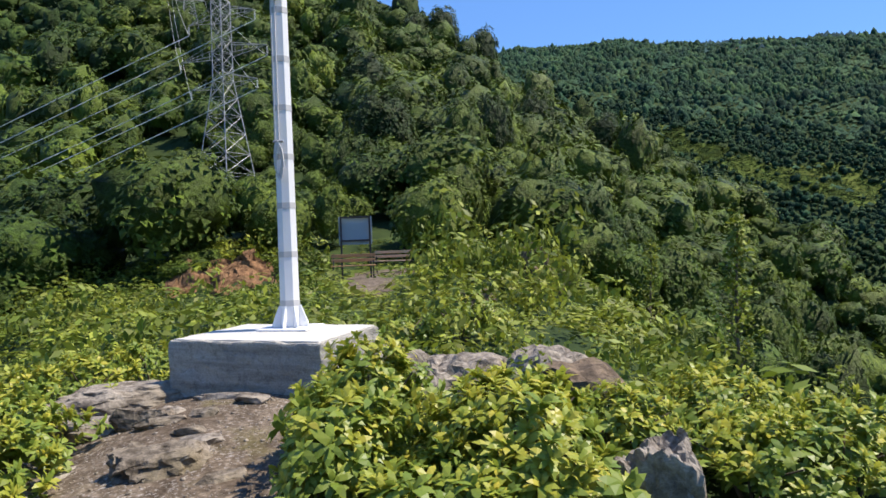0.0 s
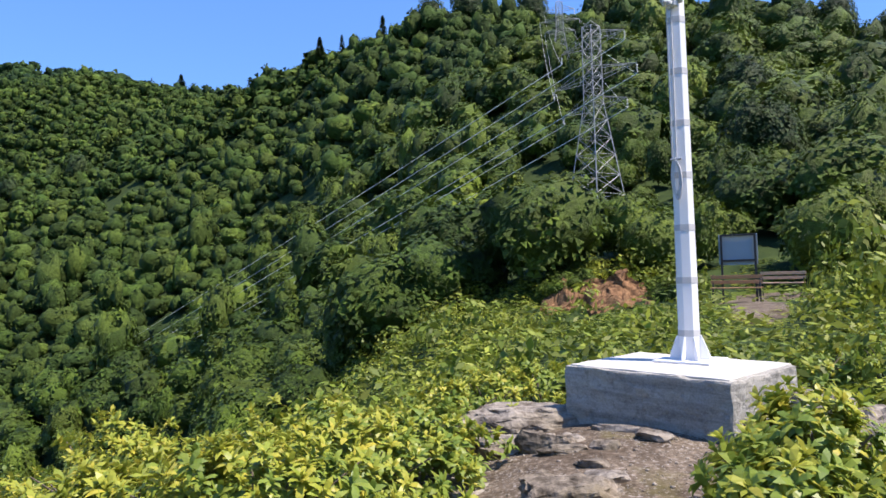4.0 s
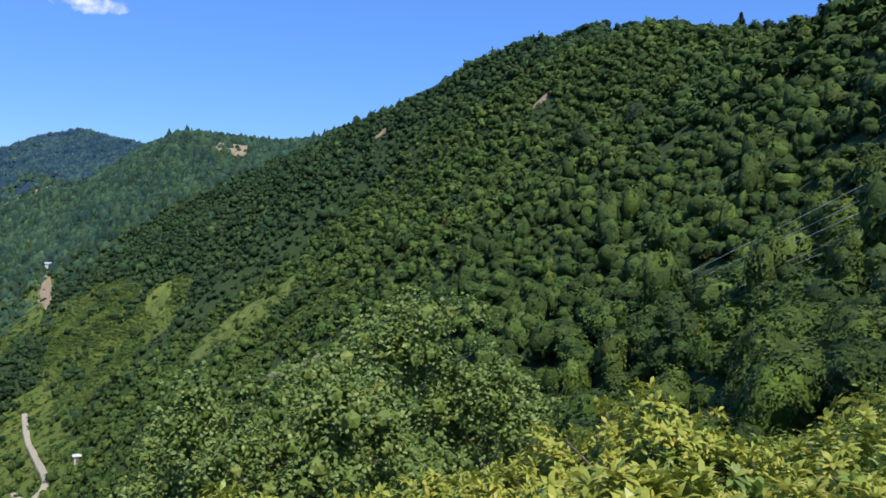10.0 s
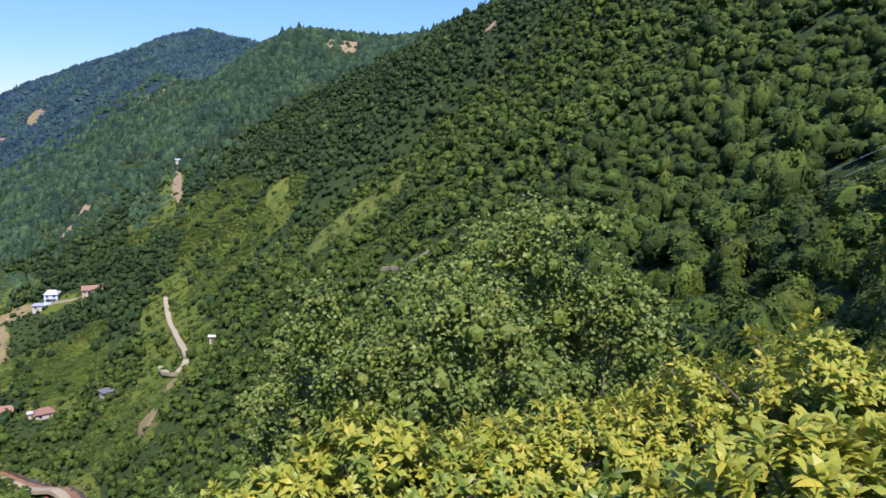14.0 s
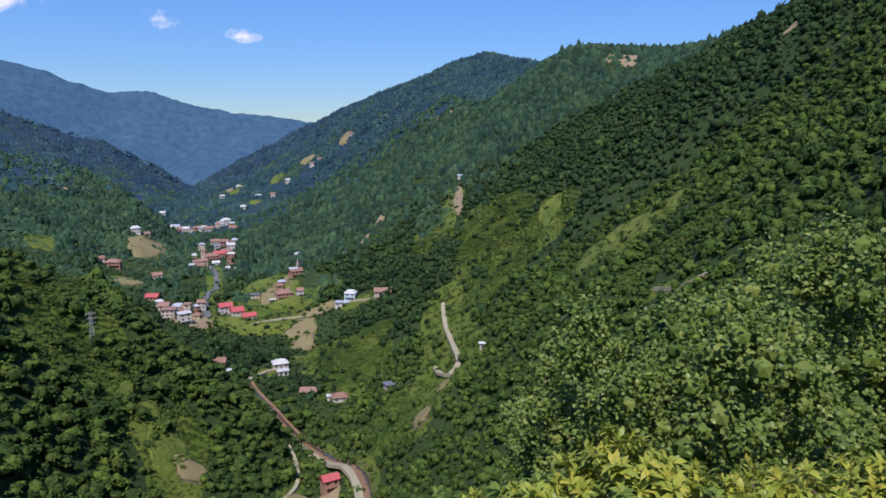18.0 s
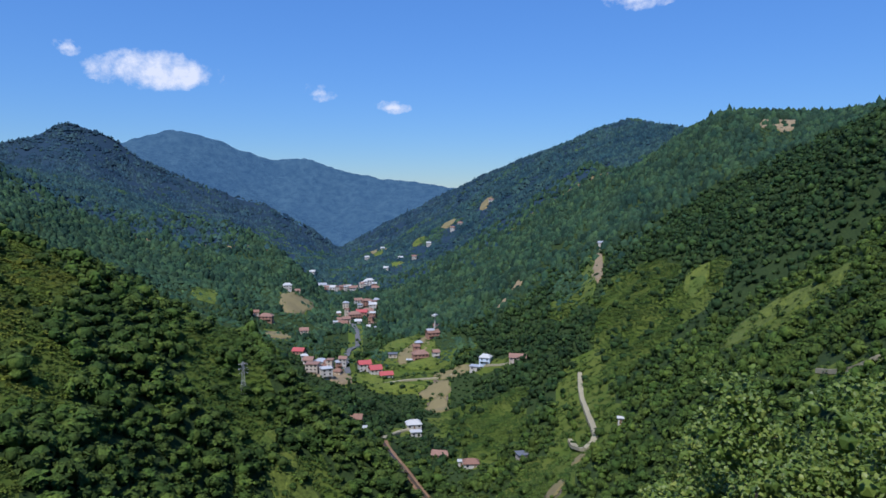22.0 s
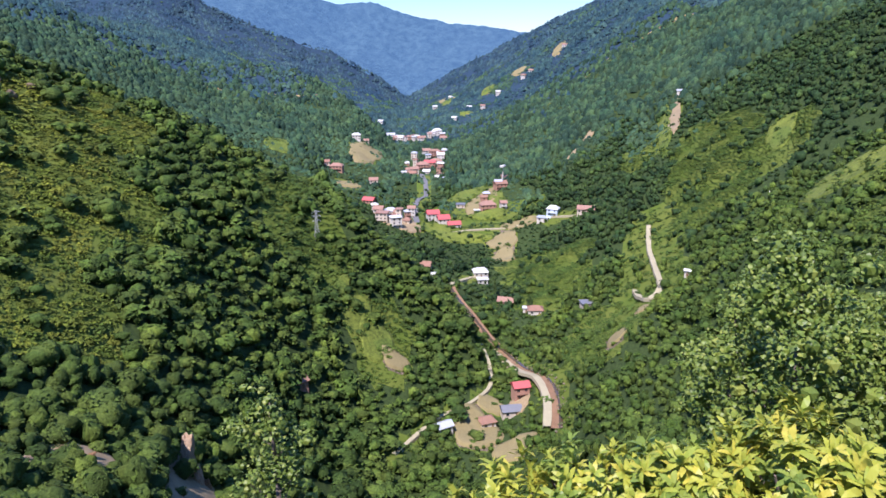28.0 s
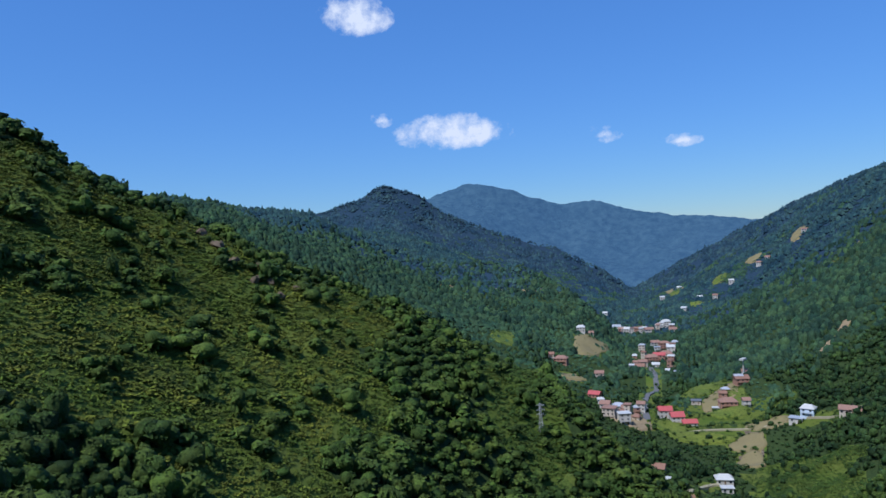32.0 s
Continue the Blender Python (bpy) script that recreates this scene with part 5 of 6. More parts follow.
def laurel(az, r, high, wide, count, seed, yellow=0.55, squash=1.0, fine=False):
    """A cherry laurel: stems from the root, and leaf clusters over a dome with gaps."""
    rng = random.Random(seed)
    p = on_ground(az, r)
    ob = thing("laurel_bush", p, "yellow-green cherry laurel bush with glossy leaves" if yellow > 0.5 else "green cherry laurel bush with glossy leaves", "bush", "laurel bushes on the knoll")
    for k in range(9):
        stems = bmesh.new()
        a, reach = k * 2.4, wide * rng.uniform(0.3, 0.8)
        top = Vector((math.cos(a) * reach, math.sin(a) * reach * squash, high * rng.uniform(0.6, 0.85)))
        mid = top * 0.5 + Vector((0, 0, high * 0.12))
        rod(stems, (0.04 * math.cos(a), 0.04 * math.sin(a), -0.15), mid, 0.014, 0.009, 5)
        rod(stems, mid, top, 0.009, 0.005, 5)
        part("stem", stems, BARK, ob)
    for i in range(int(count * 0.85)):
        a, h = rng.uniform(0, 6.283), rng.random() ** 0.75
        shell = rng.uniform(0.72, 1.1) if rng.random() < 0.8 else rng.uniform(0.35, 0.7)
        bump = 1 + 0.22 * math.sin(3 * a + seed) + 0.12 * math.sin(7 * a + 2 * seed)
        reach = wide * shell * bump * math.sqrt(max(0.04, 1 - (h * 0.97) ** 2))
        at = Vector((math.cos(a) * reach, math.sin(a) * reach * squash, high * (0.08 + 0.95 * h * shell ** 0.5)))
        out = (Vector((at.x / wide ** 2, at.y / wide ** 2, at.z / high ** 2 * 0.8)).normalized() + Vector((rng.uniform(-0.4, 0.4), rng.uniform(-0.4, 0.4), 0.55))).normalized()
        fresh = rng.random() < yellow * (0.35 + 0.9 * h) and shell > 0.7
        leaf = new("sprig", rng.choice((FINE_TOPS if fresh else FINE_LOWS) if fine else (TOPS if fresh else LOWS)))
        leaf.parent = ob
        s = rng.uniform(0.62, 1.02)
        leaf.matrix_local = Matrix.Translation(at) @ out.to_track_quat("Z", "Y").to_matrix().to_4x4() @ pose(0, 0, 0, 0, 0, rng.uniform(0, 360)) @ Matrix.Diagonal((s, s, s, 1))
    return ob


def fern(az, r, lift, size, seed):
    rng = random.Random(seed)
    p = on_ground(az, r)
    ob = thing("fern", p + Vector((0, 0, lift)), "pale green fern with arching fronds", "fern", "ferns on the knoll")
    for k in range(7):
        a = k * 0.9 + rng.uniform(-0.2, 0.2)
        vs, fs = [], []
        n = 16
        for i in range(n):
            t = i / n
            c = Vector((math.cos(a) * size * t, math.sin(a) * size * t, size * (0.55 * t - 0.75 * t * t + 0.15)))
            d = Vector((math.cos(a), math.sin(a), 0.55 - 1.5 * t)).normalized()
            for s in (-1, 1):
                side = Vector((-math.sin(a) * s, math.cos(a) * s, -0.15)).normalized()
                leaf_at(vs, fs, c, (side + d * 0.45).normalized(), Vector((0, 0, 1)), size * 0.3 * (1 - t) * min(1, 0.4 + 3 * t), size * 0.035 * (1 - t * 0.7), 0.15)
        spine = [Vector((math.cos(a) * size * t, math.sin(a) * size * t, size * (0.55 * t - 0.75 * t * t + 0.15))) for t in np.linspace(0, 0.96, 9)]
        for p0, p1 in zip(spine, spine[1:]):
            leaf_at(vs, fs, p0, (p1 - p0).normalized(), Vector((0, 0, 1)), (p1 - p0).length * 1.1, 0.004, 0.0)
        me = bpy.data.meshes.new("frond")
        me.from_pydata([v[:] for v in vs], [], fs)
        me.materials.append(FERN_LEAF)
        leaf = new("frond", me)
        leaf.parent = ob


def broadleaf(name, base, height, spread, leaves, leaf, seed, material, label, category="tree", group="", lean=(0, 0), narrow=False):
    """A tree: tapered trunk, limbs, and a crown of single leaves set on twigs round the limb ends."""
    rng = random.Random(seed)
    ob = thing(name, base, label, category, group)
    wood = bmesh.new()
    top = Vector((lean[0], lean[1], height))
    thick = max(0.015, height * 0.013)
    joints = [Vector((lean[0] * t * t + 0.06 * math.sin(5 * t + seed), lean[1] * t * t + 0.06 * math.cos(4 * t + seed), -0.3 + (height + 0.3) * t * 0.96)) for t in np.linspace(0, 1, 7)]
    for i, (a, b) in enumerate(zip(joints, joints[1:])):
        rod(wood, a, b, thick * (1 - i / 7.5), thick * (1 - (i + 1) / 7.5), 7)
    part("trunk", wood, BARK, ob, smooth=True)
    ends = []
    n = 26 if not narrow else 30
    for k in range(n):
        t = (0.3 if not narrow else 0.12) + (0.68 if not narrow else 0.86) * k / n
        i = min(5, int(t * 6))
        start = joints[i].lerp(joints[i + 1], t * 6 - i)
        a = k * 2.4 + rng.uniform(-0.4, 0.4)
        reach = spread * (math.sin(math.pi * min(1.0, 0.25 + 0.75 * t)) ** 0.7 if not narrow else (1.05 - t)) * rng.uniform(0.65, 1.15)
        end = start + Vector((math.cos(a) * reach, math.sin(a) * reach, reach * rng.uniform(0.15, 0.75) + 0.1))
        part("limb", rod(bmesh.new(), start, end, thick * 0.35 * (1.1 - t), 0.004, 5), BARK, ob)
        ends += [start.lerp(end, u) for u in (0.6, 1.0)]
    ends.append(joints[-1])
    # each limb end carries a clump: a shaded heart, and leaves standing out all round it
    vs, fs, clumps = [], [], []
    heart, sides = ball(1, np.random.RandomState(seed), 0.15)
    for e in ends:
        for k in range(2 if narrow else 3):
            size = spread * rng.uniform(0.11, 0.21)
            c = e + Vector((rng.gauss(0, 1), rng.gauss(0, 1), rng.gauss(0.2, 0.7))) * spread * (0.05 if k == 0 else 0.16)
            clumps.append((c, size))
            if not narrow:
                n = len(vs)
                vs += [c + Vector(h) * size * 0.4 for h in heart]
                fs += [(n + int(x), n + int(y), n + int(z)) for x, y, z in sides]
    for i in range(leaves):
        c, size = rng.choice(clumps)
        out = Vector((rng.gauss(0, 1), rng.gauss(0, 1), rng.gauss(0.35, 0.8))).normalized()
        d = (out * 0.5 + Vector((rng.gauss(0, 0.7), rng.gauss(0, 0.7), rng.gauss(0.1, 0.5)))).normalized()
        up = out + Vector((rng.gauss(0, 0.3), rng.gauss(0, 0.3), 0.7))
        up = (up - d * up.dot(d)).normalized()
        k = leaf * rng.uniform(0.65, 1.25)
        leaf_at(vs, fs, c + out * size * rng.uniform(0.6, 1.1), d, up, k, k * 0.3, 0.15)
    me = bpy.data.meshes.new("crown")
    me.from_pydata([v[:] for v in vs], [], fs)
    me.materials.append(material)
    crown_ob = new("crown", me)
    crown_ob.parent = ob
    return ob


def tree_from_eye(az, away, top_slope, spread, leaves, leaf, seed, label, eye=(-2.0, 0.85, 0.17), narrow=False):
    """A young tree on the slope, at a bearing and distance from the end of the path, with its top at the given slope."""
    x, y = eye[0] + away * math.sin(radians(az)), eye[1] + away * math.cos(radians(az))
    z = ground_at(x, y)
    top = eye[2] + away * math.tan(radians(top_slope))
    return broadleaf("young_tree", (x, y, z), top - z, spread, leaves, leaf, seed, TREE_LEAF, label, "tree", "young trees on the slope", narrow=narrow)


LAURELS = [
    (1.5, 3.3, 0.4, 0.65, 220, 0.55), (-6.4, 4.4, 0.74, 0.48, 200, 0.65), (9, 3.3, 0.5, 0.45, 170, 0.7), (4.5, 3.7, 0.66, 0.6, 240, 0.75), (-4, 2.5, 0.4, 0.5, 130, 0.4), (-8.6, 3.7, 0.6, 0.42, 190, 0.45),
    (13.5, 4.7, 0.45, 0.5, 140, 0.5), (21, 5.6, 0.6, 0.6, 150, 0.6), (24, 4.6, 0.55, 0.6, 150, 0.5), (29.5, 5.2, 0.6, 0.7, 160, 0.6),
    (-27.5, 8.0, 0.55, 0.65, 120, 0.6), (-31, 7.0, 0.6, 0.6, 130, 0.65), (-23, 8.8, 0.5, 0.6, 100, 0.5), (-3.5, 9.0, 0.55, 0.6, 100, 0.4), (1.0, 10.5, 0.75, 0.8, 120, 0.4), (-33.5, 5.6, 0.62, 0.6, 170, 0.6), (-38.5, 5.0, 0.72, 0.72, 240, 0.7), (-46, 4.4, 0.76, 0.8, 270, 0.75), (-54, 4.6, 0.68, 0.8, 260, 0.8),
    (-42, 6.4, 0.95, 0.9, 190, 0.6), (-51, 6.1, 0.86, 0.9, 220, 0.7),
]


def laurel_from_eye(az, away, top_slope, wide, count, seed, yellow, eye=(-2.0, 0.85, 0.17)):
    x, y = eye[0] + away * math.sin(radians(az)), eye[1] + away * math.cos(radians(az))
    top = eye[2] + away * math.tan(radians(top_slope))
    laurel(math.degrees(math.atan2(x, y)), math.hypot(x, y), top - ground_at(x, y), wide, count, seed, yellow, fine=True)


for i, (az, away, slope, wide, count, yellow) in enumerate((
        (-48, 4.2, -15.5, 0.8, 290, 0.85), (-56, 4.4, -19.5, 0.8, 290, 0.9), (-62, 4.0, -23.5, 0.75, 270, 0.85), (-68, 3.6, -25.0, 0.65, 230, 0.8), (-75, 3.3, -28.5, 0.6, 210, 0.75),
        (-82, 3.2, -28.5, 0.55, 190, 0.75), (-87.5, 3.0, -27.0, 0.5, 190, 0.7), (-95, 2.9, -30.0, 0.45, 160, 0.65), (-102, 2.8, -31.5, 0.42, 150, 0.6), (-109, 2.8, -33.5, 0.36, 110, 0.55))):
    laurel_from_eye(az, away, slope, wide, count, 80 + i, yellow)
for i, (az, r, high, wide, count, yellow) in enumerate(LAURELS):
    laurel(az, r, high, wide, count, 40 + i, yellow)
fern(-58, 3.6, 0.05, 0.55, 3)
fern(-70.4, 6.4, 0.1, 0.85, 4)
fern(-47, 3.2, 0.02, 0.5, 5)

tree_from_eye(-73.5, 8.6, -8.4, 1.5, 11600, 0.066, 1, "leafy young tree with grey-green leaves below the knoll")
tree_from_eye(-66, 8.4, -13.5, 1.0, 4930, 0.073, 2, "leafy young tree with grey-green leaves below the knoll")
tree_from_eye(-84.5, 7.4, -18.0, 1.0, 6960, 0.059, 3, "leafy young tree with grey-green leaves below the knoll")
tree_from_eye(-90.5, 5.6, -15.0, 0.8, 7830, 0.048, 4, "slender young tree with rounded leaves on the slope")
tree_from_eye(-94.5, 6.4, -19.0, 0.65, 6380, 0.044, 5, "leafy young tree with grey-green leaves below the knoll")
tree_from_eye(-78, 6.0, -16.5, 1.15, 7830, 0.056, 6, "leafy young tree with grey-green leaves below the knoll")
tree_from_eye(-88, 7.2, -19.5, 1.1, 7830, 0.056, 7, "leafy young tree with grey-green leaves below the knoll")
tree_from_eye(-134.0, 5.2, -26.5, 0.5, 3480, 0.041, 8, "slender sapling with yellow-green leaves on the slope")
for az, r, high, wide, leaves, seed in ((23.0, 13.5, 4.0, 0.55, 900, 21), (16.6, 26.0, 4.2, 0.8, 700, 22), (29.0, 17.0, 3.2, 0.9, 900, 23)):
    broadleaf("slender_tree", on_ground(az, r), high, wide, leaves, 0.11, seed, SHRUB_LEAF, "thin sparse young tree standing on the slope", "tree", "slender trees", narrow=True)


# ---- shrubs all over the knoll ----
def build_shrubs():
    rng = np.random.RandomState(8)
    templates = [sprays(rng, 3, 125, 0.115, 0.95, 0.34) for _ in range(7)]
    x, y, az, r = loose_grid(5.0, 33.0, 0.93, rng, -98, 40)
    n = len(x)
    keep = cover_at(x, y) < 0.5
    for px, py, rad in ((-1.5, 6.5, 1.3), (-2.6, 6.0, 0.9), (-2.0, 0.9, 2.6), (-0.4, 6.0, 0.7), (0.15, 6.9, 0.8), (1.0, 6.5, 0.75), (1.2, 5.9, 0.6), (2.7, 19.8, 0.6)):
        keep &= np.hypot(x - px, y - py) > rad
    keep &= ~((az < -36) & (r < 7.0)) & ~((az > -8) & (az < 14) & (r < 5.2))
    keep &= (np.hypot(x + 2.9, y - 24.3) > 0.9) & (np.hypot(x + 2.0, y - 27.1) > 1.1) & ~((np.abs(az + 6.6) < 3.0) & (r > 22.5) & (r < 25.4))
    keep &= rng.uniform(size=n) < np.where(r > 14, 0.85, 0.95)
    keep &= (az > -62) | (r < 19)
    x, y, r = x[keep], y[keep], r[keep]
    size = rng.uniform(0.36, 0.9, len(x)) * np.clip(0.75 + r / 40, 0.8, 1.3)
    high = size * rng.uniform(0.5, 1.0, len(x)) * np.clip(1 + 0.35 * wave(x, y, 4.5, 91), 0.5, 1.25) * np.where((np.abs(np.degrees(np.arctan2(x, y)) + 6.0) < 4.5) & (r > 11), 0.32, np.where((np.abs(np.degrees(np.arctan2(x, y)) + 17) < 6) & (r > 16) & (r < 28.5), 0.28, np.where((np.abs(np.degrees(np.arctan2(x, y)) - 3.5) < 5.5) & (r > 13) & (r < 22), 1.5, 0.9)))
    scatter("undergrowth", templates, np.stack([x, y, ground(x, y) - 0.08], 1), size, high, SHRUB_LEAF, rng, "low green shrubs and brambles covering the knoll", "shrubs")


build_shrubs()


# ---- single trees that stand out against the sky ----
def standing_tree(az, r, height, spread, seed, label, conifer=False):
    rng = np.random.RandomState(seed)
    p = on_ground(az, r)
    ob = thing("dark_conifer" if conifer else "hill_tree", p - Vector((0, 0, 0.3)), label, "tree", "trees on the skyline")
    part("trunk", rod(bmesh.new(), (0, 0, 0), (0, 0, height * 0.85), height * 0.025, height * 0.006, 7), BARK, ob)
    if conifer:
        vs, qs, n = [], [], 0
        for i in range(520):
            t = rng.uniform(0.12, 1.0)
            a, reach = rng.uniform(0, 6.283), spread * (1.04 - t) * rng.uniform(0.35, 1.0)
            c = np.array((math.cos(a) * reach, math.sin(a) * reach, height * t - reach * 0.25))
            d = np.array((math.cos(a), math.sin(a), -0.35)) * spread * 0.2
            s = np.array((-math.sin(a), math.cos(a), 0)) * spread * 0.12
            vs += [c - d * 0.5, c + s, c + d, c - s]
            qs.append((n, n + 1, n + 2, n + 3))
            n += 4
        me = raw_mesh("crown", np.array(vs), np.array(qs), LEAF_DARK)
    else:
        v, t, q = crown(rng, 22, 900, 0.085, 4, 1.0, 0.82)
        me = raw_mesh("crown", (v + (0, 0, 0.75)) * (spread * 0.85, spread * 0.85, height * 0.5) + (0, 0, height * 0.1), [t, q], LEAF_DARK)
    c = new("crown", me)
    c.parent = ob


LEAF_DARK = foliage("dark_tree_leaves", [(0.035, 0.07, 0.02), (0.05, 0.09, 0.024), (0.06, 0.105, 0.028)], 3.0, 0.4, 0.25, relief=0.8, grain=3.0)
for i, (az, r, height, spread, conifer) in enumerate((
        (0.6, 112, 9.5, 3.6, False), (3.9, 112, 9.0, 3.0, False), (-1.6, 112, 7.5, 3.0, False), (13.4, 92, 9.0, 3.0, False), (-16.2, 130, 10.0, 3.2, False), (-21.6, 146, 11.0, 4.2, False),
        (-4.6, 52, 8.0, 3.4, False), (1.5, 50, 6.5, 1.8, False), (4.5, 58, 8.0, 2.2, False), (-27.0, 158, 11.5, 5.0, False), (-30.0, 166, 9.0, 4.0, False),
        (-34.0, 190, 11.0, 2.6, True), (-37.4, 204, 8.0, 1.8, True), (-39.2, 215, 9.5, 2.8, True), (-43.0, 250, 7.0, 3.2, False), (-50.0, 448, 9.0, 4.0, True), (-52.6, 455, 8.0, 3.0, True),
        (-57.3, 250, 12.0, 5.0, False), (-61.5, 265, 10.0, 4.5, False), (-5.8, 70, 8.0, 4.0, False), (8.0, 75, 9.0, 3.0, False))):
    standing_tree(az, r, height, spread, 300 + i, "dark pointed conifer on the ridge" if conifer else "broad dark green tree rising above the wood", conifer)

# ---- pylons and lines ----
CABLE = plain("bright_aluminium_cable", (0.78, 0.78, 0.74), 0.5, 0.05, 1.0)
INSULATOR = plain("glazed_insulator", (0.55, 0.57, 0.55), 0.2, 0.1, 5.0)


def pylon(at, height, base, neck, arms, turn, label, bar=0.06):
    """A lattice tower: legs, braces face by face, cross arms with insulators. Returns the hanging points, in the world."""
    ob = thing("pylon", at, label, "pylon", "steel pylons", turn)

    def corner(k, t):
        half = 0.5 * (base + (neck - base) * min(1.0, t / 0.62)) if t < 0.62 else 0.5 * neck * (1 - 0.25 * (t - 0.62))
        return Vector((half * (1, 1, -1, -1)[k], half * (1, -1, -1, 1)[k], height * t))
    levels = [0, 0.1, 0.2, 0.29, 0.38, 0.46, 0.54, 0.62, 0.68, 0.74, 0.8, 0.86, 0.92, 0.97]
    for k in range(4):
        part("leg", cord(bmesh.new(), [corner(k, t) for t in levels], bar * 0.75, 4), GALVANISED, ob)
        j = (k + 1) % 4
        for a, b in zip(levels, levels[1:]):
            bm = cord(bmesh.new(), [corner(k, a), corner(j, b)], bar * 0.42, 4)
            cord(bm, [corner(j, a), corner(k, b)], bar * 0.42, 4)
            cord(bm, [corner(k, b), corner(j, b)], bar * 0.36, 4)
            part("brace", bm, GALVANISED, ob)
    part("peak", cord(cord(bmesh.new(), [corner(0, 0.97), (0, 0, height)], bar * 0.5, 4), [corner(2, 0.97), (0, 0, height)], bar * 0.5, 4), GALVANISED, ob)
    hang = []
    m = Matrix.Translation(at) @ pose(0, 0, 0, 0, 0, turn)
    for t, reach in arms:
        for s in (-1, 1):
            tip = Vector((s * reach, 0, height * t))
            bm = bmesh.new()
            for k in (0, 1) if s > 0 else (2, 3):
                cord(bm, [corner(k, t - 0.01), tip], bar * 0.5, 4)
                cord(bm, [corner(k, t + 0.045), tip], bar * 0.45, 4)
                for u in (0.3, 0.6):
                    cord(bm, [corner(k, t - 0.01).lerp(tip, u), corner(k, t + 0.045).lerp(tip, u)], bar * 0.3, 4)
            arm = part("cross_arm", bm, GALVANISED, ob)
            bm = bmesh.new()
            for q in range(6):
                rod(bm, tip + Vector((0, 0, -0.1 - 0.09 * q)), tip + Vector((0, 0, -0.15 - 0.09 * q)), 0.03, 0.07, 6)
            part("insulator", bm, INSULATOR, arm)
            hang.append(m @ (tip + Vector((0, 0, -0.66))))
    return hang


def line_between(a, b, sag, radius, label="bright overhead power cable sagging between pylons"):
    curve = bpy.data.curves.new("power_cable", "CURVE")
    curve.dimensions, curve.bevel_depth, curve.bevel_resolution = "3D", radius, 1
    spline = curve.splines.new("POLY")
    n = 40
    spline.points.add(n)
    for i in range(n + 1):
        t = i / n
        p = a.lerp(b, t) + Vector((0, 0, -sag * 4 * t * (1 - t)))
        spline.points[i].co = (*p, 1)
    curve.materials.append(CABLE)
    return tagged(new("power_cable", curve), label, "cable", "power cables")


near_at, rear_at = on_ground(-17.1, 47.0), on_ground(-19.4, 104.0)
top_z = 47.0 * math.tan(radians(19.4))
near_high = top_z - near_at.z
hang_near = pylon(near_at - Vector((0, 0, 0.4)), near_high + 0.4, 3.2, 0.9, [((z - near_at.z) / near_high, s) for z, s in ((15.1, 2.9), (12.8, 3.8), (10.9, 2.9))], -28, "grey galvanised lattice pylon standing in the wood", 0.045)
rear_high = 104.0 * math.tan(radians(21.1)) - rear_at.z
hang_rear = pylon(rear_at, rear_high, 3.2, 1.1, [(0.88, 2.2), (0.74, 2.9), (0.6, 2.2)], 17, "grey lattice pylon higher up the wooded slope")
fx, fy = polar(-68.5, 430)
far_mid = Vector((fx, fy, 430 * math.tan(radians(-12.6)) + 6))
for k, p in enumerate(hang_near):
    side, level = (-1, 1)[k % 2], k // 2
    far = far_mid + Vector((2.6 * side * math.sin(radians(68)), 2.6 * side, 6.0 - 4.5 * level))
    line_between(p, far, 5.0, 0.026)
    line_between(p, hang_rear[k], 0.8, 0.009)
p = on_ground(-131.0, 345)
pylon(p, 16.0, 2.6, 0.9, [(0.92, 2.2), (0.78, 2.2), (0.64, 2.2)], -30, "thin pale lattice pylon on the valley side", 0.07)

# ---- lanes, stream, village ----
GRAVEL_ROAD = plain("pale_gravel_road", (0.32, 0.285, 0.18), 0.95, 0.2, 0.3, relief=0.3, grain=4.0)
RIVER_STONE = plain("brown_river_gravel", (0.22, 0.125, 0.065), 0.9, 0.4, 0.25, relief=0.4, grain=3.0)
ASPHALT = plain("grey_asphalt", (0.12, 0.12, 0.125), 0.85, 0.2, 0.4, grain=5.0)
WATER = plain("dark_stream_water", (0.07, 0.05, 0.03), 0.15, 0.2, 0.5)


def ribbon(name, route, wide, material, label, lift=0.25, shift=0.0, category="road", kind="structure"):
    """A lane laid on the ground, level across, with a raised body under it."""
    pts = along(route, 4.0)
    bm = bmesh.new()
    last = None
    zs = ground([p.x for p in pts], [p.y for p in pts])
    zs = np.convolve(np.pad(zs, 2, mode="edge"), [0.2] * 5, "valid")
    for i, p in enumerate(pts):
        d = (pts[min(i + 1, len(pts) - 1)] - pts[max(i - 1, 0)]).normalized()
        side = Vector((-d.y, d.x, 0))
        c = Vector((p.x, p.y, zs[i] + lift)) + side * shift
        w = wide * (0.5 + 0.12 * noise.noise(p * 0.08))
        row = [bm.verts.new(c + side * s * w + Vector((0, 0, dz))) for s, dz in ((-1.12, -1.6), (-1, 0), (-0.35, 0.08), (0.35, 0.08), (1, 0), (1.12, -1.6))]
        if last:
            for a in range(5):
                bm.faces.new((last[a], last[a + 1], row[a + 1], row[a]))
        last = row
    return tagged(part(name, bm, material), label, category, kind=kind)


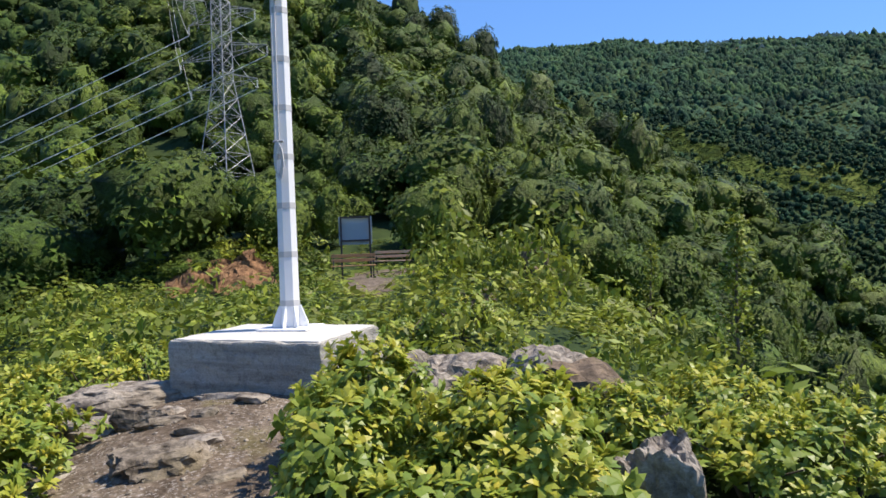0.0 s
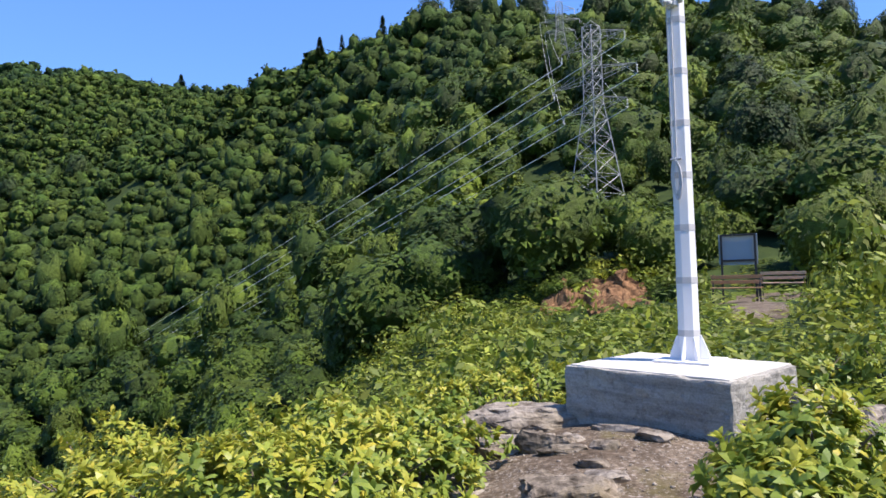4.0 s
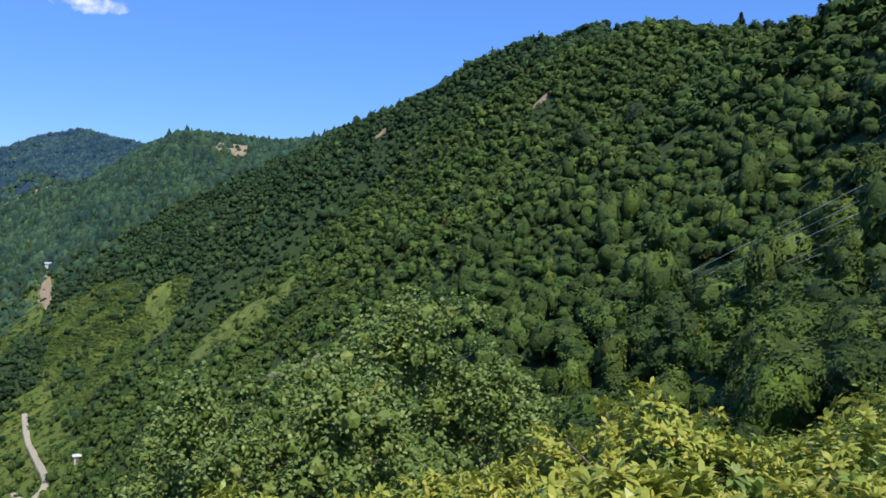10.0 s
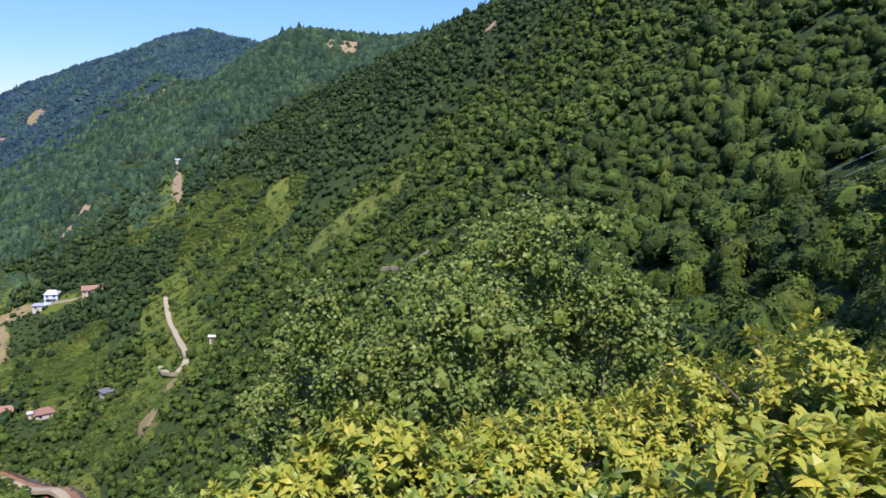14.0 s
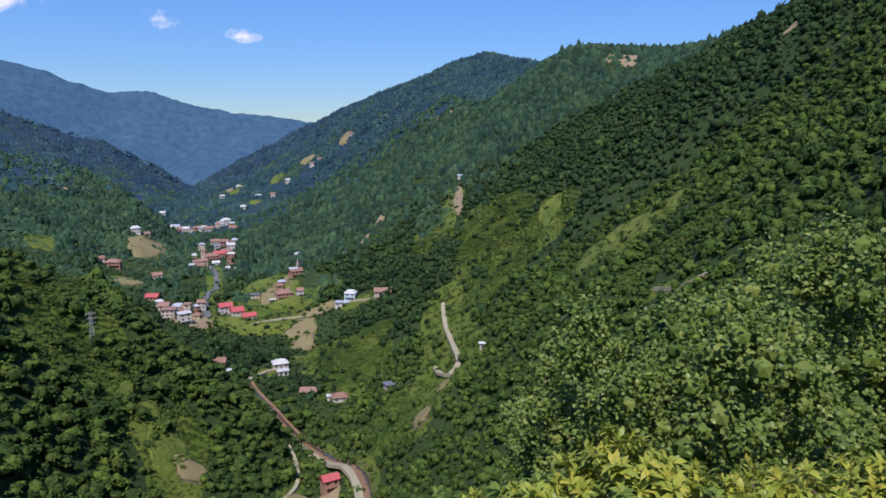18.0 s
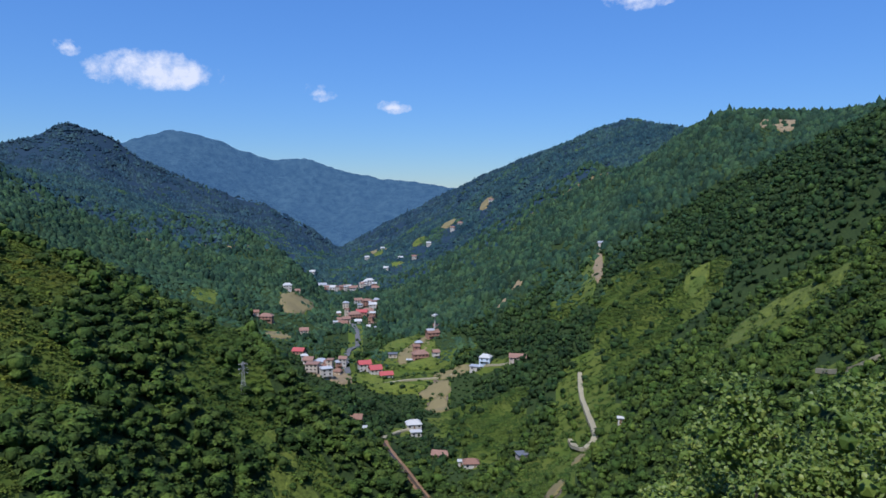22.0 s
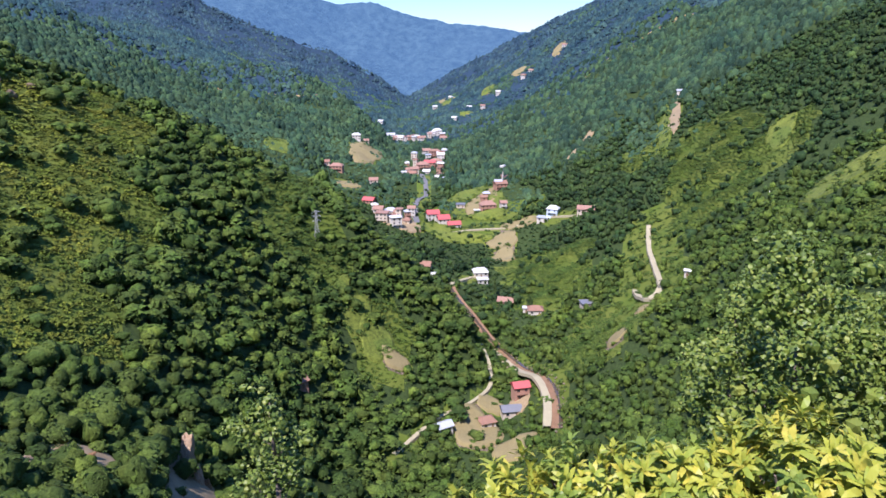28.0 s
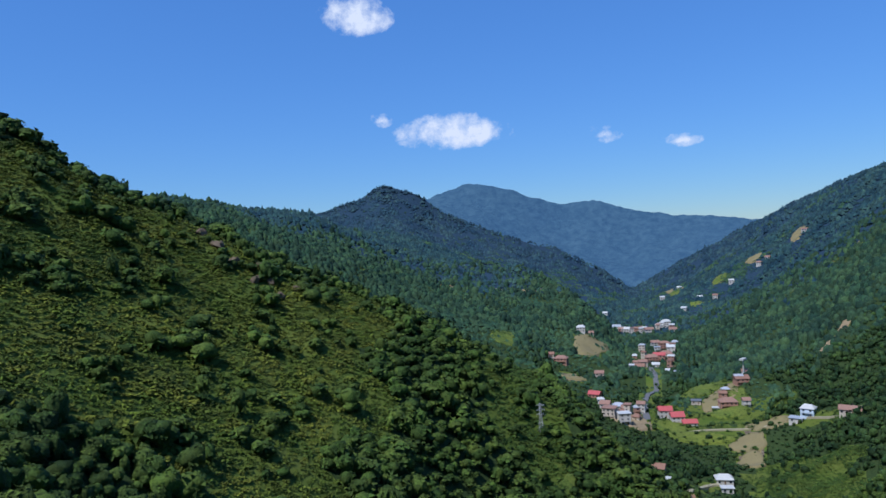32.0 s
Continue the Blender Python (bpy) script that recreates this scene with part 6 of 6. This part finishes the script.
ribbon("dirt_track", DIRT_TRACK, 3.0, GRAVEL_ROAD, "pale gravel track winding down the slope", 2.0)
ribbon("stream_bed", STREAM, 7.5, RIVER_STONE, "brown stony stream bed with gravel banks", 0.5, category="stream bed")
ribbon("stream", STREAM, 1.7, WATER, "dark shallow stream between gravel banks", 1.0, 0.8, category="stream")
ribbon("stream_road", STREAM, 3.4, GRAVEL_ROAD, "pale gravel road beside the stream", 1.3, -5.0)
ribbon("village_lane", VILLAGE_LANE, 2.0, GRAVEL_ROAD, "pale narrow lane past the farmyard", 0.8)
ribbon("hill_track", HILL_TRACK, 1.2, GRAVEL_ROAD, "pale narrow track across the slope", 0.8)
ribbon("house_lane", HOUSE_LANE, 3.0, GRAVEL_ROAD, "pale lane up to the white house", 0.8)
ribbon("field_road", FIELD_ROAD, 2.4, GRAVEL_ROAD, "pale road along the valley fields", 0.8)
ribbon("village_street", STREET, 5.0, ASPHALT, "grey asphalt street into the village", 0.8)

WALL_WHITE = plain("white_render", (0.52, 0.49, 0.44), 0.85, 0.1, 0.6, grain=6)
WALL_BEIGE = plain("beige_render", (0.5, 0.43, 0.35), 0.85, 0.15, 0.6, grain=6)
WALL_BRICK = plain("red_brick_wall", (0.36, 0.2, 0.14), 0.9, 0.2, 0.8, grain=8)
WALL_BLUE = plain("pale_blue_render", (0.5, 0.58, 0.66), 0.85, 0.1, 0.6, grain=6)
ROOF_RED = plain("bright_red_sheet_roof", (0.42, 0.085, 0.08), 0.5, 0.1, 0.5, grain=5)
ROOF_TILE = plain("terracotta_tile_roof", (0.27, 0.155, 0.115), 0.85, 0.25, 0.7, grain=6)
ROOF_BROWN = plain("rusty_brown_roof", (0.24, 0.13, 0.09), 0.85, 0.25, 0.7, grain=6)
ROOF_WHITE = plain("white_sheet_roof", (0.48, 0.48, 0.46), 0.5, 0.08, 0.5, grain=5)
ROOF_GREY = plain("grey_metal_sheet_roof", (0.45, 0.47, 0.5), 0.45, 0.1, 0.5, metallic=0.3, grain=5)
ROOF_SLATE = plain("dark_slate_roof", (0.13, 0.14, 0.16), 0.7, 0.15, 0.5, grain=5)
WINDOW_GLASS = plain("dark_window_glass", (0.03, 0.035, 0.045), 0.1, 0.1, 1.0)
DOOR_WOOD = plain("brown_door", (0.2, 0.12, 0.07), 0.6, 0.15, 2.0)


def house(az, r, wide, deep, storeys, kind, wall, roof, turn, label, balcony=False, category="house", name="house"):
    p = on_ground(az, r)
    high = 2.9 * storeys
    ob = thing(name, p, label, category, "houses in the valley", -az + turn)
    part("wall", box(bmesh.new(), (wide, deep, high + 3.0), (0, 0, (high - 3.0) / 2), 0.05), wall, ob)
    bm, over = bmesh.new(), 0.6
    w, d = wide / 2 + over, deep / 2 + over
    if kind == "flat":
        box(bm, (2 * w, 2 * d, 0.35), (0, 0, high + 0.18), 0.05)
    else:
        rise = 0.32 * deep
        inset = 0.0 if kind == "gable" else wide * 0.3
        rows = [[(-w, -d, high), (w, -d, high), (w, d, high), (-w, d, high)], [(-w + inset, 0, high + rise), (w - inset, 0, high + rise)]]
        e = [bm.verts.new(v) for v in rows[0]]
        t = [bm.verts.new(v) for v in rows[1]]
        for f in ((e[0], e[1], t[1], t[0]), (e[2], e[3], t[0], t[1]), (e[1], e[2], t[1]), (e[3], e[0], t[0]), (e[3], e[2], e[1], e[0])):
            bm.faces.new(f)
        made = bmesh.ops.extrude_face_region(bm, geom=bm.faces[:4])
        bmesh.ops.translate(bm, vec=Vector((0, 0, 0.18)), verts=[v for v in made["geom"] if isinstance(v, bmesh.types.BMVert)])
    part("roof", bm, roof, ob)
    cols = max(1, int(wide / 3.2))
    for s in range(storeys):
        for c in range(cols):
            x = (c + 0.5) / cols * wide - wide / 2
            if s == 0 and c == cols // 2:
                part("door", box(bmesh.new(), (1.0, 0.12, 2.05), (x, -deep / 2 - 0.03, 1.03), 0.02), DOOR_WOOD, ob)
                continue
            win = part("window", box(bmesh.new(), (1.35, 0.12, 1.25), (x, -deep / 2 - 0.02, 2.9 * s + 1.6)), WINDOW_GLASS, ob)
            part("sill", box(bmesh.new(), (1.5, 0.25, 0.1), (x, -deep / 2 - 0.08, 2.9 * s + 0.92)), wall, win)
        part("side_window", box(bmesh.new(), (0.12, 1.3, 1.2), (wide / 2 + 0.02, 0, 2.9 * s + 1.6)), WINDOW_GLASS, ob)
    if balcony:
        part("balcony", box(box(bmesh.new(), (wide * 0.8, 1.5, 0.18), (0, -deep / 2 - 0.8, 2.9), 0.03), (wide * 0.8, 0.1, 0.9), (0, -deep / 2 - 1.5, 3.4), 0.02), wall, ob)
    return ob


RED2, TILE2, WHITE2 = "house with a bright red sheet roof", "two-storey house with a terracotta roof", "white-walled village house with a pale roof"
for row in (
        (-121.35, 600, 10.5, 9, 2, "gable", WALL_WHITE, ROOF_RED, 12, "white school wing with a bright red roof"),
        (-120.45, 592, 10, 10, 2, "gable", WALL_WHITE, ROOF_RED, 12, "white school wing with a bright red roof"),
        (-119.55, 588, 11, 8, 1, "gable", WALL_WHITE, ROOF_RED, 12, "low white school wing with a bright red roof"),
        (-117.2, 472, 10, 8, 1, "hip", WALL_WHITE, ROOF_WHITE, 10, "large white house with a white roof"),
        (-117.0, 460, 7, 5, 1, "flat", WALL_WHITE, ROOF_WHITE, 10, "low white annex with a flat roof"),
        (-122.1, 415, 9, 7, 1, "gable", WALL_BEIGE, ROOF_BROWN, -10, "low farmhouse with a rusty brown roof"),
        (-121.5, 406, 5, 4, 1, "flat", WALL_WHITE, ROOF_WHITE, -10, "small white shed beside the farmhouse"),
        (-111.2, 567, 9, 8, 2, "hip", WALL_BLUE, ROOF_WHITE, -15, "two-storey pale blue house with a white roof", True),
        (-112.0, 565, 9, 7, 1, "flat", WALL_WHITE, ROOF_GREY, -15, "low pale annex of the blue house"),
        (-108.5, 541, 13, 8, 1, "gable", WALL_BEIGE, ROOF_TILE, -5, "long low house with an orange tiled roof"),
        (-116.7, 632, 14, 10, 2, "hip", WALL_BRICK, ROOF_TILE, 15, TILE2, True),
        (-117.6, 630, 5, 4, 1, "flat", WALL_WHITE, ROOF_WHITE, 0, "small white shed in the yard"),
        (-115.7, 690, 12, 9, 2, "gable", WALL_BRICK, ROOF_BROWN, 20, "brown brick house on the slope", True),
        (-115.3, 720, 8, 6, 2, "gable", WALL_BEIGE, ROOF_TILE, 0, TILE2),
        (-119.0, 645, 8, 6, 1, "flat", WALL_BEIGE, ROOF_SLATE, 0, "dark flat-roofed shed in the field"),
        (-126.7, 626, 10, 8, 2, "gable", WALL_BRICK, ROOF_RED, -20, RED2),
        (-125.6, 566, 10, 9, 3, "flat", WALL_BEIGE, ROOF_TILE, -15, "unfinished beige block with open floors", True),
        (-125.0, 572, 10, 9, 2, "gable", WALL_BEIGE, ROOF_BROWN, 5, "beige house with a brown roof"),
        (-124.5, 560, 9, 8, 3, "flat", WALL_WHITE, ROOF_WHITE, 15, "pale three-storey house with a flat roof", True),
        (-125.9, 590, 8, 8, 2, "gable", WALL_WHITE, ROOF_TILE, -15, TILE2),
        (-124.9, 598, 9, 8, 2, "hip", WALL_WHITE, ROOF_GREY, 0, WHITE2)):
    house(*row)
for row in (
        (-126.3, 742, 9, 8, 2, "gable", WALL_BEIGE, ROOF_TILE, 0, TILE2, True), (-129.3, 748, 14, 9, 2, "hip", WALL_BRICK, ROOF_TILE, -15, TILE2, True), (-130.2, 756, 9, 7, 1, "gable", WALL_BEIGE, ROOF_BROWN, 0, "low farmhouse with a rusty brown roof"),
        (-127.6, 862, 10, 8, 2, "hip", WALL_WHITE, ROOF_WHITE, 0, WHITE2), (-126.9, 868, 8, 7, 1, "gable", WALL_BEIGE, ROOF_TILE, 10, TILE2),
        (-122.2, 835, 14, 10, 2, "hip", WALL_BRICK, ROOF_TILE, 10, TILE2, True), (-121.6, 842, 13, 9, 2, "gable", WALL_BRICK, ROOF_RED, -5, RED2), (-121.1, 855, 14, 10, 2, "hip", WALL_BEIGE, ROOF_TILE, 5, TILE2, True),
        (-121.9, 820, 8, 7, 1, "gable", WALL_WHITE, ROOF_WHITE, 0, WHITE2), (-122.9, 815, 9, 8, 2, "gable", WALL_BEIGE, ROOF_TILE, 15, TILE2), (-123.6, 790, 9, 8, 2, "flat", WALL_WHITE, ROOF_WHITE, 0, WHITE2),
        (-123.1, 775, 10, 8, 2, "gable", WALL_BEIGE, ROOF_BROWN, -10, TILE2), (-121.2, 905, 14, 9, 2, "hip", WALL_BRICK, ROOF_TILE, 0, TILE2), (-121.9, 910, 10, 8, 2, "gable", WALL_WHITE, ROOF_TILE, 10, TILE2),
        (-120.7, 870, 9, 8, 2, "gable", WALL_WHITE, ROOF_WHITE, 0, WHITE2), (-121.5, 1072, 12, 9, 2, "hip", WALL_WHITE, ROOF_WHITE, 0, WHITE2), (-122.3, 1050, 12, 9, 2, "gable", WALL_WHITE, ROOF_TILE, 10, WHITE2),
        (-123.2, 1055, 14, 10, 2, "flat", WALL_WHITE, ROOF_WHITE, 0, WHITE2), (-124.1, 1050, 12, 9, 2, "gable", WALL_WHITE, ROOF_WHITE, -10, WHITE2), (-124.8, 1058, 12, 9, 1, "gable", WALL_WHITE, ROOF_GREY, 0, WHITE2),
        (-121.0, 1090, 13, 9, 3, "hip", WALL_WHITE, ROOF_WHITE, 5, WHITE2), (-120.5, 1010, 10, 8, 2, "gable", WALL_WHITE, ROOF_TILE, 0, WHITE2)):
    house(*row)
for row in (
        (-113.3, 306, 7.5, 6, 2, "gable", WALL_BRICK, ROOF_RED, 20, "two-storey brick farmhouse with a red sheet roof", True), (-114.1, 297, 9, 6, 1, "gable", WALL_BEIGE, ROOF_SLATE, 15, "low shed with a dark slate roof"),
        (-116.3, 289, 7, 6, 1, "hip", WALL_WHITE, ROOF_BROWN, 25, "small cottage with a patched brown roof"), (-120.3, 275, 7, 5, 1, "gable", WALL_WHITE, ROOF_GREY, 30, "small shed with a grey metal roof"),
        (-114.9, 427, 10, 7, 1, "gable", WALL_BRICK, ROOF_TILE, -10, "low house with a faded red tile roof"), (-112.3, 408, 9, 7, 1, "hip", WALL_WHITE, ROOF_BROWN, 5, "low white house with a brown roof"),
        (-113.1, 412, 4, 3, 1, "flat", WALL_WHITE, ROOF_WHITE, 0, "small white outbuilding beside the house"), (-107.9, 388, 7, 6, 1, "flat", WALL_BEIGE, ROOF_SLATE, 20, "dark ruined stone hut among trees"),
        (-100.0, 351, 2.6, 2.2, 1, "gable", WALL_WHITE, ROOF_WHITE, 0, "small white hut on the slope"), (-102.0, 736, 6, 4, 1, "gable", WALL_WHITE, ROOF_GREY, 0, "small white hut at the top of a cleared strip"),
        (-94.6, 408, 2.4, 2, 1, "gable", WALL_WHITE, ROOF_WHITE, 0, "small white hut on the slope"), (-133.1, 260, 4.5, 4, 1, "gable", WALL_BRICK, ROOF_BROWN, 30, "small brown wooden hut in a glade")):
    house(*row)

for az, r in ((-119.9, 1490), (-117.3, 1255), (-116.1, 1300), (-114.1, 1325), (-113.5, 1335), (-121.2, 1390), (-118.4, 1290), (-111.0, 1345), (-125.6, 1150), (-119.6, 1180)):
    house(az, r, 8, 7, 2, "gable", WALL_WHITE, ROOF_TILE if int(r) % 2 else ROOF_WHITE, az * 7 % 40 - 20, "small pale farmhouse high up the valley")

# the rest of the village, close along its street
town = random.Random(77)
for az0, r0, wide, deep, count in ((-124.7, 590, 20, 34, 6), (-122.0, 850, 26, 62, 16), (-122.6, 1060, 40, 30, 8), (-116.2, 655, 22, 40, 4)):
    for _ in range(count):
        u, v = town.uniform(-1, 1), town.uniform(-1, 1)
        rr = r0 + v * deep
        roof, tint = town.choice(((ROOF_TILE, "terracotta"), (ROOF_BROWN, "rusty brown"), (ROOF_TILE, "terracotta"), (ROOF_GREY, "grey metal"), (ROOF_WHITE, "pale sheet")))
        wall, hue = town.choice(((WALL_BEIGE, "beige"), (WALL_WHITE, "off-white"), (WALL_BRICK, "brick")))
        floors = town.choice((1, 2, 2, 3))
        house(az0 + math.degrees(u * wide / rr), rr, town.uniform(5, 7.5), town.uniform(4.5, 6.5), floors, town.choice(("gable", "hip", "gable", "flat")), wall, roof, town.uniform(-25, 25),
              "%s %s house with a %s roof" % (hue, ("single-storey", "two-storey", "three-storey")[floors - 1], tint), floors > 1 and town.random() < 0.5)


def street_mast(az, r, high):
    ob = thing("mast", on_ground(az, r), "tall pale mast with a white box on top", "mast")
    part("pole", rod(bmesh.new(), (0, 0, -1), (0, 0, high), 0.7, 0.45, 8), WALL_WHITE, ob)
    part("cabin", box(bmesh.new(), (7, 4, 1.8), (0, 0, high + 0.9), 0.1), ROOF_WHITE, ob)


street_mast(-115.5, 715, 17)
# stones on the stream bed, rock faces over the lower valley
rng_s = random.Random(12)
stones = bmesh.new()
for q in along(STREAM, 1.2):
    for _ in range(2):
        s = rng_s.uniform(0.2, 0.6)
        c = Vector((q.x + rng_s.uniform(-3.4, 3.4), q.y + rng_s.uniform(-3.4, 3.4), 0))
        c.z = ground_at(c.x, c.y) + 0.9
        bmesh.ops.create_icosphere(stones, subdivisions=1, radius=s, matrix=Matrix.Translation(c) @ Matrix.Diagonal((1, rng_s.uniform(0.6, 1.2), 0.7, 1)))
tagged(part("stream_stones", stones, ROCK), "grey-brown boulders strewn along the stream", "stones", kind="stuff")
for i, (az, r, size, mat) in enumerate(((-143.0, 172, (2.6, 2.4, 9.0), CLIFF_ROCK), (-142.4, 168, (1.8, 2.0, 6.0), CLIFF_ROCK), (-141.7, 168, (1.2, 2.0, 2.6), ORANGE_EARTH), (-147.4, 157, (1.4, 1.6, 2.4), ORANGE_EARTH),
                                        (-150.6, 149, (2.4, 1.4, 1.6), ORANGE_EARTH), (-152.0, 147, (1.8, 1.4, 1.4), CLIFF_ROCK), (-154.6, 147, (1.4, 1.4, 1.8), CLIFF_ROCK), (-156.2, 352, (3, 3, 3.4), BROWN_ROCK), (-155.0, 342, (3, 3, 3.4), BROWN_ROCK), (-153.0, 350, (2.4, 2, 3), BROWN_ROCK), (-152.3, 338, (2, 2, 2.6), BROWN_ROCK), (-150.4, 340, (2, 2, 2.4), BROWN_ROCK), (-157.4, 360, (3, 2, 3), BROWN_ROCK),
                                        (-153.6, 334, (2.4, 2, 2.6), BROWN_ROCK), (-151.6, 330, (2.6, 2, 3), BROWN_ROCK), (-149.0, 345, (2, 2, 2.6), BROWN_ROCK))):
    rock_by(az, r, size, 60 + i, mat, "steep bare rock face in the wooded slope", 0, 0.2, cuts=4)
# dark poplars by the village
for i, (az, r, h) in enumerate(((-119.4, 800, 20), (-119.0, 805, 17), (-105.0, 480, 13), (-115.9, 440, 12), (-112.8, 415, 9), (-122.6, 545, 12))):
    standing_tree(az, r, h, 3.2, 400 + i, "tall dark poplar beside the houses", True)

# ---- far mountains and clouds ----
def far_material():
    m, nt = nodes_of("far_woods_painted_haze")
    at = coords(nt)
    a, b = noise_of(nt, at, 0.004, 3.0), noise_of(nt, at, 0.03, 6.0, 0.7)
    # haze painted into the woods' base colour as blue
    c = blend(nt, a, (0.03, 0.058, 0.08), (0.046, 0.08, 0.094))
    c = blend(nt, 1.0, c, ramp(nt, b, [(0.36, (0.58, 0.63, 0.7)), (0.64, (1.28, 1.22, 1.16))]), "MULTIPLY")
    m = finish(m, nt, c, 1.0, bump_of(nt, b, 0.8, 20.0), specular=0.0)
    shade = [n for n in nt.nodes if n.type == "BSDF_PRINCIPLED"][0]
    # added blue glow, standing in for haze before the mountains
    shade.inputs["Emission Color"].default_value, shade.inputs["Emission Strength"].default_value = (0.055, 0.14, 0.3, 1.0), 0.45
    return m


def build_far():
    azs, rs = np.arange(-164, -98, 0.3), np.exp(np.linspace(math.log(2350), math.log(4300), 80))
    a, r = np.meshgrid(np.radians(azs), rs)
    x, y = (r * np.sin(a)).ravel(), (r * np.cos(a)).ravel()
    folds = (0.6 - np.abs(wave(x, y, 620, 23))) * 46 + (0.5 - np.abs(wave(x, y, 240, 24))) * 16
    z = ground(x, y) + folds * np.clip((3250 - np.hypot(x, y)) / 350, 0, 1) + wave(x, y, 260, 21) * 7 + wave(x, y, 90, 22) * 3.5 + np.random.RandomState(3).uniform(-3, 3, len(x))
    n, m = len(azs), len(rs)
    i, j = np.meshgrid(np.arange(m - 1), np.arange(n - 1), indexing="ij")
    quads = np.stack([i * n + j, (i + 1) * n + j, (i + 1) * n + j + 1, i * n + j + 1], -1).reshape(-1, 4)
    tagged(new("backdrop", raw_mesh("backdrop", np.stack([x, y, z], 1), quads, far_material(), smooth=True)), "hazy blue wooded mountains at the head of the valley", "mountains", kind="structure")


def cloud_material():
    m, nt = nodes_of("white_cloud")
    where = coords(nt, "Object")
    form = noise_of(nt, where, 0.0075, 8.0, 0.62)
    fall = nt.nodes.new("ShaderNodeAttribute")
    fall.attribute_name = "body"
    add = node(nt, "ShaderNodeMath")
    nt.links.new(form, add.inputs[0])
    nt.links.new(fall.outputs["Fac"], add.inputs[1])
    alpha = ramp(nt, add.outputs[0], [(0.64, (0, 0, 0)), (0.74, (0.3, 0.3, 0.3)), (0.94, (1, 1, 1))])
    out = nt.nodes.new("ShaderNodeOutputMaterial")
    # added emission, in place of sunlight on the cloud
    glow = node(nt, "ShaderNodeEmission", Strength=0.95)
    glow.inputs["Color"].default_value = (0.82, 0.86, 0.95, 1)
    clear = nt.nodes.new("ShaderNodeBsdfTransparent")
    mix = nt.nodes.new("ShaderNodeMixShader")
    nt.links.new(alpha, mix.inputs[0])
    nt.links.new(clear.outputs[0], mix.inputs[1])
    nt.links.new(glow.outputs[0], mix.inputs[2])
    nt.links.new(mix.outputs[0], out.inputs["Surface"])
    return m


CLOUD = cloud_material()


def cloud(az, el, wide, high, thick):
    """A far bank of cloud over the mountains, thin towards its rim."""
    r = 4400.0
    c = Vector((r * math.sin(radians(az)) * math.cos(radians(el)), r * math.cos(radians(az)) * math.cos(radians(el)), r * math.sin(radians(el))))
    bm = bmesh.new()
    bmesh.ops.create_grid(bm, x_segments=28, y_segments=16, size=1.0)
    w, h = r * math.tan(radians(wide / 2)) * 1.5, r * math.tan(radians(high / 2)) * 1.6
    body = []
    for v in bm.verts:
        d = math.hypot(v.co.x, v.co.y * (1.25 if v.co.y < 0 else 1.0))
        body.append(thick * max(0.0, 1 - d) ** 0.7 if d < 1 else -0.6)
        v.co = Vector((v.co.x * w, v.co.y * h, 60 * max(0, 1 - d)))
    ob = part("cloud", bm, CLOUD, smooth=True)
    layer = ob.data.attributes.new("body", "FLOAT", "POINT")
    layer.data.foreach_set("value", body)
    ob.matrix_world = look(c, c * 2)
    tagged(ob, "small white fair-weather cloud in the blue sky", "cloud", "clouds")


build_far()
for row in ((-137.3, 8.6, 7.4, 2.4, 0.52), (-144.7, 17.8, 4.4, 2.4, 0.55), (-119.1, 6.6, 2.4, 0.9, 0.5), (-143.0, 9.9, 1.6, 1.0, 0.42), (-125.0, 7.6, 2.2, 1.2, 0.34), (-100.0, 14.5, 4.2, 1.4, 0.4)):
    cloud(*row)
